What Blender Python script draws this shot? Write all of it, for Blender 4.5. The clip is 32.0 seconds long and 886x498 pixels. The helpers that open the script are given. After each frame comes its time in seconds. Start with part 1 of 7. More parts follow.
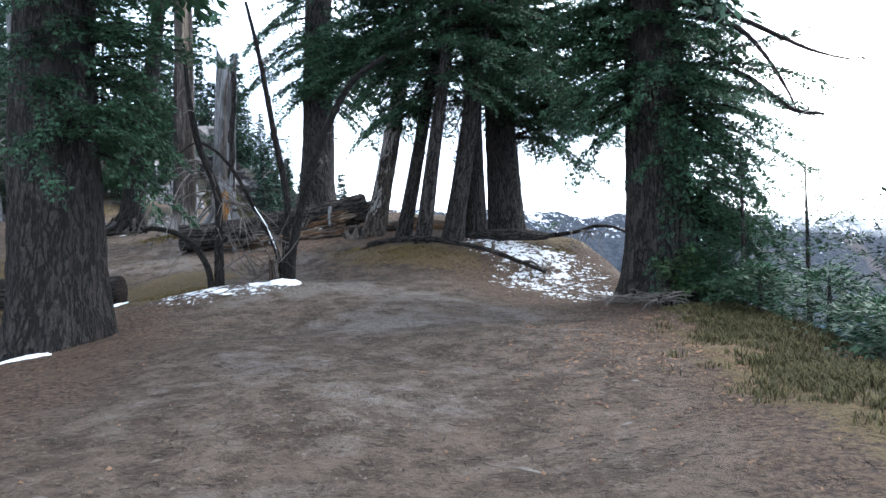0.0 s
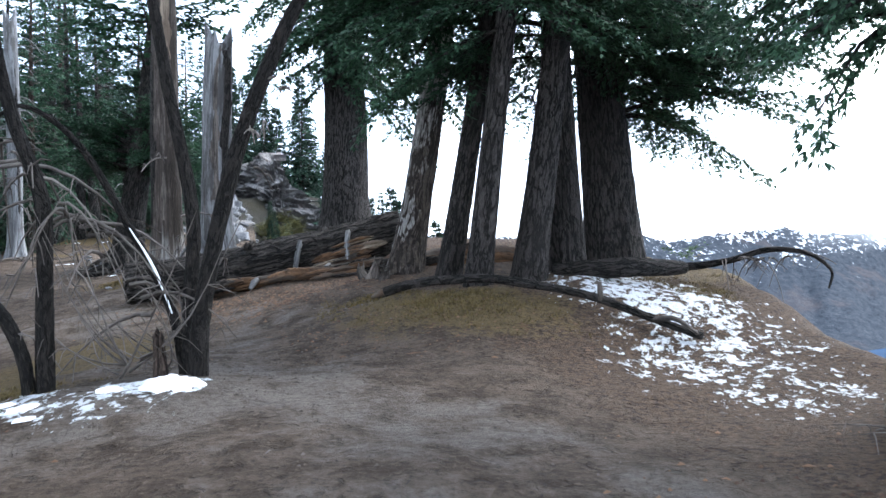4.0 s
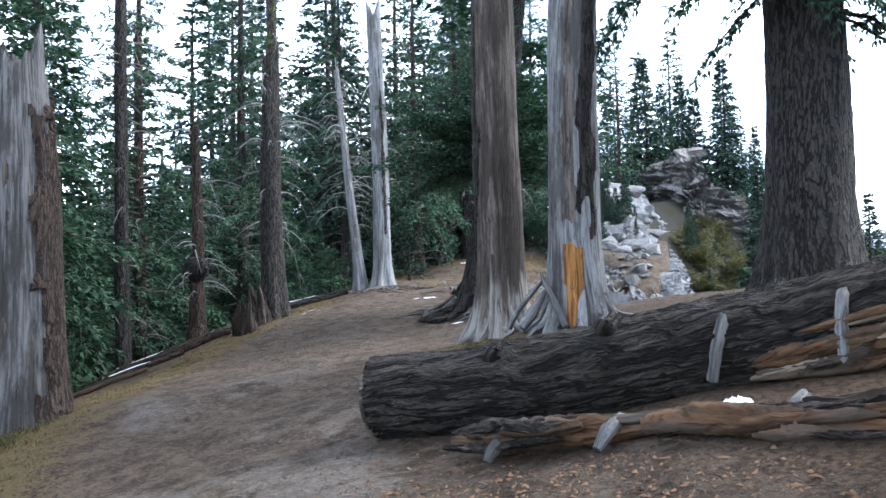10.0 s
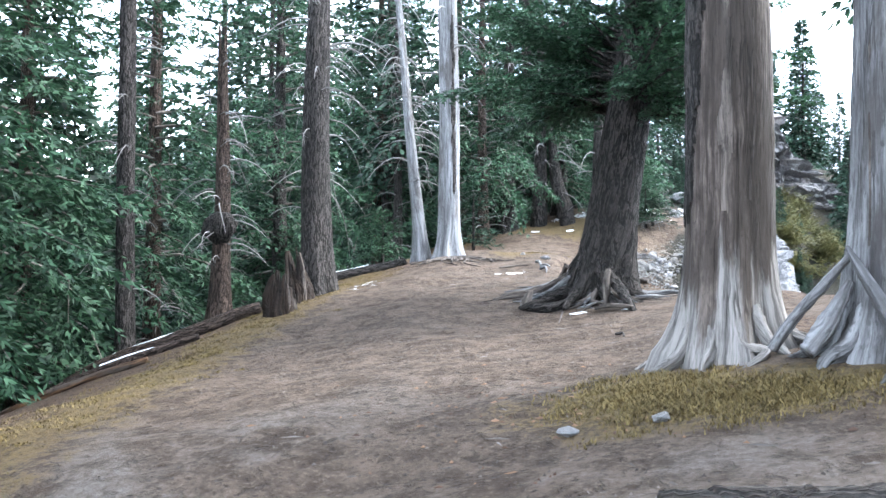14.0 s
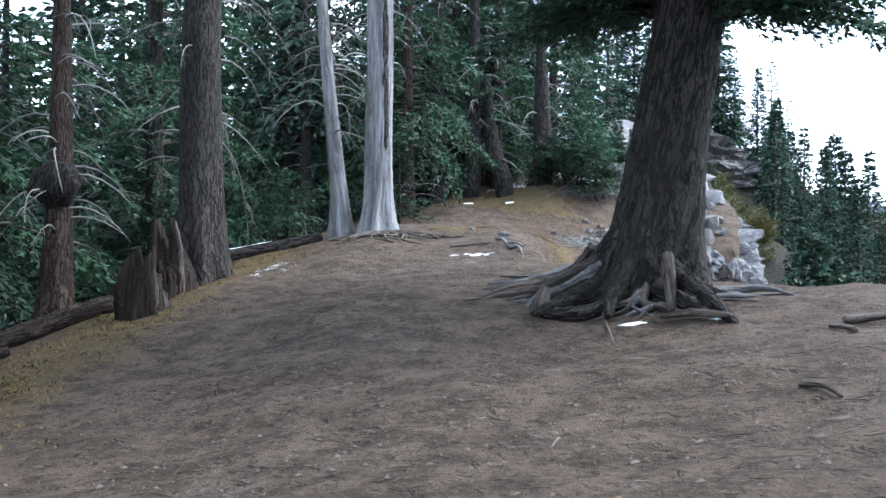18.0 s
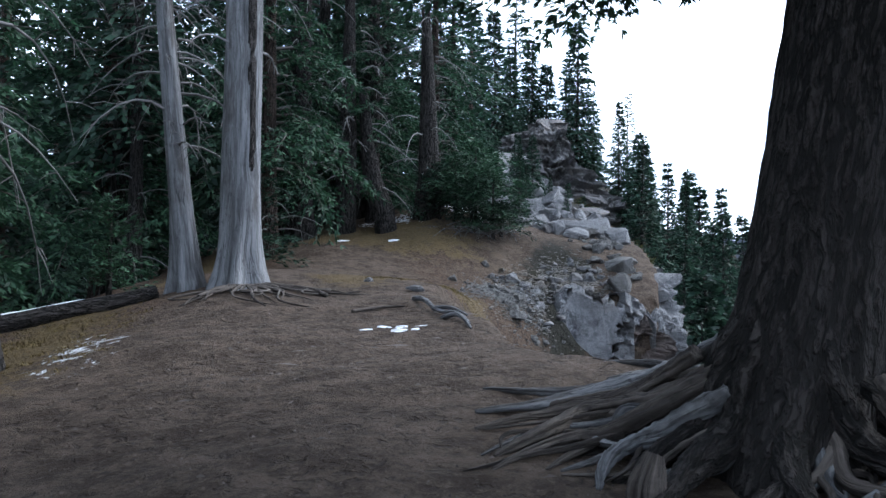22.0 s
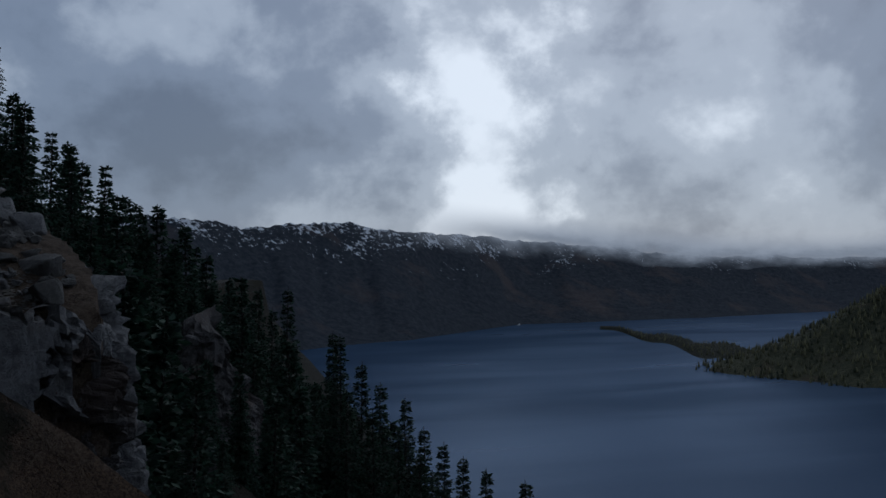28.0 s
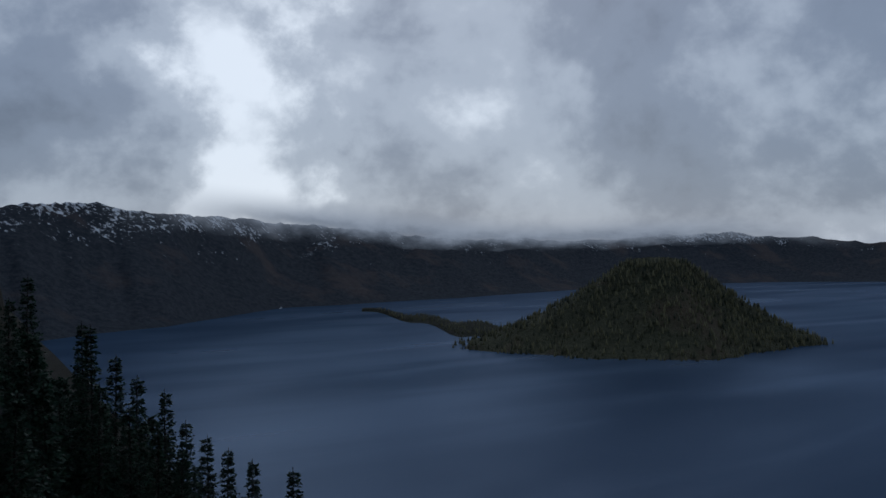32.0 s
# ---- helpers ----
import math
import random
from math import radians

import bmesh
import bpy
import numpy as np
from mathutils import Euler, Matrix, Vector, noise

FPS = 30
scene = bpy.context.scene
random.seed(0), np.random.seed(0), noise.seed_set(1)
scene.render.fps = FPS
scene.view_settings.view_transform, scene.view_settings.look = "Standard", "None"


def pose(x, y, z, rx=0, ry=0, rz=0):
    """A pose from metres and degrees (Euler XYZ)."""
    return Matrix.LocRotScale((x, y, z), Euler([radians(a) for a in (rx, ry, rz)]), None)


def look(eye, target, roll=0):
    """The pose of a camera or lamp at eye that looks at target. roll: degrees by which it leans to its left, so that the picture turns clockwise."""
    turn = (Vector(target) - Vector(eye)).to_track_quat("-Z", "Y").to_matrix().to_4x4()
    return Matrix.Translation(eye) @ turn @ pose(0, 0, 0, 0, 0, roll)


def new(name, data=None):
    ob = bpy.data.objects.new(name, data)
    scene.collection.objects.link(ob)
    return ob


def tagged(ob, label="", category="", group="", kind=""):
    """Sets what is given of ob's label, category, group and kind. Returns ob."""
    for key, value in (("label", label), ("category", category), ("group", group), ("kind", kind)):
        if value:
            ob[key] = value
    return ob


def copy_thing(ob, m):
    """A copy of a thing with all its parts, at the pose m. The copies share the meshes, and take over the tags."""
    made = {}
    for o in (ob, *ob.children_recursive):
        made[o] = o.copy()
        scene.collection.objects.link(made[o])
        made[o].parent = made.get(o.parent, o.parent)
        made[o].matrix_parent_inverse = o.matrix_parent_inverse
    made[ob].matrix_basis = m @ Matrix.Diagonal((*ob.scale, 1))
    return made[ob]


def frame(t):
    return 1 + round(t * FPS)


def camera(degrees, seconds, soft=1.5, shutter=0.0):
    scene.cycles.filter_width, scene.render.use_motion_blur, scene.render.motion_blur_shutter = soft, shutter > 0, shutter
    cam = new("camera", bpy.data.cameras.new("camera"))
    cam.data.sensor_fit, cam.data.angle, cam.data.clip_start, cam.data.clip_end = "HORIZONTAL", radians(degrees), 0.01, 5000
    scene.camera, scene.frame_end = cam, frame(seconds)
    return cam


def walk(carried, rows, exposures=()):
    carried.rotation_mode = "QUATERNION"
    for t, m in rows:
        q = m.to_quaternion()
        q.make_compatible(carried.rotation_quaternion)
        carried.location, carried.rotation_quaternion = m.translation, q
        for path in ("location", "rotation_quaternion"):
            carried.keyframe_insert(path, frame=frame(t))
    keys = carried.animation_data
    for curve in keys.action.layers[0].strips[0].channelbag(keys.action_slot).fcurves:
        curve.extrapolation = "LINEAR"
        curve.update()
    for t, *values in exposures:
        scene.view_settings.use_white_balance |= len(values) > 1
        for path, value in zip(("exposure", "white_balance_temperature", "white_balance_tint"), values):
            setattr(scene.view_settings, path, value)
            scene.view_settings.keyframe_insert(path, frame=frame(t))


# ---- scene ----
cam = camera(54.0, 32.0)
PATH = [
    (0, (1.004, -0.388, 1.047), (0.883, 1.608, 1.09), -1.3),
    (0.5, (0.998, 0.498, 1.16), (0.85, 2.49, 1.252), -1.4),
    (1, (0.944, 1.361, 1.229), (0.785, 3.351, 1.351), -2.2),
    (1.5, (0.907, 2.19, 1.254), (0.695, 4.171, 1.429), -1.7),
    (2, (0.799, 3.069, 1.252), (0.561, 5.05, 1.388), -3.2),
    (2.5, (0.693, 3.931, 1.266), (0.487, 5.915, 1.408), -1.9),
    (4.5, (0.779, 6.875, 1.45), (0.444, 8.844, 1.557), -2.2),
    (5, (0.738, 7.513, 1.515), (0.391, 9.479, 1.634), -1.6),
    (5.5, (0.686, 8.172, 1.592), (0.265, 10.125, 1.681), -2.8),
    (6, (0.593, 8.665, 1.688), (0.197, 10.624, 1.746), -1.0),
    (6.5, (0.504, 9.37, 1.788), (-0.036, 11.295, 1.845), -2.3),
    (7, (0.327, 10.025, 1.849), (-0.321, 11.915, 1.92), -2.8),
    (7.5, (0.155, 10.64, 1.96), (-0.639, 12.469, 2.126), -2.7),
    (8, (-0.098, 11.204, 2.039), (-0.975, 12.997, 2.174), -0.6),
    (8.5, (-0.354, 11.733, 2.106), (-1.255, 13.515, 2.233), -0.1),
    (9, (-0.734, 12.286, 2.228), (-1.818, 13.961, 2.366), -1.2),
    (9.5, (-1.106, 12.731, 2.32), (-2.188, 14.406, 2.476), -1.3),
    (10, (-1.508, 13.275, 2.418), (-2.687, 14.883, 2.569), -1.8),
    (10.5, (-1.939, 13.672, 2.491), (-3.225, 15.196, 2.642), -1.4),
    (11, (-2.318, 14.081, 2.514), (-3.593, 15.616, 2.652), -0.9),
    (11.5, (-2.798, 14.531, 2.552), (-4.133, 16.015, 2.685), -0.8),
    (12, (-3.222, 14.84, 2.612), (-4.529, 16.351, 2.701), -2.4),
    (12.5, (-3.662, 15.207, 2.644), (-4.958, 16.728, 2.727), 0.2),
    (13, (-4.115, 15.5, 2.643), (-5.384, 17.044, 2.736), 1.1),
    (13.5, (-4.539, 15.857, 2.637), (-5.794, 17.412, 2.718), 0.4),
    (15.5, (-6.433, 17.872, 2.6), (-7.626, 19.474, 2.697), 0.5),
    (16, (-6.781, 18.304, 2.64), (-7.88, 19.971, 2.757), 1.6),
    (16.5, (-7.16, 18.601, 2.656), (-8.205, 20.304, 2.741), 1.0),
    (17, (-7.504, 18.859, 2.683), (-8.567, 20.552, 2.755), 1.0),
    (17.5, (-7.894, 19.112, 2.73), (-8.959, 20.804, 2.791), 2.1),
    (18, (-8.264, 19.435, 2.741), (-9.311, 21.138, 2.77), 0.6),
    (18.5, (-8.596, 19.811, 2.785), (-9.661, 21.505, 2.799), 0.4),
    (19, (-8.945, 20.203, 2.82), (-10.006, 21.899, 2.814), -0.1),
    (19.5, (-9.259, 20.591, 2.85), (-10.31, 22.293, 2.851), 1.3),
    (20, (-9.642, 20.998, 2.898), (-10.68, 22.708, 2.92), 1.5),
    (20.5, (-9.953, 21.442, 2.956), (-10.921, 23.191, 3.008), 1.3),
    (21, (-10.252, 21.757, 3.051), (-11.146, 23.546, 3.104), 1.5),
    (21.5, (-10.574, 22.167, 3.109), (-11.299, 24.03, 3.169), 0.9),
    (22, (-10.892, 22.589, 3.169), (-11.617, 24.45, 3.271), 0.5),
    (22.5, (-11.18, 22.94, 3.212), (-11.851, 24.821, 3.311), 1.5),
    (23, (-11.41, 23.272, 3.253), (-11.994, 25.183, 3.347), 0.8),
    (23.5, (-11.636, 23.592, 3.315), (-12.183, 25.514, 3.392), 1.0),
    (24, (-11.899, 23.936, 3.36), (-12.288, 25.897, 3.405), -0.2),
    (24.5, (-12.093, 24.326, 3.402), (-12.301, 26.312, 3.501), -0.4),
    (25, (-12.282, 24.65, 3.447), (-12.299, 26.647, 3.564), 1.5),
    (25.5, (-12.443, 24.988, 3.5), (-12.249, 26.976, 3.6), 0.9),
    (27.5, (-12.773, 26.214, 3.623), (-12.178, 28.123, 3.691), -0.1),
    (28, (-12.803, 26.514, 3.679), (-12.143, 28.401, 3.738), -0.1),
    (28.5, (-12.784, 26.86, 3.708), (-11.973, 28.688, 3.756), -0.1),
    (29, (-12.79, 27.075, 3.737), (-11.863, 28.846, 3.778), -0.8),
    (29.5, (-12.801, 27.169, 3.748), (-11.784, 28.891, 3.796), 1.1),
    (30, (-12.806, 27.238, 3.757), (-11.684, 28.893, 3.808), 0.6),
    (30.5, (-12.81, 27.292, 3.756), (-11.668, 28.934, 3.804), 0.4),
    (31, (-12.815, 27.332, 3.761), (-11.681, 28.979, 3.804), 0.9),
    (31.5, (-12.833, 27.351, 3.761), (-11.634, 28.951, 3.788), 0.1),
    (32, (-12.83, 27.375, 3.763), (-11.687, 29.016, 3.78), -0.4),
]
EXPOSURE = [(0, 3.48, 6150, 8), (1, 3.93, 6150, 8), (2, 4.15, 6150, 8), (5, 3.45, 6150, 8), (6, 3.9, 6150, 8), (7, 4.5, 6200, 8), (9, 3.72, 6100, 8), (11, 4.22, 6150, 8), (12, 4.74, 6250, 8), (13, 4.92, 6300, 8), (16, 4.27, 6000, 8), (17, 3.97, 5970, 8), (18, 3.87, 5950, 8), (19, 4.15, 5950, 8), (20, 4.35, 5950, 8), (21, 3.7, 5950, 8), (22, 2.88, 5850, 8), (23, 1.78, 5800, 8), (24, 0.82, 5750, 8), (25, 0.05, 5700, 8), (26, -0.35, 5700, 8), (29, -0.42, 5700, 8), (32, -0.42, 5700, 8)]
walk(cam, [(t, look(eye, target, roll)) for t, eye, target, roll in PATH], EXPOSURE)


# ---- node helper ----
class Nodes:
    """A small helper to write node trees."""

    def __init__(self, name, world=None):
        self.owner = world or bpy.data.materials.new(name)
        self.owner.use_nodes = True
        self.tree = self.owner.node_tree
        self.tree.nodes.clear()

    def put(self, value, socket):
        if hasattr(value, "is_output"):
            self.tree.links.new(value, socket)
        elif isinstance(value, (tuple, list)) and len(value) == 3 and socket.type == "RGBA":
            socket.default_value = (*value, 1)
        else:
            socket.default_value = value

    def node(self, kind, props=None, **ins):
        n = self.tree.nodes.new(kind)
        for k, v in (props or {}).items():
            setattr(n, k, v)
        for k, v in ins.items():
            self.put(v, n.inputs[int(k[1:])] if k[0] == "i" and k[1:].isdigit() else n.inputs[k.replace("_", " ")])
        return n

    def noise(self, vec, scale, detail=5, rough=0.6, distort=0.0):
        n = self.node("ShaderNodeTexNoise", None, Scale=scale, Detail=detail, Roughness=rough, Distortion=distort)
        if vec is not None:
            self.put(vec, n.inputs["Vector"])
        return n.outputs["Fac"]

    def ramp(self, fac, stops, smooth=False):
        n = self.node("ShaderNodeValToRGB", None, Fac=fac)
        e = n.color_ramp.elements
        while len(e) < len(stops):
            e.new(0.5)
        for el, (p, c) in zip(e, stops):
            el.position, el.color = p, (*c, 1) if len(c) == 3 else c
        if smooth:
            n.color_ramp.interpolation = "EASE"
        return n.outputs["Color"]

    def step(self, fac, a, b):
        n = self.node("ShaderNodeMapRange", {"interpolation_type": "SMOOTHSTEP"}, Value=fac, From_Min=a, From_Max=b)
        return n.outputs["Result"]

    def mix(self, fac, a, b, blend="MIX"):
        n = self.node("ShaderNodeMix", {"data_type": "RGBA", "blend_type": blend}, i0=fac, i6=a, i7=b)
        return n.outputs[2]

    def math(self, op, a, b=0.0, clamp=False):
        return self.node("ShaderNodeMath", {"operation": op, "use_clamp": clamp}, i0=a, i1=b).outputs[0]

    def scaled(self, vec, s):
        return self.node("ShaderNodeVectorMath", {"operation": "MULTIPLY"}, i0=vec, i1=s).outputs[0]

    def attr(self, name):
        return self.node("ShaderNodeAttribute", {"attribute_name": name})

    def surface(self, color, rough=0.9, height=None, depth=0.02, strength=0.8, metal=0.0, spec=0.3, **more):
        b = self.node("ShaderNodeBsdfPrincipled", None, Base_Color=color, Roughness=rough, Metallic=metal, Specular_IOR_Level=spec, **more)
        if height is not None:
            bump = self.node("ShaderNodeBump", None, Strength=strength, Distance=depth, Height=height)
            self.put(bump.outputs[0], b.inputs["Normal"])
        self.out(b.outputs[0])
        return self.owner

    def out(self, shader):
        self.node("ShaderNodeOutputMaterial", None, Surface=shader)
        return self.owner


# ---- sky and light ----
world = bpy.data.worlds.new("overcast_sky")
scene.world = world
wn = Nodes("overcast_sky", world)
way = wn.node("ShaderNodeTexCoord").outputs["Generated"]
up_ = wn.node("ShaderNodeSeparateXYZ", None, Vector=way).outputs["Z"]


def toward(x, y, z):
    return wn.node("ShaderNodeVectorMath", {"operation": "DOT_PRODUCT"}, i0=way, i1=(x, y, z)).outputs["Value"]


sky = wn.node("ShaderNodeTexSky", {"sky_type": "NISHITA", "sun_disc": False, "sun_elevation": radians(38), "sun_rotation": radians(35), "air_density": 1.0, "dust_density": 2.0})
puff = wn.noise(wn.scaled(way, (1.0, 1.0, 1.25)), 4.2, 12, 0.56, 0.08)
bank = wn.noise(wn.scaled(way, (1.0, 1.0, 1.6)), 1.7, 4, 0.5, 0.0)
rag = wn.noise(way, 6.0, 8, 0.6, 0.0)
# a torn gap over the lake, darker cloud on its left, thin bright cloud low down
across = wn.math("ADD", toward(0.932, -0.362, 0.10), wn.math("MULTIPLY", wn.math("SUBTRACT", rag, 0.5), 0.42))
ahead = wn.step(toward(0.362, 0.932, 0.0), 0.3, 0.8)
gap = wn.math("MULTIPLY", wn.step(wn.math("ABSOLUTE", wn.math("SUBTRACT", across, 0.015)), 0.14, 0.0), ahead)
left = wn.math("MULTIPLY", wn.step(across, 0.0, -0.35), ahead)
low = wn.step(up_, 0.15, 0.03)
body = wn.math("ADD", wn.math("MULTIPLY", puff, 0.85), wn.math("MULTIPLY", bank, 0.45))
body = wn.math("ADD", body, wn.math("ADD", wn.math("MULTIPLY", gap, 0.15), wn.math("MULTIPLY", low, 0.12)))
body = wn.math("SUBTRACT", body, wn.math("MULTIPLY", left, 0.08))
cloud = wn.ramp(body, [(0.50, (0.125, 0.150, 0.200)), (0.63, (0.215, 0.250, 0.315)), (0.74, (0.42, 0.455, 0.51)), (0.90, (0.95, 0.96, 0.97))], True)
# the unseen sky overhead is dimmed, added to cut the light on the ground
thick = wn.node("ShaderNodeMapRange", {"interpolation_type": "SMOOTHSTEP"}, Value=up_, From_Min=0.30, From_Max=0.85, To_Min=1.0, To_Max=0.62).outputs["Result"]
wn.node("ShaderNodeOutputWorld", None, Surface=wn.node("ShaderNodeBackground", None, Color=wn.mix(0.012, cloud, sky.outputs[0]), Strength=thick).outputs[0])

sun = new("sun", bpy.data.lights.new("sun", "SUN"))
sun.data.energy, sun.data.angle, sun.data.color = 0.5, radians(25), (1.0, 0.97, 0.93)
sun.matrix_world = look((40, 55, 60), (-8, 15, 0))


# ---- materials ----
def bark_material(name, dark, light, tint, furrow=1.0, moss=0.0, patch=None, patch_at=0.6, depth=0.06, rough=0.92, along=1.0):
    """Furrowed bark: long broken ridges that run along the stem (attribute grain: across, across, along)."""
    n = Nodes(name)
    g = n.attr("grain").outputs["Vector"]
    warp = n.noise(n.scaled(g, (4, 4, 2.2)), 1.0, 3, 0.6)
    bent = n.node("ShaderNodeVectorMath", {"operation": "ADD"}, i0=n.scaled(g, (15.5 * furrow, 15.5 * furrow, 3.3 * furrow * along)), i1=n.scaled(warp, (1.6, 1.6, 1.2))).outputs[0]
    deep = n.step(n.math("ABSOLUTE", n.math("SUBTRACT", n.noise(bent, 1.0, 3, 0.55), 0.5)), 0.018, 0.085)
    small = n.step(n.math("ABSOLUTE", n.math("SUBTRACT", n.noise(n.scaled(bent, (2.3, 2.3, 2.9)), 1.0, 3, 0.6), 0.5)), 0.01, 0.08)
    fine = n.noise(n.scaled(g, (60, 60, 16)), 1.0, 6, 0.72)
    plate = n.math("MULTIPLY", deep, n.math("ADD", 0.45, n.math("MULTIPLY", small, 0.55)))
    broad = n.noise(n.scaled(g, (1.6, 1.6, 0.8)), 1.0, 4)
    # furrows are dark bark, blackened further as shade in the crevices
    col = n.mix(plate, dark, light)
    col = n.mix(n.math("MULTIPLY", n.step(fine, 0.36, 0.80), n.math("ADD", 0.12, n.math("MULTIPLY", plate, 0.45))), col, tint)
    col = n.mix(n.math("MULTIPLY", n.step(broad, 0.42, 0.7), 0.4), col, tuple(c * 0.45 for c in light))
    if patch:
        edge = n.math("ADD", broad, n.math("MULTIPLY", n.math("ADD", fine, n.math("MULTIPLY", deep, 0.3)), 0.25))
        bare = n.step(edge, patch_at, patch_at + 0.05)
        col = n.mix(bare, col, n.mix(n.step(n.noise(n.scaled(g, (40, 40, 3)), 1.0, 5, 0.7), 0.4, 0.62), patch, tuple(c * 0.4 for c in patch)))
    if moss:
        green = n.noise(n.scaled(g, (7, 7, 5)), 1.0, 5, 0.7)
        col = n.mix(n.step(green, 0.72 - 0.2 * moss, 0.8 - 0.2 * moss), col, (0.10, 0.13, 0.03))
    high = n.math("ADD", n.math("MULTIPLY", plate, 1.1), n.math("MULTIPLY", fine, 0.35))
    return n.surface(col, rough, high, depth, 1.0, spec=0.2)


def weathered_material(name, dark, light, stain, streak=1.0, stain_at=0.58, foot=None):
    """Barkless grey wood with long cracks and stains along the grain."""
    n = Nodes(name)
    g = n.attr("grain").outputs["Vector"]
    warp = n.noise(n.scaled(g, (2, 2, 1)), 1.0, 3)
    vec = n.node("ShaderNodeVectorMath", {"operation": "ADD"}, i0=n.scaled(g, (34 * streak, 34 * streak, 1.3)), i1=n.scaled(warp, (4.0, 4.0, 0.6))).outputs[0]
    grain = n.noise(vec, 1.0, 8, 0.72)
    wide = n.noise(n.scaled(vec, (0.22, 0.22, 0.55)), 1.0, 6, 0.68)
    split = n.math("ABSOLUTE", n.math("SUBTRACT", n.noise(n.scaled(vec, (0.30, 0.30, 0.45)), 1.0, 3, 0.55), 0.5))
    some = n.step(n.noise(n.scaled(g, (3.5, 3.5, 1.6)), 1.0, 3), 0.5, 0.62)
    broad = n.noise(n.scaled(g, (3.2, 3.2, 0.9)), 1.0, 7, 0.66)
    spot = n.noise(n.scaled(g, (26, 26, 11)), 1.0, 5, 0.7)
    col = n.mix(n.step(n.math("ADD", n.math("MULTIPLY", grain, 0.55), n.math("MULTIPLY", wide, 0.45)), 0.40, 0.60), tuple(c * 0.8 for c in dark), light)
    col = n.mix(n.math("MULTIPLY", n.step(broad, stain_at - 0.08, stain_at + 0.08), 0.8), col, stain)
    col = n.mix(n.math("MULTIPLY", n.step(spot, 0.54, 0.70), 0.65), col, tuple(c * 0.45 for c in dark))
    if foot:
        tall = n.node("ShaderNodeSeparateXYZ", None, Vector=n.node("ShaderNodeTexCoord").outputs["Object"]).outputs["Z"]
        torn = n.math("ADD", tall, n.math("MULTIPLY", n.math("SUBTRACT", wide, 0.5), 2.4))
        col = n.mix(n.math("MULTIPLY", n.step(torn, 0.58, 0.28), 0.72), col, n.mix(n.step(grain, 0.38, 0.6), tuple(c * 0.35 for c in foot), foot))
    open_ = n.step(split, 0.0, 0.022)
    col = n.mix(n.math("MULTIPLY", n.math("MULTIPLY", n.math("SUBTRACT", 1.0, open_), some), 0.7), col, tuple(c * 0.25 for c in dark))
    high = n.math("ADD", n.math("MULTIPLY", grain, 0.7), n.math("ADD", n.math("MULTIPLY", wide, 0.8), n.math("MULTIPLY", open_, 0.35)))
    return n.surface(col, 0.82, high, 0.022, 1.0, spec=0.2)


def leaf_material(name, dark, light, dry=None, snow=0.0):
    n = Nodes(name)
    isl = n.node("ShaderNodeNewGeometry").outputs["Random Per Island"]
    pos = n.node("ShaderNodeTexCoord").outputs["Object"]
    clump = n.noise(pos, 0.9, 3)
    col = n.mix(n.step(n.math("ADD", n.math("MULTIPLY", isl, 0.6), n.math("MULTIPLY", clump, 0.6)), 0.25, 0.95), dark, light)
    if dry:
        col = n.mix(n.step(n.noise(pos, 1.7, 4), 0.66, 0.74), col, dry)
    if snow:
        col = n.mix(n.step(n.noise(pos, 2.6, 4, 0.7), 0.68 - snow, 0.72 - snow), col, (0.75, 0.78, 0.82))
    diff = n.node("ShaderNodeBsdfPrincipled", None, Base_Color=col, Roughness=0.65, Specular_IOR_Level=0.25)
    trans = n.node("ShaderNodeBsdfTranslucent", None, Color=col)
    return n.out(n.node("ShaderNodeMixShader", None, i0=0.25, i1=diff.outputs[0], i2=trans.outputs[0]).outputs[0])


def rock_material(name, dark, light, warm, snow=0.0, scale=1.0):
    """Lava rock: mottled, pitted and stained, each broken face a little different."""
    n = Nodes(name)
    geo = n.node("ShaderNodeNewGeometry")
    pos = geo.outputs["Position"]
    broad = n.noise(pos, 0.5 * scale, 6, 0.62)
    mid = n.noise(n.scaled(pos, (1.0, 1.0, 0.55)), 2.2 * scale, 7, 0.68, 0.5)
    fine = n.noise(pos, 11.0 * scale, 8, 0.75)
    pit = n.noise(pos, 30.0 * scale, 4, 0.7)
    tone = n.math("ADD", n.math("MULTIPLY", mid, 0.55), n.math("ADD", n.math("MULTIPLY", fine, 0.30), n.math("MULTIPLY", geo.outputs["Random Per Island"], 0.15)))
    col = n.mix(n.step(tone, 0.36, 0.66), dark, light)
    col = n.mix(n.math("MULTIPLY", n.step(broad, 0.54, 0.68), 0.6), col, warm)
    col = n.mix(n.math("MULTIPLY", n.step(pit, 0.58, 0.72), 0.55), col, tuple(c * 0.4 for c in dark))
    if snow:
        nor = n.node("ShaderNodeSeparateXYZ", None, Vector=geo.outputs["Normal"]).outputs["Z"]
        col = n.mix(n.step(n.math("ADD", nor, n.math("MULTIPLY", n.noise(pos, 2.2, 5, 0.7), 0.9)), 1.42 - snow, 1.5 - snow), col, (0.8, 0.82, 0.86))
    high = n.math("ADD", n.math("MULTIPLY", mid, 1.2), n.math("ADD", fine, n.math("MULTIPLY", pit, 0.3)))
    return n.surface(col, 0.92, high, 0.10 / scale, 0.9, spec=0.2)


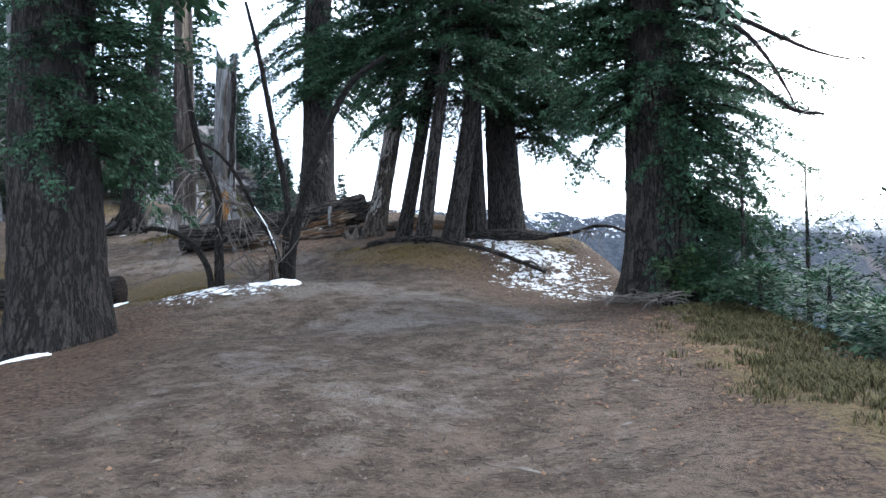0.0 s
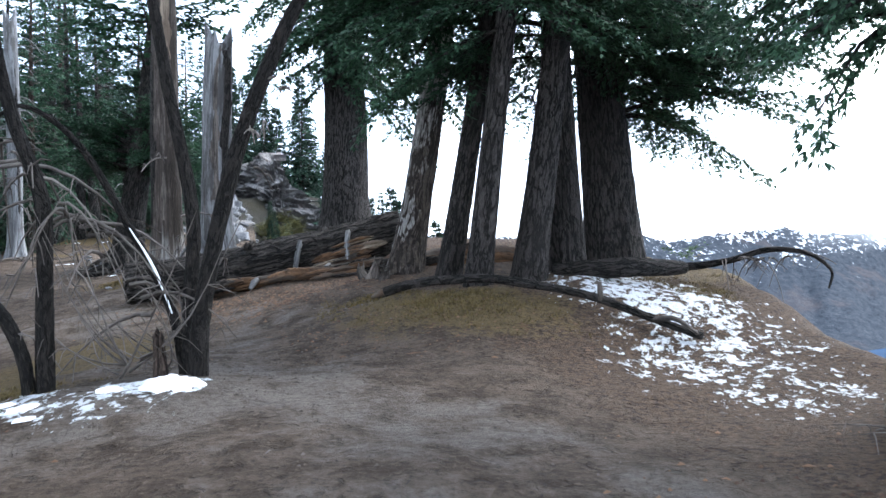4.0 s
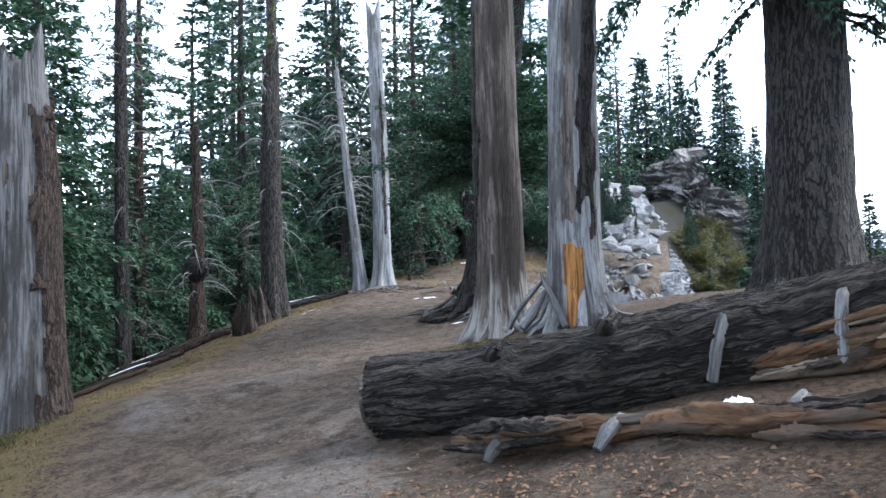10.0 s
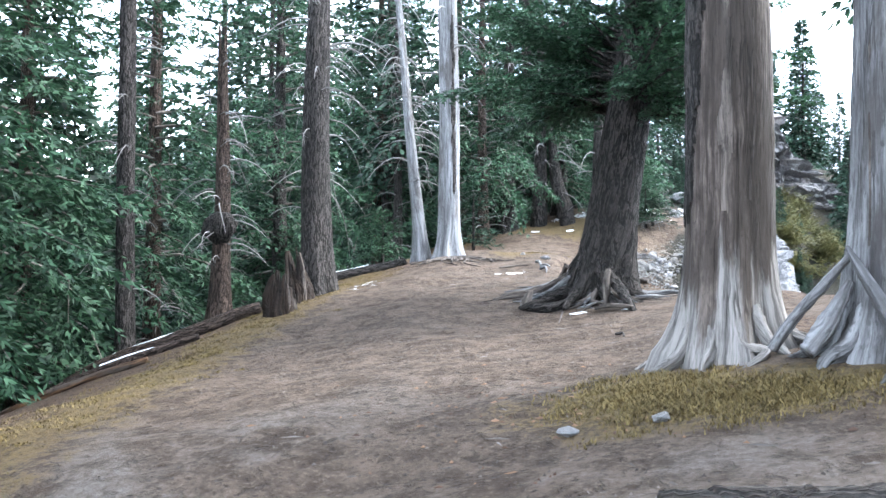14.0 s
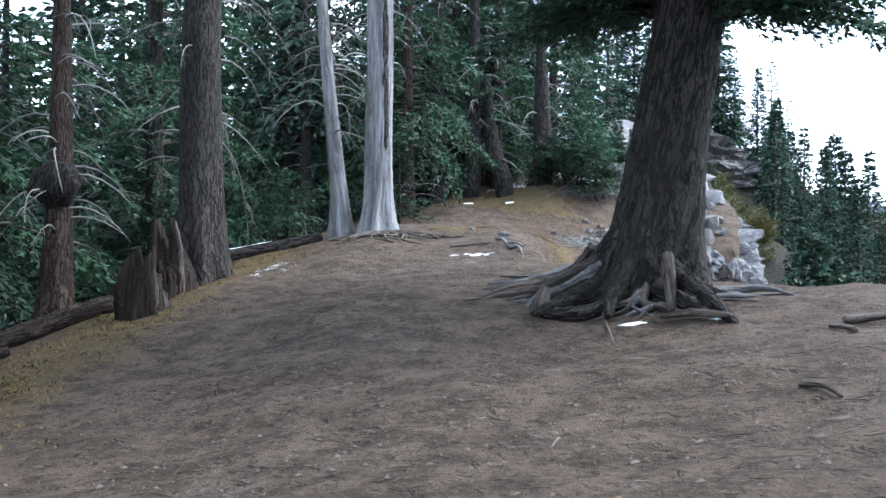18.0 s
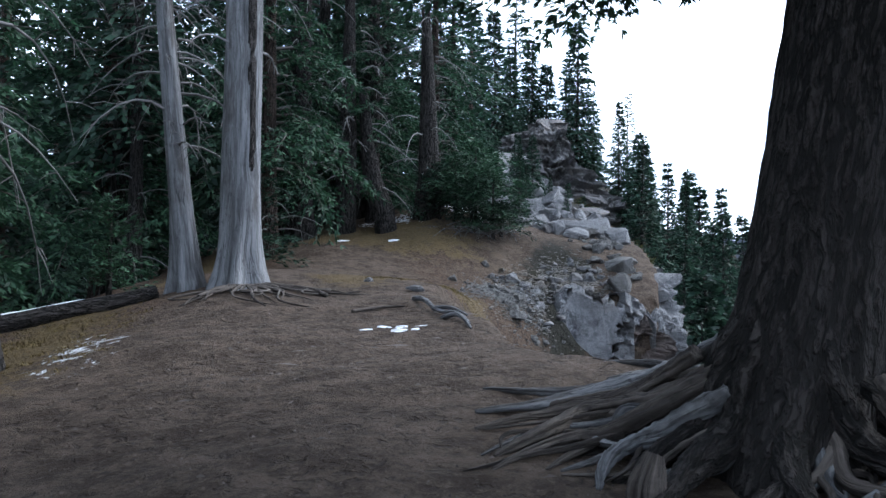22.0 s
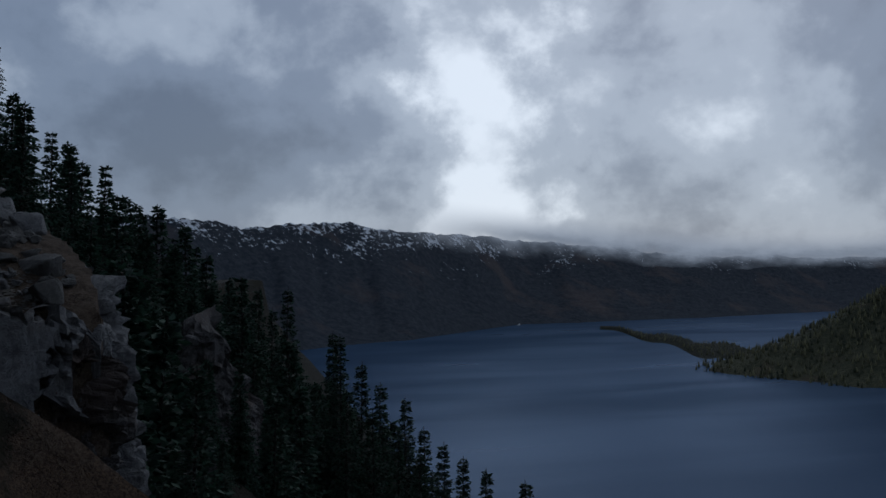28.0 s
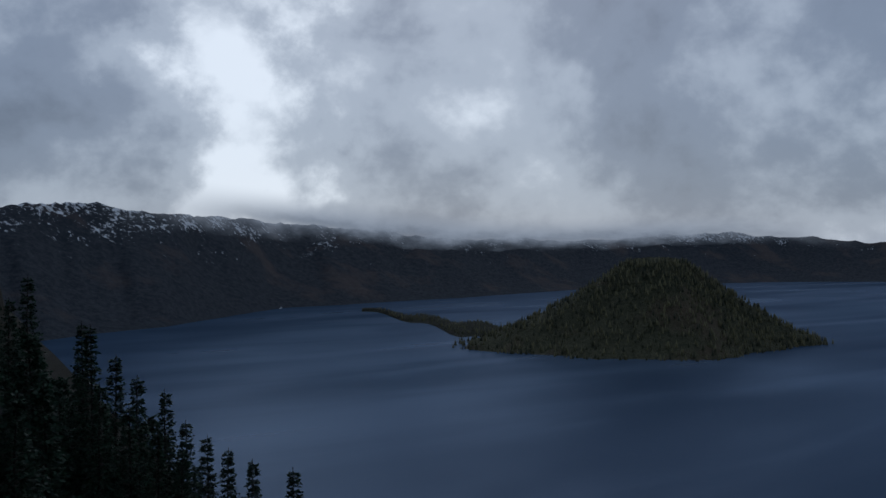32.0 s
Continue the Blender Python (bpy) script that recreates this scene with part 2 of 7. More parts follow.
def ground_material():
    """Trail dirt, needle litter, dry grass and thin snow; the cover attribute says what lies where."""
    n = Nodes("trail_dirt")
    pos = n.node("ShaderNodeNewGeometry").outputs["Position"]
    cover = n.node("ShaderNodeSeparateColor", None, Color=n.attr("cover").outputs["Color"])
    trail, grass, snow = cover.outputs[0], cover.outputs[1], cover.outputs[2]
    rock = n.attr("cover").outputs["Alpha"]
    n1 = n.noise(pos, 0.55, 5, 0.6)
    n2 = n.noise(pos, 3.2, 7, 0.7)
    n3 = n.noise(pos, 22.0, 6, 0.75)
    n4 = n.noise(n.scaled(pos, (1, 1, 1)), 75.0, 3, 0.7)
    chip = n.node("ShaderNodeTexVoronoi", {"feature": "F1"}, Vector=pos, Scale=26.0)
    # bare trodden soil
    soil = n.mix(n.step(n2, 0.34, 0.66), (0.044, 0.031, 0.022), (0.110, 0.083, 0.063))
    soil = n.mix(n.step(n3, 0.52, 0.72), soil, (0.145, 0.115, 0.092))
    print_ = n.noise(n.scaled(pos, (1.0, 1.0, 0.5)), 9.5, 4, 0.6, 0.8)
    soil = n.mix(n.math("MULTIPLY", n.step(print_, 0.56, 0.68), 0.5), soil, (0.026, 0.020, 0.016))
    soil = n.mix(n.math("MULTIPLY", n.step(n3, 0.47, 0.34), 0.75), soil, (0.026, 0.020, 0.017))
    worn = n.math("MULTIPLY", n.math("MULTIPLY", n.step(trail, 0.75, 1.0), n.step(n.node("ShaderNodeSeparateXYZ", None, Vector=pos).outputs["Y"], 24.0, 18.0)), n.step(n.math("ADD", n1, n.math("MULTIPLY", n2, 0.5)), 0.72, 0.92))
    soil = n.mix(n.math("MULTIPLY", worn, 0.75), soil, n.mix(n.step(n3, 0.35, 0.65), (0.105, 0.091, 0.080), (0.180, 0.160, 0.143)))
    # needles, bark chips and twigs
    litter = n.mix(n.step(n3, 0.36, 0.62), (0.026, 0.019, 0.015), (0.105, 0.070, 0.047))
    litter = n.mix(n.step(chip.outputs["Distance"], 0.12, 0.05), litter, n.mix(chip.outputs["Color"], (0.19, 0.135, 0.09), (0.045, 0.036, 0.03)))
    litter = n.mix(n.step(n2, 0.52, 0.66), litter, (0.078, 0.053, 0.037))
    # dry yellow grass
    turf = n.mix(n.step(n3, 0.3, 0.7), (0.050, 0.037, 0.020), (0.140, 0.100, 0.047))
    turf = n.mix(n.step(n2, 0.5, 0.64), turf, (0.100, 0.074, 0.036))
    edge = n.math("ADD", n.math("MULTIPLY", n.math("SUBTRACT", n2, 0.5), 1.5), n.math("MULTIPLY", n.math("SUBTRACT", n3, 0.5), 0.9))
    col = n.mix(n.step(n.math("ADD", trail, edge), 0.25, 0.75), litter, soil)
    col = n.mix(n.step(n.math("ADD", grass, edge), 0.40, 0.80), col, turf)
    stone = n.mix(n.step(n3, 0.3, 0.7), (0.009, 0.009, 0.007), (0.032, 0.030, 0.024))
    stone = n.mix(n.step(n1, 0.45, 0.6), stone, (0.018, 0.016, 0.010))
    col = n.mix(n.step(n.math("ADD", rock, edge), 0.4, 0.6), col, stone)
    lie = n.math("MULTIPLY", n.step(snow, 0.03, 0.12), n.step(n.math("ADD", snow, n.math("ADD", n.math("MULTIPLY", n.math("SUBTRACT", n2, 0.5), 1.4), n.math("MULTIPLY", n.math("SUBTRACT", n.noise(n.scaled(pos, (1.0, 0.45, 1.0)), 13.0, 5, 0.7), 0.5), 1.9))), 0.5, 0.6))
    col = n.mix(lie, col, (0.70, 0.73, 0.77))
    high = n.math("ADD", n.math("ADD", n.math("MULTIPLY", n2, 1.6), n.math("SUBTRACT", n3, n.step(print_, 0.55, 0.68))), n.math("ADD", n.math("MULTIPLY", n4, 0.25), n.math("MULTIPLY", lie, 0.5)))
    return n.surface(col, 0.95, high, 0.05, 1.0, spec=0.15)


def plain_material(name, a, b, scale=8.0, rough=0.9, bump=0.01, isl=0.5):
    n = Nodes(name)
    pos = n.node("ShaderNodeTexCoord").outputs["Object"]
    f = n.noise(pos, scale, 6, 0.7)
    r = n.node("ShaderNodeNewGeometry").outputs["Random Per Island"]
    col = n.mix(n.step(n.math("ADD", n.math("MULTIPLY", f, 1 - isl * 0.5), n.math("MULTIPLY", r, isl * 0.5)), 0.25, 0.75), a, b)
    return n.surface(col, rough, f, bump, 0.8, spec=0.2)


def snow_material():
    n = Nodes("old_snow")
    pos = n.node("ShaderNodeNewGeometry").outputs["Position"]
    f = n.noise(pos, 9.0, 6, 0.7)
    dirt = n.noise(pos, 30.0, 5, 0.7)
    col = n.mix(n.step(f, 0.3, 0.6), (0.74, 0.78, 0.83), (0.86, 0.88, 0.90))
    col = n.mix(n.step(dirt, 0.66, 0.74), col, (0.22, 0.18, 0.14))
    return n.surface(col, 0.6, f, 0.03, 0.8, spec=0.3)


def water_material():
    n = Nodes("deep_blue_lake")
    pos = n.node("ShaderNodeNewGeometry").outputs["Position"]
    wave = n.noise(n.scaled(pos, (0.10, 0.22, 0.1)), 1.0, 6, 0.6)
    broad = n.noise(n.scaled(pos, (0.0016, 0.0065, 0.01)), 1.0, 4, 0.5, 0.6)
    deep = n.node("ShaderNodeBsdfDiffuse", None, Color=n.mix(n.step(broad, 0.35, 0.65), (0.015, 0.035, 0.070), (0.023, 0.050, 0.095)))
    gloss = n.node("ShaderNodeBsdfGlossy", None, Color=(0.55, 0.68, 0.92), Roughness=0.24)
    n.put(n.node("ShaderNodeBump", None, Strength=0.3, Distance=1.0, Height=wave).outputs[0], gloss.inputs["Normal"])
    share = n.node("ShaderNodeMapRange", None, Value=broad, From_Min=0.3, From_Max=0.7, To_Min=0.09, To_Max=0.22).outputs["Result"]
    return n.out(n.node("ShaderNodeMixShader", None, i0=share, i1=deep.outputs[0], i2=gloss.outputs[0]).outputs[0])


def mist_material():
    """Low cloud lying on the crest: thins out downwards and at its torn edge."""
    n = Nodes("low_cloud")
    g = n.attr("grain").outputs["Vector"]
    h = n.node("ShaderNodeSeparateXYZ", None, Vector=g)
    f = n.noise(n.scaled(g, (0.35, 2.2, 1)), 1.0, 6, 0.6)
    dense = n.step(n.math("ADD", h.outputs["Y"], n.math("MULTIPLY", n.math("SUBTRACT", f, 0.5), 0.7)), 0.05, 0.50)
    fade = n.math("MULTIPLY", n.step(h.outputs["Y"], 1.0, 0.45), n.math("MULTIPLY", n.step(h.outputs["X"], 12.0, 27.0), n.step(h.outputs["X"], 62.0, 48.0)))
    glow = n.node("ShaderNodeEmission", None, Color=n.mix(n.step(n.math("ADD", h.outputs["Y"], n.math("MULTIPLY", n.math("SUBTRACT", f, 0.5), 0.8)), 0.15, 0.75), (0.165, 0.185, 0.22), (0.37, 0.395, 0.44)), Strength=1.0)
    clear = n.node("ShaderNodeBsdfTransparent")
    return n.out(n.node("ShaderNodeMixShader", None, i0=n.math("MULTIPLY", dense, fade), i1=clear.outputs[0], i2=glow.outputs[0]).outputs[0])


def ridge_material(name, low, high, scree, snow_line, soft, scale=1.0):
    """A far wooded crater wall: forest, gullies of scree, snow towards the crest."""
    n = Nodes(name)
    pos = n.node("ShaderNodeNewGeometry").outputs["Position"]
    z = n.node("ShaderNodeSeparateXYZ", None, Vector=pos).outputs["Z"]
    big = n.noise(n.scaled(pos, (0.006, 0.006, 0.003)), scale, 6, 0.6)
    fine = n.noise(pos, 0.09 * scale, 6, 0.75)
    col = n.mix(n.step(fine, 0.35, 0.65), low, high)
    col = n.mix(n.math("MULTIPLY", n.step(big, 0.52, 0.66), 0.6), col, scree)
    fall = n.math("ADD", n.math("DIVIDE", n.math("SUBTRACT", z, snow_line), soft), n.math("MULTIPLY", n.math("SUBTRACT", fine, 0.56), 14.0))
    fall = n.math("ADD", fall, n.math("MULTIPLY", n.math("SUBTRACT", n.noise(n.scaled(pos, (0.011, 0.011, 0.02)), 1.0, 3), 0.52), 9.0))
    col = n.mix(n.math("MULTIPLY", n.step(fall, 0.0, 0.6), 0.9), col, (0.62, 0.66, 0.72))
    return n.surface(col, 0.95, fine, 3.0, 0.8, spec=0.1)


M = {
    "ground": ground_material(),
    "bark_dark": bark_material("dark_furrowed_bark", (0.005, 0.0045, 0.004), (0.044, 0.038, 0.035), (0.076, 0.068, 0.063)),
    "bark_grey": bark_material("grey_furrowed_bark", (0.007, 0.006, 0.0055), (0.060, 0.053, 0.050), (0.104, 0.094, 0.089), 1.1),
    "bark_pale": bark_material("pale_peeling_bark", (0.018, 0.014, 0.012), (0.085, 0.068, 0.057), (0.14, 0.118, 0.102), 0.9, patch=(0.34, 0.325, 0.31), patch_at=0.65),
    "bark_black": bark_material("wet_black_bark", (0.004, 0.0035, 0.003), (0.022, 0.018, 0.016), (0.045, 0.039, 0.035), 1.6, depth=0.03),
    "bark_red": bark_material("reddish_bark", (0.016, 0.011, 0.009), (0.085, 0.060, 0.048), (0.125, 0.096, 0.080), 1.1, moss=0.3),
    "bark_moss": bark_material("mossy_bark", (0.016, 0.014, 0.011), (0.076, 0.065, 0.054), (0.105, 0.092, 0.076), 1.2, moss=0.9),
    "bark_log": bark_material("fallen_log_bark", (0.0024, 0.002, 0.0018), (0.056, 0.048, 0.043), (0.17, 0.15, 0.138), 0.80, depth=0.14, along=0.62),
    "silver": weathered_material("silver_dead_wood", (0.085, 0.085, 0.088), (0.205, 0.208, 0.216), (0.058, 0.053, 0.050), 1.0, 0.56),
    "greywood": weathered_material("grey_dead_wood", (0.060, 0.059, 0.061), (0.205, 0.207, 0.213), (0.034, 0.030, 0.028), 1.0, 0.54),
    "stumpwood": weathered_material("decayed_stump_wood", (0.004, 0.003, 0.0025), (0.034, 0.023, 0.017), (0.014, 0.007, 0.004), 1.0, 0.54),
    "splitwood": weathered_material("dark_grey_dead_wood", (0.036, 0.034, 0.034), (0.140, 0.138, 0.140), (0.026, 0.022, 0.020), 1.0, 0.52),
    "brownwood": weathered_material("brown_dead_wood", (0.034, 0.026, 0.022), (0.145, 0.120, 0.105), (0.022, 0.017, 0.014), 1.0, 0.47, (0.26, 0.247, 0.235)),
    "rotten": weathered_material("rotten_red_wood", (0.016, 0.009, 0.006), (0.125, 0.068, 0.034), (0.072, 0.060, 0.051), 0.8, 0.53),
    "orange": weathered_material("orange_heartwood", (0.10, 0.042, 0.012), (0.30, 0.145, 0.042), (0.16, 0.075, 0.03), 1.3, 0.62),
    "tanwood": weathered_material("tan_bared_wood", (0.13, 0.098, 0.074), (0.27, 0.215, 0.165), (0.09, 0.066, 0.05), 1.0, 0.56),
    "rootwood": weathered_material("root_wood", (0.028, 0.023, 0.020), (0.135, 0.115, 0.101), (0.022, 0.018, 0.016), 1.2, 0.56),
    "twig": plain_material("dead_twig", (0.040, 0.033, 0.029), (0.16, 0.142, 0.13), 5.0),
    "twig_silver": plain_material("silver_twig", (0.065, 0.062, 0.059), (0.20, 0.196, 0.192), 5.0),
    "leaf_near": leaf_material("hemlock_needles", (0.009, 0.024, 0.014), (0.038, 0.088, 0.046)),
    "leaf_bright": leaf_material("fresh_hemlock_needles", (0.018, 0.040, 0.018), (0.070, 0.125, 0.045), (0.16, 0.12, 0.05)),
    "leaf_far": leaf_material("fir_needles", (0.006, 0.016, 0.011), (0.031, 0.066, 0.041)),
    "leaf_autumn": leaf_material("autumn_shrub_leaves", (0.040, 0.048, 0.020), (0.120, 0.110, 0.040), (0.15, 0.085, 0.035)),
    "leaf_frost": leaf_material("frosted_fir_needles", (0.007, 0.016, 0.012), (0.028, 0.052, 0.034), None, 0.05),
    "rock_grey": rock_material("grey_lava_rock", (0.085, 0.085, 0.090), (0.255, 0.254, 0.258), (0.20, 0.175, 0.15), 0.0),
    "rock_pale": rock_material("pale_lava_rock", (0.070, 0.068, 0.066), (0.170, 0.166, 0.160), (0.20, 0.17, 0.135), 0.0),
    "rock_crag": rock_material("layered_crag_rock", (0.055, 0.053, 0.055), (0.185, 0.178, 0.176), (0.15, 0.12, 0.105), 0.0, 0.7),
    "rock_dark": rock_material("dark_crag_rock", (0.045, 0.042, 0.042), (0.140, 0.130, 0.126), (0.115, 0.082, 0.068), 0.0, 0.6),
    "snow": snow_material(),
    "grass": plain_material("dry_grass_blade", (0.066, 0.050, 0.021), (0.150, 0.112, 0.045), 3.0, isl=1.0),
    "grass_green": plain_material("green_grass_blade", (0.030, 0.030, 0.012), (0.085, 0.072, 0.030), 3.0, isl=1.0),
    "needle_litter": plain_material("bark_chips", (0.045, 0.026, 0.018), (0.17, 0.10, 0.06), 6.0, isl=1.0),
    "clod": plain_material("soil_clod", (0.035, 0.028, 0.024), (0.12, 0.10, 0.088), 6.0, isl=1.0),
    "water": water_material(),
    "mist": mist_material(),
}
# ---- the lie of the land ----
LAKE = -112.0
LAND = np.array([
    (0, -3, -0.5), (0.3, 3, 0.0), (-5.5, 4, -0.1), (1.1, 12.45, 0.65), (-1.4, 13, 0.85), (-3, 16.1, 1.22), (-1.6, 17.2, 1.74), (-0.8, 16.5, 1.67), (-0.4, 15.7, 1.54),
    (0.15, 16.25, 1.61), (1.25, 18.5, 1.68), (2.2, 14, 0.72), (-7.7, 18.6, 1.4), (-9.8, 21.6, 1.82), (-14.3, 23.5, 1.75), (-11.2, 18.8, 1.4),
    (-3.8, 22.5, 2.5), (-7.3, 22, 2.1), (-10.9, 24.2, 2.02), (-10.6, 26.6, 2.35), (-13.2, 26.1, 2.38), (-14.1, 30, 2.85), (-18, 32.8, 3.4),
    (-16.4, 26.2, 2.25), (-16.75, 35, 3.42), (-16.1, 36.2, 3.16), (-16.7, 39, 3.42), (-15.5, 40.6, 3.25), (-14.3, 41.4, 3.2), (-15.05, 43, 4.1), (-17.6, 41.6, 4.7), (-20.2, 40.0, 4.38), (-19.9, 41.8, 4.9), (-19.4, 42.9, 5.4), (-16.5, 46, 4.85), (-18.4, 50, 5.8), (-26, 82, 11.5), (-22.3, 60, 8.2), (-18, 95, 8), (-8, 142, 1.5),
    (-2.05, 12.1, 0.93), (-2.95, 11.7, 0.83), (-5.2, 13.2, 0.60), (-3.4, 9.0, 0.33), (3.2, 11.9, 0.52), (-45, 50, 2), (-32, 24, -2.5), (-13, 4, -2.6)])


def _spread(p):
    d = np.hypot(p[:, None, 0] - LAND[None, :, 0], p[:, None, 1] - LAND[None, :, 1])
    return np.c_[np.sqrt(d * d + 1.0), np.ones(len(p)), p[:, 0], p[:, 1]]


_A = np.zeros((len(LAND) + 3, len(LAND) + 3))
_A[: len(LAND)] = _spread(LAND)
_A[: len(LAND), : len(LAND)] -= 0.05 * np.eye(len(LAND))
_A[len(LAND):, : len(LAND)] = _A[: len(LAND), len(LAND):].T
_W = np.linalg.solve(_A, np.r_[LAND[:, 2], 0, 0, 0])

# the crater rim: the ground falls away to the lake on its right-hand side
RIM = np.array([(3.4, -60), (3.9, 4), (3.8, 9), (3.8, 12), (2.9, 14.5), (2.6, 18.5), (1.2, 21.5), (-2.4, 24.4), (-6.0, 26.1), (-9.2, 27.9), (-11.5, 28.75), (-12.6, 28.95), (-13.1, 29.5), (-13.55, 30.5), (-14.05, 31.35), (-14.8, 32.3), (-15.4, 33.9), (-15.8, 35.5), (-16.0, 37.0), (-16.0, 38.4), (-15.75, 39.9), (-15.3, 40.7), (-14.2, 41.15), (-13.4, 41.55), (-13.6, 43.2), (-14.6, 46), (-16.3, 50.3), (-17.9, 53.5),
                (-19.5, 56.5), (-21.2, 59.3), (-23.4, 63), (-25.2, 69), (-25, 75), (-22.5, 82), (-16.5, 95), (-11, 112), (-4, 142), (10, 190), (-40, 700)], float)
# the edge of the woods: the ground falls gently on its left-hand side
WOOD = np.array([(-5.5, -60), (-5.5, 2), (-6.3, 9), (-8.6, 15), (-12.4, 18.8), (-15.5, 23), (-17.3, 26.5), (-19.8, 31), (-22.5, 37), (-27, 46), (-34, 70), (-60, 160), (-120, 700)], float)


def side(line, x, y):
    """Signed distance to a line of points: positive to the right of its way."""
    best, sign = np.full(np.shape(x), 1e9), np.zeros(np.shape(x))
    for a, b in zip(line[:-1], line[1:]):
        u = b - a
        s = np.clip(((x - a[0]) * u[0] + (y - a[1]) * u[1]) / (u @ u), 0, 1)
        dx, dy = x - a[0] - s * u[0], y - a[1] - s * u[1]
        d = np.hypot(dx, dy)
        near = d < best
        best = np.where(near, d, best)
        sign = np.where(near, np.where(u[0] * dy - u[1] * dx < 0, 1.0, -1.0), sign)
    return best * sign


def ripple(x, y):
    return (0.030 * np.sin(1.9 * x + 0.7 * y + 1.3 * np.sin(0.8 * y)) + 0.022 * np.sin(2.6 * y - 1.3 * x + 1.1 * np.sin(1.1 * x)) + 0.012 * np.sin(5.3 * x + 2.1 * np.sin(1.7 * y)) * np.sin(4.1 * y))


def ground(x, y):
    """The height of the ground."""
    x, y = np.asarray(x, float), np.asarray(y, float)
    p = np.c_[np.clip(x.ravel(), -60, 30), np.clip(y.ravel(), -20, 160)]
    z = np.zeros(len(p))
    for i in range(0, len(p), 20000):
        z[i : i + 20000] = _spread(p[i : i + 20000]) @ _W
    z = z.reshape(x.shape) + ripple(x, y)
    r = np.maximum(side(RIM, x, y), 0)
    scree = np.clip((y - 34) / 2, 0, 1) * np.clip((40.6 - y) / 0.5, 0, 1)
    gully = np.clip((y - 54) / 8, 0, 1) * np.clip((88 - y) / 8, 0, 1)
    crumble = np.clip((y - 28) / 5, 0, 1) * (1 - 0.9 * scree) * (1 - 0.95 * gully)
    sheer = np.clip((y - 40.2) / 0.6, 0, 1) * np.clip((54 - y) / 4, 0, 1)
    away = r - 0.5 * (1 - np.exp(-r / 0.5))
    steep = (0.5 + 0.75 * np.clip((y - 20) / 10, 0, 1)) * (away - 0.4 * gully * np.minimum(away, 4.5)) + (0.5 + 5.0 * crumble) * (1 - np.exp(-r * r / (1 - 0.6 * crumble))) + 7.0 * sheer * (1 - np.exp(-((r / 0.4) ** 2)))
    steep += np.minimum(r / 4, 1) * (0.5 * np.sin(0.9 * x + 0.6 * y) + 0.4 * np.sin(0.55 * y - 0.8 * x + 2))
    z = z - steep
    w = np.maximum(-side(WOOD, x, y), 0)
    z = z - 0.22 * (w - 2 * (1 - np.exp(-w / 2))) * np.exp(-np.maximum(y - 40, 0) / 25) - 0.04 * w
    return np.maximum(z, LAKE - 12)
# ---- builders ----
RNG = np.random.default_rng(7)


def mesh_of(name, v, f, mats, smooth=True, grain=None):
    me = bpy.data.meshes.new(name)
    v = np.asarray(v, np.float32)
    if isinstance(f, np.ndarray):
        k = f.shape[1]
        me.vertices.add(len(v)), me.loops.add(f.size), me.polygons.add(len(f))
        me.vertices.foreach_set("co", v.ravel())
        me.loops.foreach_set("vertex_index", f.astype(np.int32).ravel())
        me.polygons.foreach_set("loop_start", np.arange(len(f), dtype=np.int32) * k)
        me.update(calc_edges=True)
    else:
        me.from_pydata(v.tolist(), [], f)
    if smooth:
        me.polygons.foreach_set("use_smooth", np.ones(len(me.polygons), bool))
    if grain is not None:
        me.attributes.new("grain", "FLOAT_VECTOR", "POINT").data.foreach_set("vector", np.asarray(grain, np.float32).ravel())
    for m in mats if isinstance(mats, (list, tuple)) else [mats]:
        me.materials.append(m)
    return me


def part(name, data, mat, parent=None, label="", smooth=True):
    """Links arrays (v, f[, grain]) as one mesh object, under a thing if given."""
    ob = new(name, mesh_of(name, data[0], data[1], mat, smooth, data[2] if len(data) > 2 else None))
    ob.parent = parent
    return tagged(ob, label)


def thing(name, place, label, category, group=""):
    ob = new(name)
    ob.location = place
    return tagged(ob, label, category, group)


def joined(pieces):
    """Several (v, f, grain) as one."""
    v, f, g, n = [], [], [], 0
    for p in pieces:
        v.append(p[0]), f.append(p[1] + n), g.append(p[2] if len(p) > 2 else p[0])
        n += len(p[0])
    return np.concatenate(v), np.concatenate(f), np.concatenate(g)


def curve(points, n):
    """A smooth line through points, in n steps."""
    p = np.asarray(points, float)
    t = np.linspace(0, len(p) - 1, n)
    i = np.clip(t.astype(int), 0, len(p) - 2)
    u = (t - i)[:, None]
    a, b, c, d = p[np.maximum(i - 1, 0)], p[i], p[i + 1], p[np.minimum(i + 2, len(p) - 1)]
    return 0.5 * (2 * b + (c - a) * u + (2 * a - 5 * b + 4 * c - d) * u * u + (3 * b - a - 3 * c + d) * u**3)


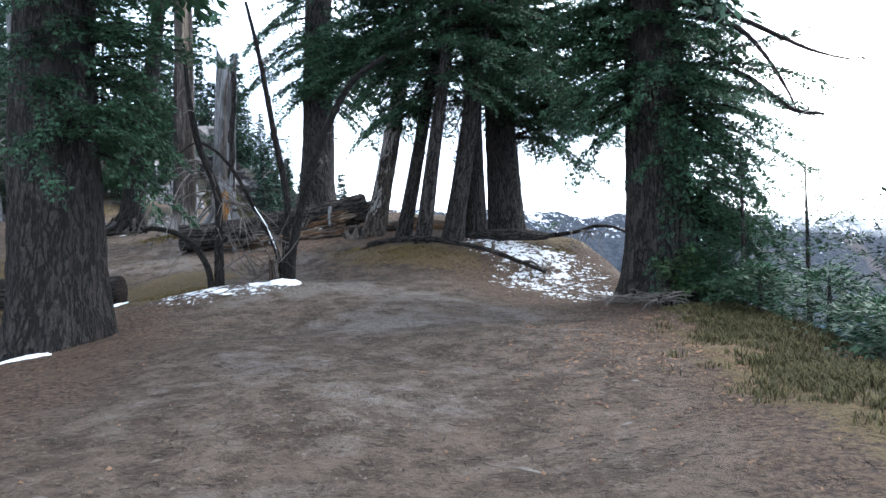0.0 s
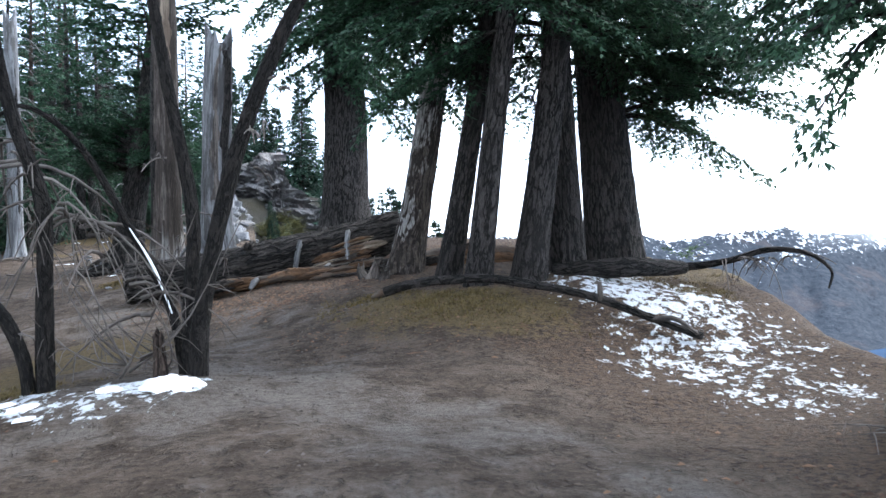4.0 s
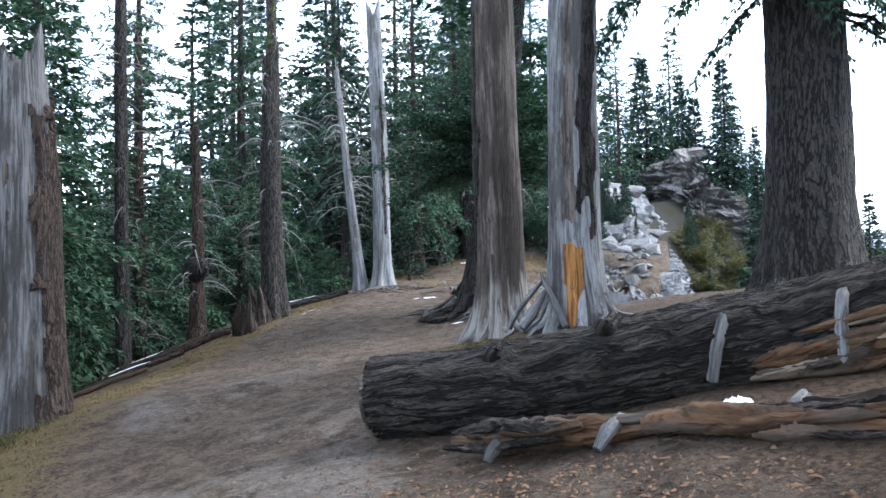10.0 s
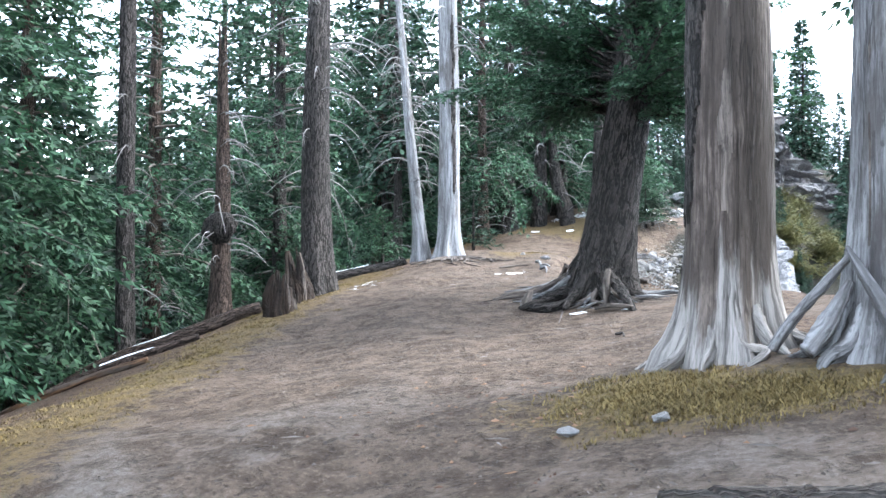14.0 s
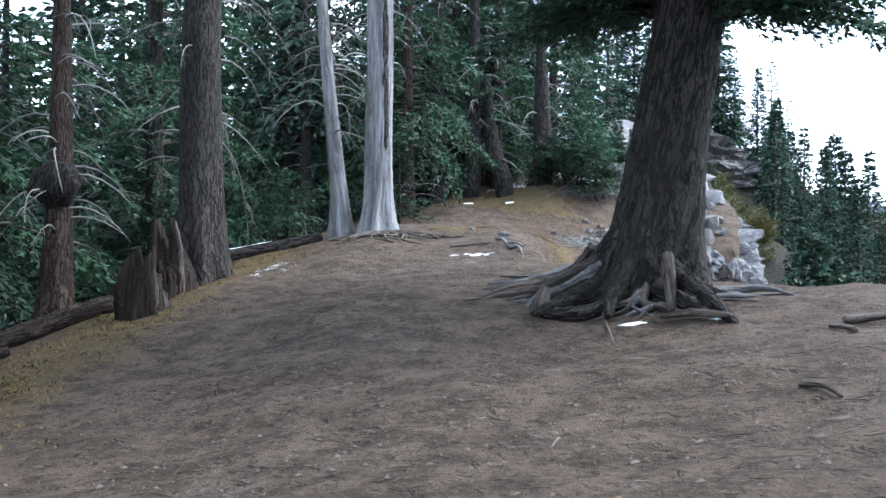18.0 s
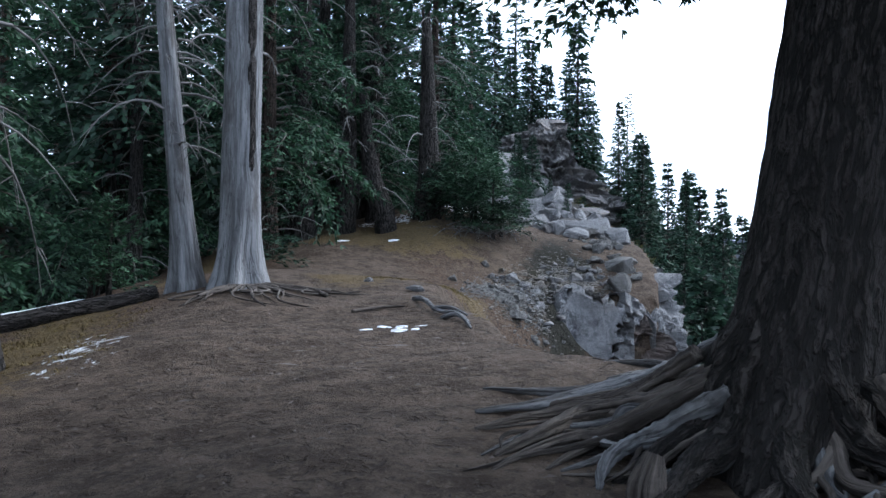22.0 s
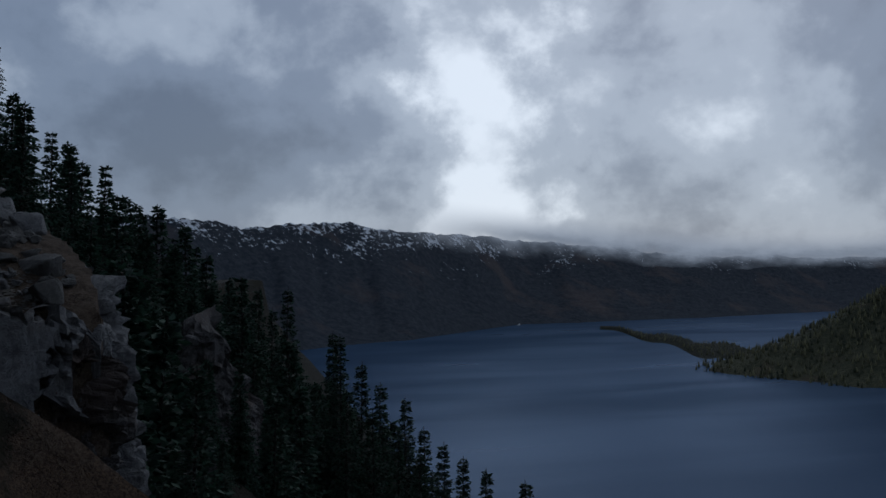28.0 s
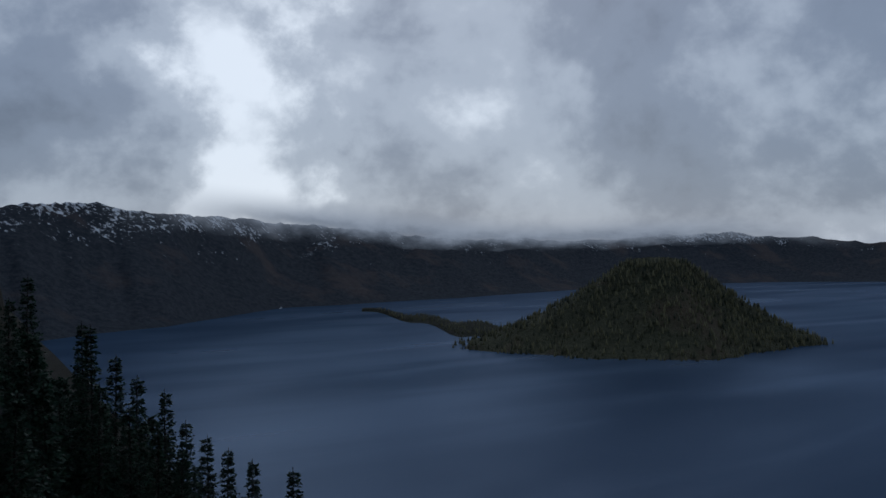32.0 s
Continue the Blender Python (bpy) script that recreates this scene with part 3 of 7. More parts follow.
def tube(points, radii, segs=10, rough=0.0, lobes=0.0, seed=0, cap=True, twist=0.0):
    """A stem round a line: rough gives long ridges, lobes an uneven round."""
    rng = np.random.default_rng(seed)
    p = np.asarray(points, float)
    n = len(p)
    r = np.interp(np.linspace(0, 1, n), np.linspace(0, 1, len(np.atleast_1d(radii))), np.atleast_1d(radii))
    along = np.gradient(p, axis=0)
    along /= np.linalg.norm(along, axis=1)[:, None] + 1e-9
    ref = np.array([1.0, 0.2, 0.1]) if abs(along[0, 0]) < 0.8 else np.array([0.1, 1.0, 0.2])
    side_ = np.zeros_like(p)
    for i in range(n):
        ref = ref - along[i] * (ref @ along[i])
        ref = ref / (np.linalg.norm(ref) + 1e-9)
        side_[i] = ref
    up = np.cross(along, side_)
    s = np.r_[0, np.cumsum(np.linalg.norm(np.diff(p, axis=0), axis=1))]
    th = np.linspace(0, 2 * np.pi, segs, endpoint=False)
    S, T = s[:, None], th[None, :] + twist * s[:, None]
    bump = np.zeros((n, segs))
    if rough and segs >= 18:
        q = rng.uniform(0, 40)
        m_ = float(np.mean(r))
        for a_ in range(n):
            for b_ in range(segs):
                cx, cy = math.cos(th[b_]) * m_, math.sin(th[b_]) * m_
                w_ = noise.noise(Vector((cx * 5, cy * 5, s[a_] * 1.7 + q)))
                k_ = 3.6 / max(m_, 0.08)
                bump[a_, b_] = rough * 1.6 * noise.noise(Vector((cx * k_ * 2.5, cy * k_ * 2.5, s[a_] * max(6.5, 0.7 / max(m_, 0.03)) + q))) + rough * (3.4 * abs(noise.noise(Vector((cx * k_ + w_, cy * k_, s[a_] * 2.0 + q + w_)))) + 1.6 * w_ + 0.3 * rng.normal())
    elif rough:
        for _ in range(5):
            k, m = rng.integers(5, 17), rng.uniform(-1.6, 1.6)
            bump += rough * np.sin(k * T + m * S * 3 + rng.uniform(0, 6) + 0.8 * np.sin(2.3 * S + rng.uniform(0, 6)))
        bump += rough * 0.8 * rng.normal(0, 1, (n, segs)) * 0.6
    if lobes:
        for k in (2, 3, 5):
            bump += lobes * np.sin(k * T + rng.uniform(0, 6) + 0.7 * S) / k * 1.5
    R = r[:, None] * (1 + bump)
    v = p[:, None] + R[..., None] * (np.cos(T)[..., None] * side_[:, None] + np.sin(T)[..., None] * up[:, None])
    mean = max(float(r.mean()), 1e-3)
    off = rng.uniform(0, 50)
    g = np.stack([np.cos(th)[None] * mean + 0 * S, np.sin(th)[None] * mean + 0 * S, S + 0 * th[None] + off], -1)
    i, j = np.meshgrid(np.arange(n - 1), np.arange(segs), indexing="ij")
    k = (j + 1) % segs
    f = np.stack([i * segs + j, i * segs + k, (i + 1) * segs + k, (i + 1) * segs + j], -1).reshape(-1, 4)
    v, g = v.reshape(-1, 3), g.reshape(-1, 3)
    if cap:
        for row, flip in ((0, True), (n - 1, False)):
            c = len(v)
            v, g = np.vstack([v, p[row]]), np.vstack([g, [0, 0, s[row] + off]])
            a = row * segs + np.arange(segs)
            b = row * segs + (np.arange(segs) + 1) % segs
            q = np.stack([b, a, np.full(segs, c), np.full(segs, c)] if flip else [a, b, np.full(segs, c), np.full(segs, c)], -1)
            q[:, 3] = q[:, 2]
            f = np.vstack([f, q])
    return v, f, g


def stem(base, top, r0, r1, flare=0.5, lobes=6, segs=36, rings=70, rough=0.03, seed=0, bend=0.0, sink=0.3, spread=0.45, jag=0.0):
    """A standing trunk: root flare with lobes at the foot, taper, ridges of bark, a jagged top if it is broken."""
    rng = np.random.default_rng(seed)
    base, top = np.array(base, float), np.array(top, float)
    h = np.linalg.norm(top - base)
    u = np.linspace(0, 1, rings) ** 1.5
    p = base + (top - base) * u[:, None]
    w = rng.uniform(0, 6)
    p[:, 0] += bend * np.sin(np.pi * u) * np.cos(w)
    p[:, 1] += bend * np.sin(np.pi * u) * np.sin(w)
    p[0, 2] -= sink
    z = u * h
    th = np.linspace(0, 2 * np.pi, segs, endpoint=False)
    r = r0 + (r1 - r0) * u
    wob = sum(np.sin(k * th + rng.uniform(0, 6)) * a for k, a in ((lobes, 0.55), (lobes - 2, 0.35), (2, 0.25), (3, 0.25)))
    fl = flare * np.exp(-z / spread)[:, None] * (1 + 0.75 * wob[None])
    fl += 0.05 * np.sin(2 * th + w)[None] + 0.04 * np.sin(3 * th + 1.4 * z[:, None] + w)
    ridge = np.zeros((rings, segs))
    for _ in range(5):
        k = rng.integers(6, 19)
        ridge += rough * np.sin(k * th[None] + rng.uniform(-2, 2) * z[:, None] * 1.2 + rng.uniform(0, 6) + 0.9 * np.sin(1.7 * z[:, None] + rng.uniform(0, 6)))
    ridge = ridge * 0.35 + rough * 0.35 * rng.normal(0, 1, (rings, segs))
    if segs >= 24:
        q = rng.uniform(0, 40)
        for a_ in range(rings):
            for b_ in range(segs):
                cx, cy = math.cos(th[b_]) * r0, math.sin(th[b_]) * r0
                w_ = noise.noise(Vector((cx * 5, cy * 5, z[a_] * 1.5 + q)))
                ridge[a_, b_] += rough * (3.2 * abs(noise.noise(Vector((cx * 15 + w_, cy * 15, z[a_] * 1.7 + q + 0.8 * w_)))) + 1.3 * w_)
    R = r[:, None] * (1 + fl + ridge)
    R[0] *= 1.22
    z[0] -= sink
    v = np.stack([p[:, None, 0] + R * np.cos(th), p[:, None, 1] + R * np.sin(th), p[:, None, 2] + 0 * R], -1)
    if jag:
        spike = sum(np.sin(k * th + rng.uniform(0, 6)) / k**0.5 for k in (2, 5, 9, 13))
        v[-1, :, 2] += jag * spike
        v[-2, :, 2] += 0.5 * jag * spike
    off = rng.uniform(0, 50)
    g = np.stack([np.cos(th)[None] * r0 + 0 * R, np.sin(th)[None] * r0 + 0 * R, z[:, None] + 0 * R + off], -1)
    i, j = np.meshgrid(np.arange(rings - 1), np.arange(segs), indexing="ij")
    k = (j + 1) % segs
    f = np.stack([i * segs + j, i * segs + k, (i + 1) * segs + k, (i + 1) * segs + j], -1).reshape(-1, 4)
    v, g = v.reshape(-1, 3), g.reshape(-1, 3)
    c = len(v)
    v = np.vstack([v, p[-1] - [0, 0, 0.6 * jag]])
    g = np.vstack([g, [0, 0, h + off]])
    a = (rings - 1) * segs + np.arange(segs)
    b = (rings - 1) * segs + (np.arange(segs) + 1) % segs
    f = np.vstack([f, np.stack([a, b, np.full(segs, c), np.full(segs, c)], -1)])
    return v, f, g


def peel(data, segs, az0, az1, z0, z1, out, seed, ragged=0.12):
    """A patch over a stem's own surface, standing a little proud, with a torn edge: bark left on, a scar, the shade of
    a groove.
    """
    v, f, g = data
    rows = (len(v) - 1) // segs
    grid, gg = v[:-1].reshape(rows, segs, 3), g[:-1].reshape(rows, segs, 3)
    mid = grid.mean(1, keepdims=True)
    th = np.linspace(0, 2 * np.pi, segs, endpoint=False)
    half, c0 = (az1 - az0) / 2, (az0 + az1) / 2
    away = np.abs((th[None] - c0 + np.pi) % (2 * np.pi) - np.pi) / half + 0 * grid[..., 2]
    zz = grid[..., 2]
    tall = (zz - z0) / (z1 - z0)
    rag = np.array([[noise.noise(Vector((gg[r, k, 0] * 9, gg[r, k, 1] * 9, zz[r, k] * 2.2 + seed))) for k in range(segs)] for r in range(rows)])
    keep = np.minimum(np.minimum(1 - away, tall * 4), (1 - tall) * 2.5) + rag * ragged * 5 > 0.12
    dirn = grid - mid
    dirn = dirn / (np.linalg.norm(dirn, axis=2, keepdims=True) + 1e-9)
    soft = keep & np.roll(keep, 1, 1) & np.roll(keep, -1, 1)
    w = grid + dirn * np.where(soft, out * (1 + 0.5 * rag), -0.012)[..., None]
    fs = [(r * segs + k, r * segs + (k + 1) % segs, (r + 1) * segs + (k + 1) % segs, (r + 1) * segs + k) for r in range(rows - 1) for k in range(segs) if keep[r, k] and keep[r, (k + 1) % segs] and keep[r + 1, k] and keep[r + 1, (k + 1) % segs]]
    return w.reshape(-1, 3), np.array(fs), gg.reshape(-1, 3)


def faces(f):
    """Mixed quads and triangles from rows of four, the last corner doubled for a triangle."""
    return [tuple(r[:3]) if r[2] == r[3] else tuple(r) for r in f.tolist()]


def wood(name, data, mat, parent=None, label=""):
    ob = new(name, mesh_of(name, data[0], faces(data[1]), mat, True, data[2]))
    ob.parent = parent
    return tagged(ob, label)


def sprays(c, d, up, length, width, rng, blades=(-0.6, 0.0, 0.6)):
    """Needle sprays: three narrow blades at each place c, along d."""
    n = len(c)
    s = np.cross(d, up)
    s /= np.linalg.norm(s, axis=1)[:, None] + 1e-9
    vs = []
    for a in blades:
        aa = a + rng.normal(0, 0.15, n)
        k = d * np.cos(aa)[:, None] + s * np.sin(aa)[:, None]
        k[:, 2] -= 0.12 * rng.random(n)
        q = np.cross(k, up)
        q /= np.linalg.norm(q, axis=1)[:, None] + 1e-9
        L = (length * rng.uniform(0.75, 1.2, n) * (1 - 0.25 * abs(a)))[:, None]
        m = c + k * L * 0.45
        vs.append(np.stack([c, m + q * width[:, None], c + k * L, m - q * width[:, None]], 1))
    v = np.concatenate(vs, 1).reshape(-1, 3)
    f = np.arange(len(v)).reshape(-1, 4)
    return v, f


def bough(start, az, length, rise, droop, leaf, rng, density=1.0, bare=0.15, width=0.42):
    """One branch: its line and its sprays."""
    n = 8
    s = np.linspace(0, 1, n)
    az_ = az + 0.25 * np.sin(3 * s + rng.uniform(0, 6))
    ln = np.stack([length * s * np.cos(az_), length * s * np.sin(az_), length * (rise * s - droop * s * s)], -1) + start
    step = leaf * 1.15 / density
    m = max(3, int(length * (1 - bare) / step))
    t = bare + (1 - bare) * (np.arange(m) + rng.random(m) * 0.6) / m
    at_ = np.stack([np.interp(t, s, ln[:, k]) for k in range(3)], -1)
    dirs = np.stack([np.interp(t, s, np.gradient(ln[:, k])) for k in range(3)], -1)
    dirs /= np.linalg.norm(dirs, axis=1)[:, None] + 1e-9
    C, D, twigs = [], [], []
    for sgn in (-1, 1):
        for i in range(m):
            tl = min(width * length * (1 - 0.72 * t[i]) + leaf, 1.1) * rng.uniform(0.6, 1.1)
            h = np.array([-dirs[i, 1], dirs[i, 0], 0.0]) * sgn
            w = 0.75 * dirs[i] + h * rng.uniform(0.5, 1.0) + np.array([0, 0, rng.uniform(-0.35, 0.05)])
            w /= np.linalg.norm(w)
            k = max(2, int(tl / (leaf * 0.55)))
            u = (np.arange(k) + 0.5) / k * tl
            c = at_[i] + w * u[:, None]
            c[:, 2] -= 0.35 * u * u * (0.5 + droop)
            C.append(c + rng.normal(0, 0.02 + 0.05 * leaf, c.shape)), D.append(w + rng.normal(0, 0.22, (k, 3)))
    C.append(at_), D.append(dirs)
    return ln, np.concatenate(C), np.concatenate(D)


def foliage(starts, leaf, seed, density=1.0, bare=0.15, width=0.42, thick=0.16, limb=0.02, blades=(-0.6, 0.0, 0.6), tumble=0.3):
    """Boughs given as (start, azimuth, length, rise, droop): the needles and the limbs."""
    rng = np.random.default_rng(seed)
    C, D, limbs = [], [], []
    for st, az, ln, ri, dr in starts:
        line, c, d = bough(np.array(st, float), az, ln, ri, dr, leaf, rng, density, bare, width)
        C.append(c), D.append(d)
        limbs.append(tube(line[:: 2 if len(blades) > 2 or leaf < 0.2 else 3], [limb * ln**0.7 + 0.008, 0.006], 4 if leaf < 0.2 else 3, seed=1, cap=False))
    C, D = np.concatenate(C), np.concatenate(D)
    D /= np.linalg.norm(D, axis=1)[:, None]
    up = rng.normal(0, tumble, D.shape) + [0, 0, 1]
    n = len(C)
    v, f = sprays(C, D, up, np.full(n, leaf * 1.25), np.full(n, leaf * thick), rng, blades)
    return (v, f), joined(limbs)


def whorls(height, start, reach, count, seed, rise=0.15, droop=0.45, shape=0.8, lean=(0, 0), trunk_r=0.1, ragged=0.35, tiers=0):
    rng = np.random.default_rng(seed)
    out = []
    for i in range(count):
        u = (i + rng.random()) / count
        if tiers:
            u = (math.floor(u * tiers) + 0.85 * rng.random()) / tiers
        z = start + (height - start) * u**1.05
        ln = reach * max(0.06, (1 - u)) ** shape * rng.uniform(1 - ragged, 1.15)
        az = i * 2.4 + rng.normal(0, 0.5)
        out.append(((lean[0] * z, lean[1] * z, z), az, ln, rise + 0.5 * u + rng.normal(0, 0.08), droop * rng.uniform(0.6, 1.3) * (1 - 0.5 * u)))
    return out


def dead_twigs(axis0, axis1, z0, z1, count, length, seed, r=0.2, droop=0.9, thick=0.012, sub=3, az=None):
    """Dry drooping branches down a dead stem."""
    rng = np.random.default_rng(seed)
    a, b = np.array(axis0, float), np.array(axis1, float)
    out = []
    for i in range(count):
        u = rng.uniform(z0, z1)
        c = a + (b - a) * u
        q = rng.uniform(0, 2 * np.pi) if az is None else rng.normal(az, 0.8)
        ln = length * rng.uniform(0.35, 1.1)
        s = np.linspace(0, 1, 6)
        qq = q + rng.normal(0, 0.3) * s
        line = c + np.stack([(r * 0.8 + ln * s) * np.cos(qq), (r * 0.8 + ln * s) * np.sin(qq), ln * (rng.uniform(0, 0.5) * s - droop * rng.uniform(0.5, 1.2) * s**2)], -1)
        out.append(tube(line, [thick * ln**0.5 * 1.5, thick * 0.3], 4, cap=False, seed=i))
        for _ in range(sub):
            k = rng.integers(1, 5)
            w = rng.normal(0, 1, 3) * [1, 1, 0.4] + [0, 0, -0.8]
            w *= ln * rng.uniform(0.15, 0.4) / np.linalg.norm(w)
            out.append(tube(np.array([line[k], line[k] + w * 0.5 + [0, 0, 0.03], line[k] + w]), [thick * 0.6, thick * 0.25], 3, cap=False, seed=i))
    return joined(out)


def boulder(size, seed, cuts=14):
    """An angular rock: the hull of a few points."""
    rng = np.random.default_rng(seed)
    p = rng.normal(0, 1, (cuts, 3))
    p /= np.linalg.norm(p, axis=1)[:, None] * rng.uniform(0.85, 1.25, cuts)[:, None]
    bm = bmesh.new()
    for q in p * np.array(size):
        bm.verts.new(q)
    bmesh.ops.convex_hull(bm, input=bm.verts)
    for v in [v for v in bm.verts if not v.link_faces]:
        bm.verts.remove(v)
    bmesh.ops.bevel(bm, geom=bm.edges[:], offset=min(size) * 0.05, segments=1, affect="EDGES", profile=0.5)
    bm.verts.index_update()
    v = np.array([v.co for v in bm.verts])
    f = [[l.index for l in q.verts] for q in bm.faces]
    bm.free()
    return v, f


def heap(specs):
    """Rocks (centre, size, seed, turn) as one mesh's lists."""
    v, f, n = [], [], 0
    for c, size, seed, turn in specs:
        a, b = boulder(size, seed)
        R = np.array([[np.cos(turn), -np.sin(turn), 0], [np.sin(turn), np.cos(turn), 0], [0, 0, 1]])
        v.append(a @ R.T + c)
        f += [[i + n for i in q] for q in b]
        n += len(a)
    return np.concatenate(v), f


def creep(points, r0, r1, lift=0.0, segs=8, n=24, rough=0.05, seed=0, origin=(0, 0, 0), ends=None):
    """A root or fallen branch that follows the ground; points are (x, y[, lift])."""
    p = np.array([(q[0], q[1], q[2] if len(q) > 2 else lift) for q in points], float)
    c = curve(p, n)
    c[:, 2] += ground(c[:, 0], c[:, 1])
    return tube(c - np.array(origin), [r0, (r0 + r1) * 0.55, r1], segs, rough, 0.06, seed)


def on(x, y, dz=0.0):
    return (x, y, float(ground(x, y)) + dz)
# ---- the land ----
def axis_steps(a, b, fine, lo, hi):
    """Grid lines: fine between a and b, ever wider out to lo and hi."""
    mid = list(np.arange(a, b, fine))
    left, right, s, t = [], [], fine, fine
    x = a
    while x > lo:
        s *= 1.14
        x -= s
        left.append(max(x, lo))
    x = mid[-1]
    while x < hi:
        t *= 1.14
        x += t
        right.append(min(x, hi))
    return np.array(left[::-1] + mid + right)


TRAIL = np.array([(0.1, -30), (0.1, 3), (0.0, 9), (-2.6, 14.2), (-6.4, 18.4), (-10.4, 22.3), (-12.6, 26.0), (-14.7, 30.2), (-17.4, 35), (-20, 40), (-24, 48)], float)
TRAIL_WIDE = [(0.1, 3, 2.0), (0, 9, 2.2), (-2.6, 14.2, 2.2), (-6.4, 18.4, 2.1), (-10.4, 22.3, 3.0), (-12.2, 25.5, 3.3), (-14, 29, 2.6), (-17.4, 35, 1.4), (-20, 40, 1.2)]


def blob(x, y, cx, cy, rx, ry, turn=0.0):
    c, s = math.cos(turn), math.sin(turn)
    u, w = (x - cx) * c + (y - cy) * s, -(x - cx) * s + (y - cy) * c
    return np.clip(1.6 - np.sqrt((u / rx) ** 2 + (w / ry) ** 2), 0, 1)


gx, gy = axis_steps(-24, 5, 0.13, -900, 260), axis_steps(-3, 47, 0.15, -300, 900)
X, Y = np.meshgrid(gx, gy)
Z = ground(X, Y)
near = (X > -26) & (X < 7) & (Y > -5) & (Y < 50)
Z = Z + np.where(near, RNG.normal(0, 0.006, X.shape), 0)
ny, nx = X.shape
i, j = np.meshgrid(np.arange(ny - 1), np.arange(nx - 1), indexing="ij")
F_ = np.stack([i * nx + j, i * nx + j + 1, (i + 1) * nx + j + 1, (i + 1) * nx + j], -1).reshape(-1, 4)
rim, woods = side(RIM, X, Y), side(WOOD, X, Y)
dist = np.abs(side(TRAIL, X, Y))
wide = np.zeros_like(X)
wsum = np.zeros_like(X)
for cx, cy, w in TRAIL_WIDE:
    k = np.exp(-((X - cx) ** 2 + (Y - cy) ** 2) / 14) + 1e-9
    wide, wsum = wide + k * w, wsum + k
trail = np.clip(0.5 + (wide / wsum - dist) / 1.2, 0, 1)
trail = np.maximum(trail, 0.85 * blob(X, Y, -10.5, 25.5, 3.2, 2.2))
trail = np.maximum(trail, 0.8 * np.clip((Y - 36) / 6, 0, 1))
grass = np.clip(1 - np.abs(woods - 0.9) / 1.5, 0, 1) * np.clip((Y - 10) / 4, 0, 1) * 0.9
for args in ((-0.4, 14.9, 1.3, 0.8), (-7.0, 21.1, 1.2, 0.55, 0.2), (2.9, 6.0, 0.4, 2.6), (-3.6, 11.9, 0.9, 0.7), (-16.6, 33.8, 0.7, 1.4, 0.5), (-16.1, 36.2, 0.8, 1.0), (-4.6, 14.6, 1.2, 1.6), (2.2, 19, 1.2, 1.5), (-19.5, 40.5, 2.5, 1.2)):
    grass = np.maximum(grass, blob(X, Y, *args) * 0.85)
snow = np.zeros_like(X)
for a, *args in ((0.62, 1.45, 16.2, 1.0, 1.7, 0.35), (0.52, 1.9, 14.3, 0.9, 1.5), (0.45, 2.2, 13.2, 0.8, 0.9), (0.66, -2.15, 11.75, 0.42, 0.32), (0.50, -2.9, 11.2, 0.9, 0.5, 0.3), (0.5, -19.8, 41.8, 1.0, 0.5),
                 (0.55, -18.2, 43.0, 1.3, 0.8), (0.40, -16.6, 28.6, 0.35, 1.4, 0.6), (0.4, -4.2, 8.3, 0.5, 0.3)):
    snow = np.maximum(snow, a * blob(X, Y, *args))
rocky = np.clip(0.9 * np.clip(rim - 0.2, 0, 1), 0, 1) * np.clip((Y - 26) / 4, 0, 1)
rocky = rocky * (1 - np.clip((Y - 34) / 2, 0, 1) * np.clip((41 - Y) / 0.6, 0, 1))
rocky = np.maximum(rocky, np.clip((Y - 46) / 6, 0, 1))
rocky = np.maximum(rocky, 0.8 * blob(X, Y, -15.3, 41.0, 0.8, 2.2, 0.25))
me = mesh_of("ground", np.stack([X, Y, Z], -1).reshape(-1, 3), F_, M["ground"])
cov = me.color_attributes.new("cover", "FLOAT_COLOR", "POINT")
cov.data.foreach_set("color", np.stack([trail * (rim < 1.5), grass, snow, rocky], -1).reshape(-1, 4).astype(np.float32).ravel())
tagged(new("ground", me), "trodden grey-brown trail dirt with litter, grass and snow", "ground", kind="structure")

# ---- lake and far shores ----
EYE0 = np.array([-12.8, 27.0])
n = 96
ring = np.array([(r * math.sin(a), r * math.cos(a)) for r in (60, 400, 900, 1500, 2300, 3400, 4300) for a in np.linspace(-0.6, 2.7, n)])
v = np.c_[ring + EYE0, np.full(len(ring), LAKE)]
f = np.array([(r * n + k, r * n + k + 1, (r + 1) * n + k + 1, (r + 1) * n + k) for r in range(6) for k in range(n - 1)])
tagged(part("water", (v, f), M["water"]), "deep blue crater lake with dull sky reflections", "lake", kind="structure")

AZ = [-30, -15, 2.5, 4.6, 7, 10, 13, 17.2, 20.8, 24.5, 28.2, 32, 36, 39, 43, 49, 53.5, 56, 61, 75, 100, 130]
SHORE = [1000, 1050, 1150, 1200, 1260, 1340, 1430, 1530, 1740, 2020, 2100, 2250, 2400, 2600, 2900, 3400, 3700, 3850, 3950, 3600, 2600, 1500]
CREST = [4.2, 4.2, 3.55, 3.4, 3.05, 3.3, 3.4, 2.8, 2.5, 2.3, 1.9, 1.5, 1.2, 1.05, 1.0, 1.2, 1.4, 1.1, 0.6, 0.5, 1.0, 2.0]


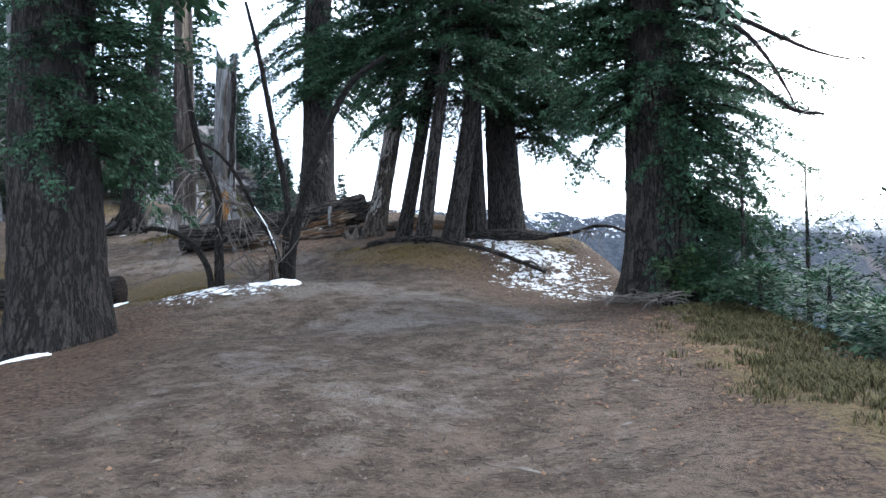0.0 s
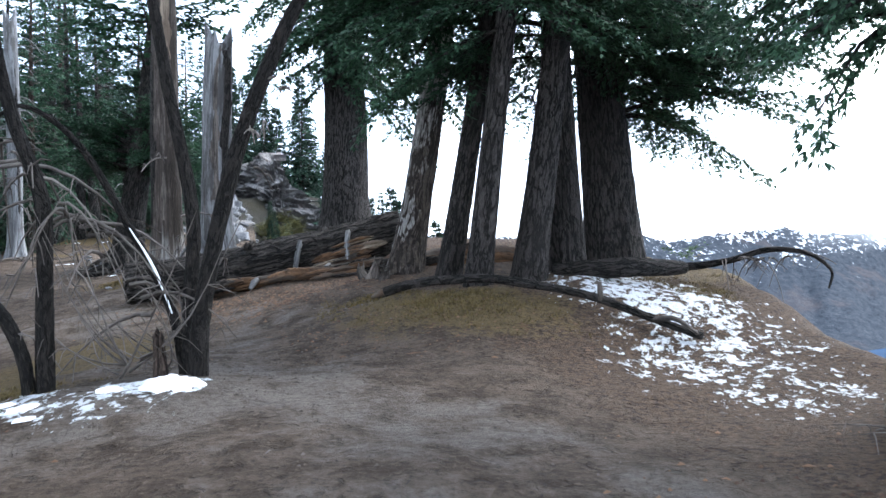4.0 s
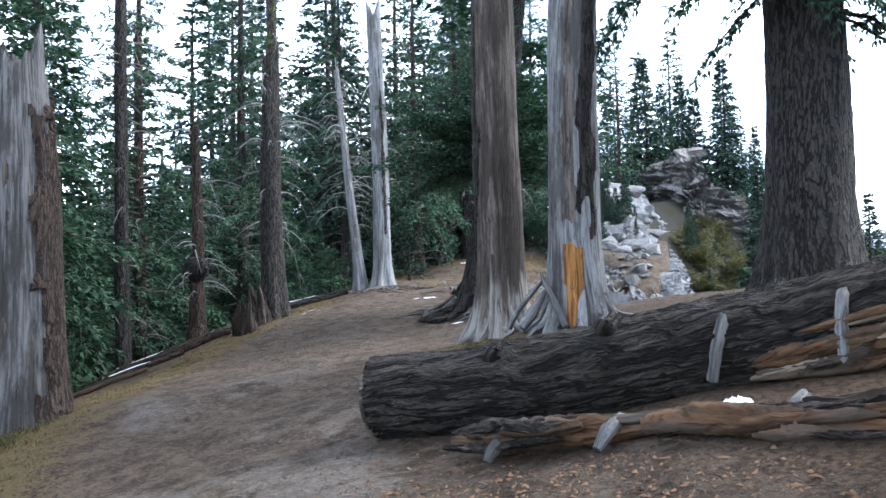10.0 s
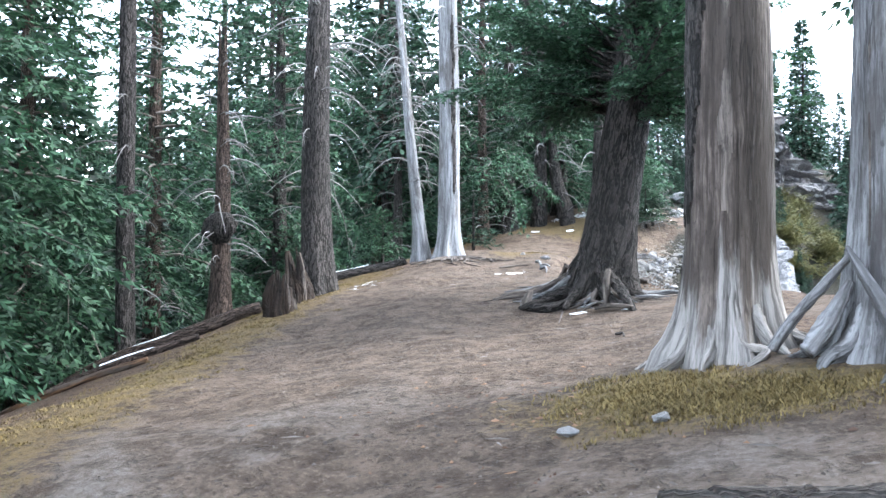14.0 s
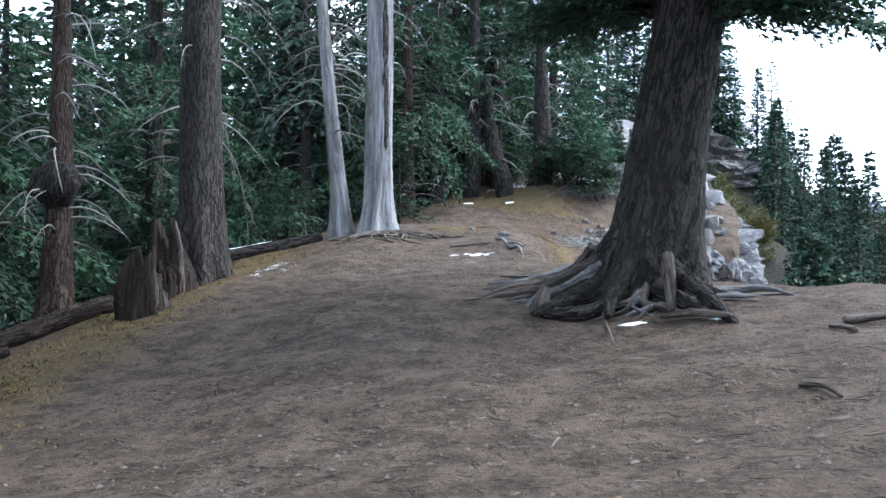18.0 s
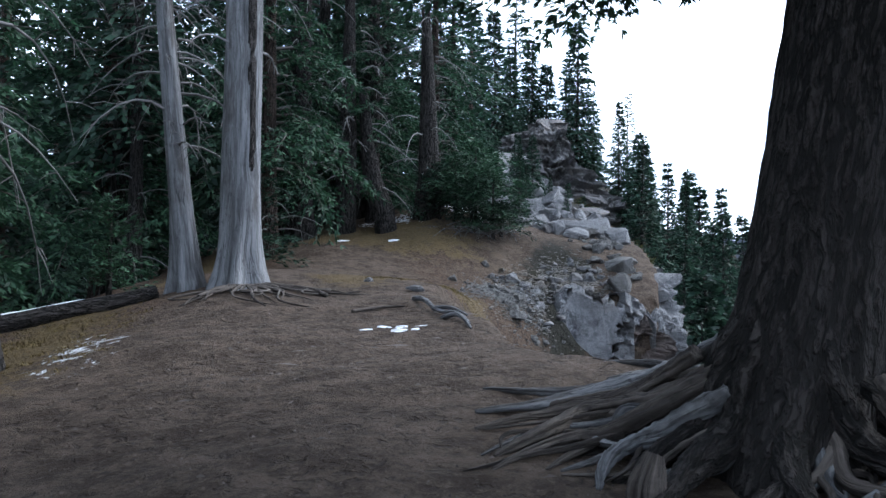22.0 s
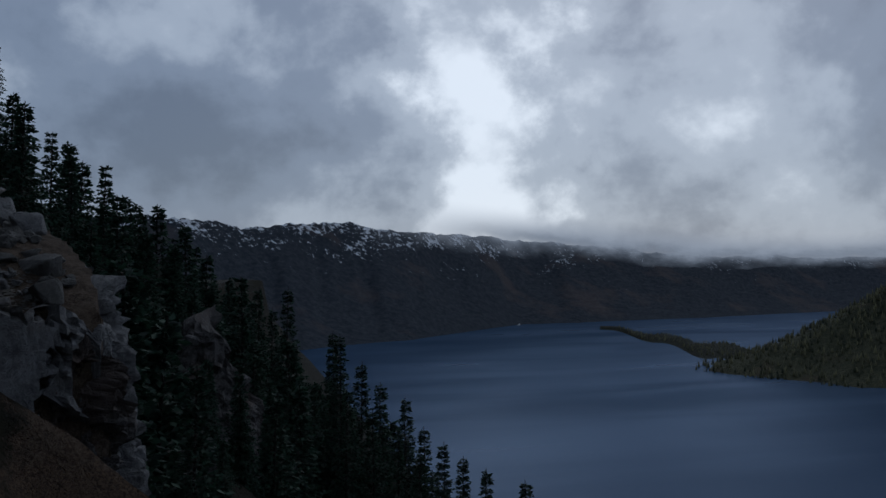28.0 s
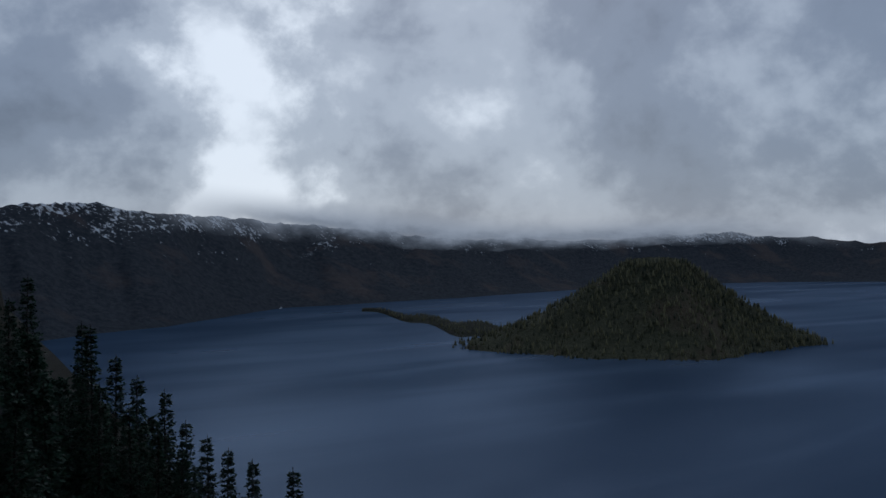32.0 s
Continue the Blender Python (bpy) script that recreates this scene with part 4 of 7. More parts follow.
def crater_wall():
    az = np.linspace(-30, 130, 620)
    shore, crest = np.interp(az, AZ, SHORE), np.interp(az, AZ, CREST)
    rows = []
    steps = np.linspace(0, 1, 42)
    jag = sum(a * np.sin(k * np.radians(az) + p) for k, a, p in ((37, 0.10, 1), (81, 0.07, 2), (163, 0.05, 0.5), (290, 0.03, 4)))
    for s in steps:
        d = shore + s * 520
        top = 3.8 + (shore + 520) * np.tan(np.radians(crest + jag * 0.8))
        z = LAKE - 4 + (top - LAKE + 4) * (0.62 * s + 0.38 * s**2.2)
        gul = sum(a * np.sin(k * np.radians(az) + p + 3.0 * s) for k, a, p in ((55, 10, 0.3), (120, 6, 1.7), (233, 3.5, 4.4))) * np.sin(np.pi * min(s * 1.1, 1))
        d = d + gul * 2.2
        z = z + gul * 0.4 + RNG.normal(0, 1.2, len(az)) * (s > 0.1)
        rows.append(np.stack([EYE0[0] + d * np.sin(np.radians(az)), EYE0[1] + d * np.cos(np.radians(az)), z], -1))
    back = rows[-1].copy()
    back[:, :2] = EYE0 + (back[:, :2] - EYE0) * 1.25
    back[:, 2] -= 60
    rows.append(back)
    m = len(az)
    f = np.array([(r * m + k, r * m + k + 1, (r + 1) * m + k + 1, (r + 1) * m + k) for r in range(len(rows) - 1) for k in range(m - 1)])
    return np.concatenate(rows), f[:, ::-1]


# distance haze is mixed into the wall's base colours as a blue-grey tint
M["ridge"] = ridge_material("hazy_crater_wall", (0.018, 0.024, 0.034), (0.040, 0.048, 0.060), (0.080, 0.064, 0.062), 84.0, 40.0)
tagged(part("backdrop", crater_wall(), M["ridge"]), "dark wooded crater wall tinted with haze, snow along its crest", "crater wall", kind="structure")


def cloud_bank():
    az = np.linspace(4, 62, 90)
    d = np.interp(az, AZ, SHORE) + 430
    crest = 3.8 + (d + 90) * np.tan(np.radians(np.interp(az, AZ, CREST)))
    v, g = [], []
    for h in np.linspace(0, 1, 14):
        z = crest - 62 + 150 * h
        v.append(np.stack([EYE0[0] + d * np.sin(np.radians(az)), EYE0[1] + d * np.cos(np.radians(az)), z], -1))
        g.append(np.stack([az, np.full(90, h), np.zeros(90)], -1))
    f = np.array([(r * 90 + k, r * 90 + k + 1, (r + 1) * 90 + k + 1, (r + 1) * 90 + k) for r in range(13) for k in range(89)])
    return np.concatenate(v), f, np.concatenate(g)


cb = part("backdrop_cloud", cloud_bank(), M["mist"])
cb.visible_shadow = False
tagged(cb, "low grey cloud resting on the far crest", "cloud", kind="structure")


def polar(az, d, z=0.0):
    return np.array([EYE0[0] + d * math.sin(radians(az)), EYE0[1] + d * math.cos(radians(az)), z])


# ---- wooded island ----
def island():
    c = polar(48.6, 1235)
    ang = np.linspace(0, 2 * np.pi, 120, endpoint=False)
    rows = []
    for s in np.linspace(0, 1, 40):
        r = (1 - s) * (222 + 45 * (1 - s) * np.maximum(0, np.cos(ang - 2.6)) + 26 * np.sin(2 * ang + 1) + 14 * np.sin(5 * ang) + 7 * np.sin(11 * ang))
        h = 135 * (0.15 * s + 0.85 * s**1.3)
        if s > 0.86:
            h = 135 * (0.15 * 0.86 + 0.85 * 0.86**1.3) + (s - 0.86) * 20
        rows.append(np.stack([c[0] + r * np.cos(ang), c[1] + r * np.sin(ang), LAKE - 2 + h + 0 * ang + RNG.normal(0, 0.8, 120) * (s < 0.97)], -1))
    m = 120
    f = np.array([(r * m + k, r * m + (k + 1) % m, (r + 1) * m + (k + 1) % m, (r + 1) * m + k) for r in range(39) for k in range(m)])
    return np.concatenate(rows), f, c


iv, if_, ic = island()
M["island"] = ridge_material("island_slope", (0.030, 0.036, 0.022), (0.075, 0.075, 0.045), (0.085, 0.062, 0.045), 900.0, 50.0, 2.0)
isl_ob = thing("island", (0, 0, 0), "cone-shaped wooded island in the blue lake", "island")
part("slope", (iv, if_), M["island"], isl_ob)


def spires(places, heights, seed):
    """Small far firs: five-sided double cones."""
    rng = np.random.default_rng(seed)
    a = np.linspace(0, 2 * np.pi, 5, endpoint=False)
    v, f = [], []
    for k, (p, h) in enumerate(zip(places, heights)):
        r = h * rng.uniform(0.16, 0.24)
        b = np.c_[p[0] + r * np.cos(a + k), p[1] + r * np.sin(a + k), np.full(5, p[2] + 0.05 * h)]
        v += [b, [[p[0], p[1], p[2] + h]]]
        f += [(6 * k + q, 6 * k + (q + 1) % 5, 6 * k + 5) for q in range(5)]
    return np.concatenate(v), np.array(f)


pick_ = RNG.integers(0, 120 * 33, 4200)
pp = iv[pick_] + RNG.normal(0, 3, (4200, 3)) * [1, 1, 0]
M["wood_island"] = leaf_material("far_island_firs", (0.020, 0.027, 0.015), (0.150, 0.142, 0.070))
tagged(part("fir_cover", spires(pp, RNG.uniform(5, 10, 4200), 3), M["wood_island"], isl_ob, "dense small firs", False), kind="stuff")
spit = np.array([polar(a, d) for a, d in zip(RNG.uniform(29.5, 40, 500), RNG.uniform(0, 1, 500))])
pp = []
for a in RNG.uniform(30.5, 40, 900):
    d = np.interp(a, [29.5, 33, 36, 40], [1900, 1620, 1420, 1260]) + 45 * math.sin(1.9 * a) + RNG.uniform(-140, 100) * np.interp(a, [29.5, 34, 40], [0.12, 0.7, 1.2])
    pp.append(polar(a, d, LAKE + 1))
part("spit", (np.concatenate([[polar(a, np.interp(a, [29.5, 33, 36, 40], [1900, 1620, 1420, 1260]) + 45 * math.sin(1.9 * a) + o * np.interp(a, [29.5, 34, 40], [0.12, 0.7, 1.2]), LAKE + z) for o, z in ((-190, -1), (-90, 5), (40, 6), (150, -1))] for a in np.linspace(29.5, 40.5, 24)]),
              np.array([(4 * k + q, 4 * k + q + 1, 4 * k + 5 + q, 4 * k + 4 + q) for k in range(23) for q in range(3)])), ridge_material("spit_shore", (0.008, 0.011, 0.008), (0.024, 0.027, 0.017), (0.026, 0.022, 0.017), 900.0, 50.0, 2.0), isl_ob)
tagged(part("shore_fir_cover", spires(pp, RNG.uniform(4, 9, 900), 4), M["wood_island"], isl_ob, "low firs on the spit", False), kind="stuff")
boat = thing("tour_boat", polar(24.3, 2000, LAKE), "small white boat far out on the lake", "boat")
bv, bf = boulder((7, 2.2, 1.6), 5)
b1 = new("hull", mesh_of("hull", bv, bf, M["snow"], False))
b1.parent = boat
bv, bf = boulder((3, 1.6, 1.4), 6)
b1 = new("cabin", mesh_of("cabin", bv + [0, 0, 2], bf, M["snow"], False))
b1.parent = boat


# ---- trees ----
def fir(seed, height, r, start, reach, count, leaf, mat, bark, density=1.0, droop=0.45, shape=0.8, dead=0, name="fir_tree", label="", rise=0.15, thick=0.30, blades=(0.0,), tiers=0, tumble=1.0, ragged=0.35):
    """A whole fir of its own, standing at the origin."""
    t = thing(name, (0, 0, 0), label, "tree")
    wood("trunk", stem((0, 0, 0), (0.1, 0.05, height), r, 0.02, 0.35, 5, 14, 26, 0.03, seed, 0.15), bark, t)
    leaves, limbs = foliage(whorls(height * 0.985, start, reach, count, seed, rise, droop, shape, ragged=ragged, tiers=tiers), leaf, seed, density, 0.1, 0.5, thick, 0.02, blades, tumble)
    part("crown", leaves, mat, t, "", False)
    tagged(wood("branchwork", limbs, M["twig"], t), kind="stuff")
    if dead:
        tagged(wood("dead_branchwork", dead_twigs((0, 0, 0), (0, 0, height), 0.05, start / height + 0.15, dead, 1.3, seed, r, 0.8, 0.014), M["twig_silver"], t, "bare grey drooping twigs"), kind="stuff")
    return t


FIRS = [
    fir(11, 15, 0.20, 0.8, 2.7, 96, 0.27, M["leaf_far"], M["bark_dark"], label="tall dark green fir in the woods"),
    fir(12, 18, 0.26, 2.0, 3.0, 92, 0.28, M["leaf_far"], M["bark_red"], label="tall fir with drooping dark boughs", droop=0.6),
    fir(13, 12, 0.17, 0.4, 2.4, 88, 0.26, M["leaf_frost"], M["bark_grey"], label="fir with light snow on its boughs"),
    fir(14, 17, 0.22, 4.0, 2.3, 78, 0.27, M["leaf_far"], M["bark_grey"], dead=24, label="fir with bare grey lower branches", droop=0.7),
]
PINES = [
    fir(21, 9.5, 0.14, 0.5, 2.2, 190, 0.20, M["leaf_far"], M["bark_dark"], name="slim_fir_tree", label="slim dark fir on the crater slope", droop=0.55, shape=0.95, thick=0.36, tiers=27, tumble=0.7, ragged=0.38),
    fir(22, 10.5, 0.15, 1.0, 2.1, 180, 0.20, M["leaf_far"], M["bark_dark"], name="slim_fir_tree", label="slim spired fir on the crater slope", droop=0.45, shape=1.0, thick=0.36, tiers=29, tumble=0.7, ragged=0.38),
    fir(23, 8, 0.12, 0.3, 2.3, 170, 0.20, M["leaf_far"], M["bark_dark"], name="slim_fir_tree", label="broad young fir on the crater slope", droop=0.5, shape=0.95, thick=0.36, tiers=27, tumble=0.7, ragged=0.38),
    fir(24, 20, 0.2, 5.0, 2.5, 260, 0.20, M["leaf_far"], M["bark_dark"], name="slim_fir_tree", label="tall spired fir rising from the crater slope", droop=0.5, shape=0.85, thick=0.36, tiers=46, tumble=0.7, ragged=0.38),
    fir(25, 26, 0.24, 9.0, 2.8, 280, 0.20, M["leaf_far"], M["bark_dark"], name="slim_fir_tree", label="very tall spired fir rising from the crater slope", droop=0.5, shape=0.85, thick=0.36, tiers=46, tumble=0.7, ragged=0.38),
]
NEAR_FIRS = [
    fir(15, 16, 0.24, 1.2, 2.9, 110, 0.15, M["leaf_near"], M["bark_grey"], label="green fir with drooping boughs at the woods' edge", droop=0.6, blades=(-0.45, 0.45), thick=0.17),
    fir(16, 14, 0.20, 2.2, 2.6, 100, 0.15, M["leaf_near"], M["bark_red"], dead=30, label="fir with bare lower twigs at the woods' edge", droop=0.65, blades=(-0.45, 0.45), thick=0.17),
]


def plant(pool, places, group):
    for k, (x, y, s, spin) in enumerate(places):
        src = pool[k % len(pool)]
        z = float(ground(x, y)) - 0.15
        m = pose(x, y, z, 0, 0, spin)
        ob = src if not src.get("set") else copy_thing(src, m)
        if ob is src:
            src.matrix_basis = m
            src["set"] = 1
        ob["group"] = group
        ob.scale = (s, s, s)


def wild(count, xr, yr, test, gap, seed, keep=()):
    rng = np.random.default_rng(seed)
    out = list(keep)
    tries = 0
    while len(out) < count and tries < 20000:
        tries += 1
        x, y = rng.uniform(*xr), rng.uniform(*yr)
        if test(x, y) and all((x - o[0]) ** 2 + (y - o[1]) ** 2 > gap**2 for o in out):
            out.append((x, y, rng.uniform(0.75, 1.25), rng.uniform(0, 360)))
    return out


in_wood = lambda x, y: -30 < side(WOOD, np.array(x), np.array(y)) < -4.5
plant(NEAR_FIRS, [(-15.8, 17.0, 1.0, 20), (-17.7, 19.6, 1.0, 80), (-19.2, 21.8, 1.1, 140), (-20.8, 23.8, 1.0, 200), (-14.2, 13.6, 0.9, 260), (-21.8, 27.2, 1.0, 320), (-22.6, 31.5, 0.95, 40), (-21.0, 38.4, 0.9, 70), (-22.2, 42.6, 0.9, 110), (-19.9, 45.2, 0.85, 10), (-24.2, 37.4, 1.0, 150), (-23.6, 45.8, 1.0, 190), (-20.4, 42.2, 0.7, 230)], "firs at the woods' edge")
plant(FIRS, wild(74, (-60, -9), (2, 66), in_wood, 2.5, 5), "woods beside the trail")
plant(FIRS, wild(22, (-44, -17), (9, 26), in_wood, 3.0, 15), "woods beside the trail")
on_hill = lambda x, y: side(RIM, np.array(x), np.array(y)) < -2.0 and side(WOOD, np.array(x), np.array(y)) > -16 and not (-28 < x < -18 and y < 80)
plant(FIRS, wild(44, (-50, -22.5), (45, 98), on_hill, 2.6, 6, [(-21.2, 44.2, 0.8, 20), (-23.3, 40.2, 0.8, 80), (-24.8, 44.0, 0.9, 140), (-23.0, 36.6, 0.75, 200), (-20.3, 47.5, 0.7, 250), (-25.2, 38.0, 0.85, 300), (-22.4, 47.0, 0.8, 15), (-24, 87, 0.5, 0), (-26, 89, 0.6, 50), (-22, 91, 0.55, 90), (-28.5, 85, 0.6, 130), (-31, 81, 0.65, 170), (-20.6, 90, 0.42, 210)]), "woods on the hill")
def back_woods(count, seed):
    """Firs deep in the woods, each of ragged tiers, as one sheet of forest."""
    rng = np.random.default_rng(seed)
    v, f, n_ = [], [], 0
    while count:
        x, y = rng.uniform(-110, -18), rng.uniform(-5, 110)
        if not -75 < float(side(WOOD, np.array(x), np.array(y))) < -20:
            continue
        count -= 1
        h, z = rng.uniform(13, 21), float(ground(x, y)) - 0.5
        for t_ in range(9):
            u = t_ / 9
            k = 9
            a = np.linspace(0, 6.28, k, endpoint=False) + rng.uniform(0, 6)
            r = h * 0.17 * (1 - u) ** 0.9 * rng.uniform(0.55, 1.25, k) * np.where(np.arange(k) % 2, 1.0, 0.55) + 0.1
            ring_ = np.stack([x + r * np.cos(a), y + r * np.sin(a), z + h * (0.04 + 0.9 * u) - 0.25 * r + rng.normal(0, 0.1, k)], -1)
            v += [ring_, [[x, y, z + h * (0.04 + 0.9 * u) + h * 0.17]]]
            f += [(n_ + q, n_ + (q + 1) % k, n_ + k) for q in range(k)]
            n_ += k + 1
    return np.concatenate(v), np.array(f)


tagged(part("back_woods", back_woods(330, 9), M["leaf_far"], None, "", False), "dense dark fir woods behind the trailside trees", "woods", kind="stuff")


def bearing(x, y):
    return math.degrees(math.atan2(x - EYE0[0], y - EYE0[1])), math.hypot(x - EYE0[0], y - EYE0[1])


def plant_to(pool, tops, group):
    """Firs whose tips stand at given heights."""
    heights = [9.5, 10.5, 8.0, 20.0, 26.0]
    for k, (x, y, top) in enumerate(tops):
        z = float(ground(x, y)) - 0.3
        i_ = k % 3 if top - z < 14 else 3 if top - z < 23 else 4
        src = pool[i_]
        m = pose(x, y, z, 0, 0, 77 * k)
        ob = copy_thing(src, m) if src.get("set") else src
        src["set"] = 1
        ob.matrix_basis = m
        s = (top - z) / heights[i_]
        w = 0.95 * s
        ob.scale = (w, w, s)
        ob["group"] = group


TIPS = [(-24.97, 86, 23.45), (-20.77, 80, 16.0), (-17.3, 90, 12.6), (-16.3, 88, 11.2), (-28.0, 84.0, 22.0), (-26.8, 84.0, 20.1), (-29.6, 80.0, 23.2), (-28.9, 82.0, 21.1), (-19.24, 78, 13.5), (-19.37, 84, 12.2), (-15.0, 90, 11.2), (-13.74, 95, 9.5), (-11.45, 95, 9.0), (-12.6, 92, 8.0), (-10.3, 96, 6.0), (-9.32, 100, 7.8), (-10.2, 98, 6.6), (-7.25, 104, 5.4),
        (-5.2, 86.2, 2.9), (-2.6, 89.9, 2.8), (-3.9, 88, 1.4), (-1.0, 81.5, 0.1), (-6.6, 84, 3.6), (-10.6, 64, -0.6), (-8.8, 63.5, -1.4), (-7.2, 66, -2.0), (-11.8, 66, 0.6), (-9.8, 60, -2.4), (-14.29, 56.0, 5.3), (-13.22, 52.0, 4.1), (-12.78, 54.0, 3.2), (-13.0, 48.6, 2.4), (-12.17, 52.0, 2.5), (-11.4, 50.0, 1.5), (-13.6, 58.0, 4.6), (-12.4, 57.0, 2.6)]
for az, d, top in ((12.6, 50, 0.3), (14.0, 52, -1.5), (15.3, 50, -2.5), (17.0, 54, -3.9), (18.2, 52, -5.4), (19.4, 54, -6.7), (20.7, 56, -8.0), (22.3, 57, -9.0), (24.9, 58, -9.9), (14.8, 46, -3.4), (16.4, 47, -4.8), (17.9, 48, -6.2), (13.2, 45, -2.1), (12.0, 60, -3.0), (15.9, 55, -5.6), (16.9, 56, -6.7), (18.0, 55, -8.5), (18.8, 56, -8.9), (19.6, 55, -9.6), (21.4, 57, -11.2), (22.6, 56, -11.6), (24.0, 57, -11.7), (13.6, 52, -5.4), (14.6, 54, -7.4), (26.0, 60, -14.0), (28.0, 60, -15.2), (2.0, 36, 0.9), (4.2, 35, 0.4), (6.2, 36.5, 0.0), (8.5, 38, -1.4), (10.0, 44, -1.8), (7.2, 48, 0.2)):
    p = polar(az, d)
    TIPS.append((p[0], p[1], top))
plant_to(PINES, TIPS, "firs below the crater rim")
CREST_AZ, CREST_EL = [-9, -5.5, -2.5, -0.8, 1.8, 4.0, 6.5, 9.0, 12, 16, 20, 25], [15.5, 10.5, 7.5, 6.2, 4.3, 2.5, 0.2, -1.6, -6.0, -9.0, -12.0, -15.0]
rng_ = np.random.default_rng(8)
spots, tries = [], 0
while len(spots) < 104 and tries < 9000:
    tries += 1
    x, y = rng_.uniform(-19, 14), rng_.uniform(46, 136)
    az, d = bearing(x, y)
    r_ = float(side(RIM, np.array(x), np.array(y)))
    if not (1.5 < r_ < 30 and d > 42) or any((x - q[0]) ** 2 + (y - q[1]) ** 2 < 4.4 for q in spots):
        continue
    z = float(ground(x, y))
    top = min(3.75 + d * math.tan(radians(np.interp(az, CREST_AZ, CREST_EL) - rng_.uniform(0.4, 2.5))), z + rng_.uniform(5.5, 11.5))
    if top - z > 3.0:
        spots.append((x, y, top))
plant_to(PINES, spots, "firs below the crater rim")
low_firs = []
while len(low_firs) < 34:
    x, y = rng_.uniform(-22, -11), rng_.uniform(47, 76)
    if -6 < float(side(RIM, np.array(x), np.array(y))) < 5:
        low_firs.append((x, y, float(ground(x, y)) + rng_.uniform(0.9, 2.6)))
plant_to(PINES, low_firs, "young firs on the hill")


def trunk_tree(name, x, y, lean, r0, height, bark, boughs, leaf, mat, label, seed, flare=0.5, lobes=6, r1=None, density=1.0, bend=0.12, spread=0.45, segs=44, limb=0.016, group="", width=0.42, top=None):
    """A big tree near the trail: lean is the shift of its axis per metre of height."""
    t = thing(name, on(x, y), label, "tree", group)
    wood("trunk", stem((0, 0, 0), (lean[0] * height, lean[1] * height, height), r0, r1 or r0 * 0.25, flare, lobes, segs, 110, 0.022, seed, bend, 0.35, spread), bark, t)
    if boughs:
        leaves, limbs = foliage([((lean[0] * z + r0 * 0.5 * math.cos(a), lean[1] * z + r0 * 0.5 * math.sin(a), z), a, ln, ri, dr) for z, a, ln, ri, dr in boughs], leaf * 0.62, seed, density, 0.12, width * 0.78, 0.17, limb, (-0.5, 0.0, 0.5), 0.45)
        part("crown", leaves, mat, t, "", False)
        tagged(wood("branchwork", limbs, M["bark_dark"], t), kind="stuff")
    if top:
        leaves, limbs = foliage([((lean[0] * z, lean[1] * z, z), a, ln, ri, dr) for z, a, ln, ri, dr in top], 0.17, seed + 1, 1.0, 0.08, 0.4, 0.26, limb, (-0.4, 0.4))
        part("upper_crown", leaves, mat, t, "", False)
        tagged(wood("branchwork", limbs, M["bark_dark"], t), kind="stuff")
    return t


def ring_boughs(z0, z1, count, reach, seed, rise=0.05, droop=0.45, az=None, spread=6.3):
    rng = np.random.default_rng(seed)
    out = []
    for k in range(count):
        u = (k + rng.random()) / count
        a = rng.uniform(0, 6.28) if az is None else az + rng.uniform(-spread / 2, spread / 2)
        out.append((z0 + (z1 - z0) * np.clip(u + rng.normal(0, 0.08), 0, 1), a, reach * rng.uniform(0.55, 1.1) * (1 - 0.45 * u), rise + rng.normal(0, 0.2) + 0.3 * u, droop * rng.uniform(0.5, 1.4)))
    return out


G = "leaning trunks at the crater rim"
trunk_tree("leaning_tree", -1.47, 17.3, (0.185, 0.0), 0.20, 12, M["bark_pale"], ring_boughs(2.3, 5.2, 24, 1.7, 31, 0.05, 0.7) + ring_boughs(3.5, 5.4, 60, 2.3, 531, 0.05, 0.28, 2.9, 1.3), 0.11, M["leaf_near"], "leaning old tree with pale peeling bark at its foot", 31, 0.35, 5, group=G, top=ring_boughs(5, 11.5, 26, 2.0, 131))
trunk_tree("leaning_tree", -0.81, 16.65, (0.195, 0.0), 0.135, 12, M["bark_dark"], ring_boughs(2.7, 5.4, 28, 2.1, 32), 0.10, M["leaf_near"], "dark-barked leaning hemlock at the crater rim", 32, 0.15, 5, group=G, bend=0.05, top=ring_boughs(5, 11.5, 24, 2.0, 132))
trunk_tree("leaning_tree", -0.36, 15.85, (0.16, 0.0), 0.14, 12, M["bark_grey"], ring_boughs(2.7, 5.2, 34, 2.3, 33), 0.10, M["leaf_near"], "grey-barked leaning hemlock at the crater rim", 33, 0.18, 6, group=G, bend=0.05, top=ring_boughs(5, 11.5, 24, 2.1, 133))
trunk_tree("leaning_tree", 0.17, 16.3, (0.145, 0.0), 0.18, 13, M["bark_grey"], ring_boughs(2.8, 5.4, 34, 2.3, 34), 0.10, M["leaf_near"], "hemlock with a foot swept to one side", 34, 0.25, 5, group=G, bend=0.12, top=ring_boughs(5, 12.5, 24, 2.1, 134))
trunk_tree("leaning_tree", 0.62, 16.9, (0.0, 0.0), 0.20, 13, M["bark_dark"], ring_boughs(2.8, 5.4, 28, 2.2, 35), 0.10, M["leaf_near"], "upright dark hemlock among leaning trunks", 35, 0.15, 5, group=G, bend=0.05, top=ring_boughs(5, 12.5, 24, 2.1, 135))
trunk_tree("rim_tree", 1.24, 18.5, (-0.03, 0.0), 0.36, 14, M["bark_dark"], ring_boughs(2.2, 5.5, 60, 3.1, 36, 0.12, 0.42, 0.0, 2.4) + ring_boughs(2.8, 5.5, 20, 2.5, 37), 0.11, M["leaf_near"], "thick dark hemlock with long boughs over the rim", 36, 0.18, 7, group=G, bend=0.05, top=ring_boughs(5, 13.5, 34, 2.7, 136))
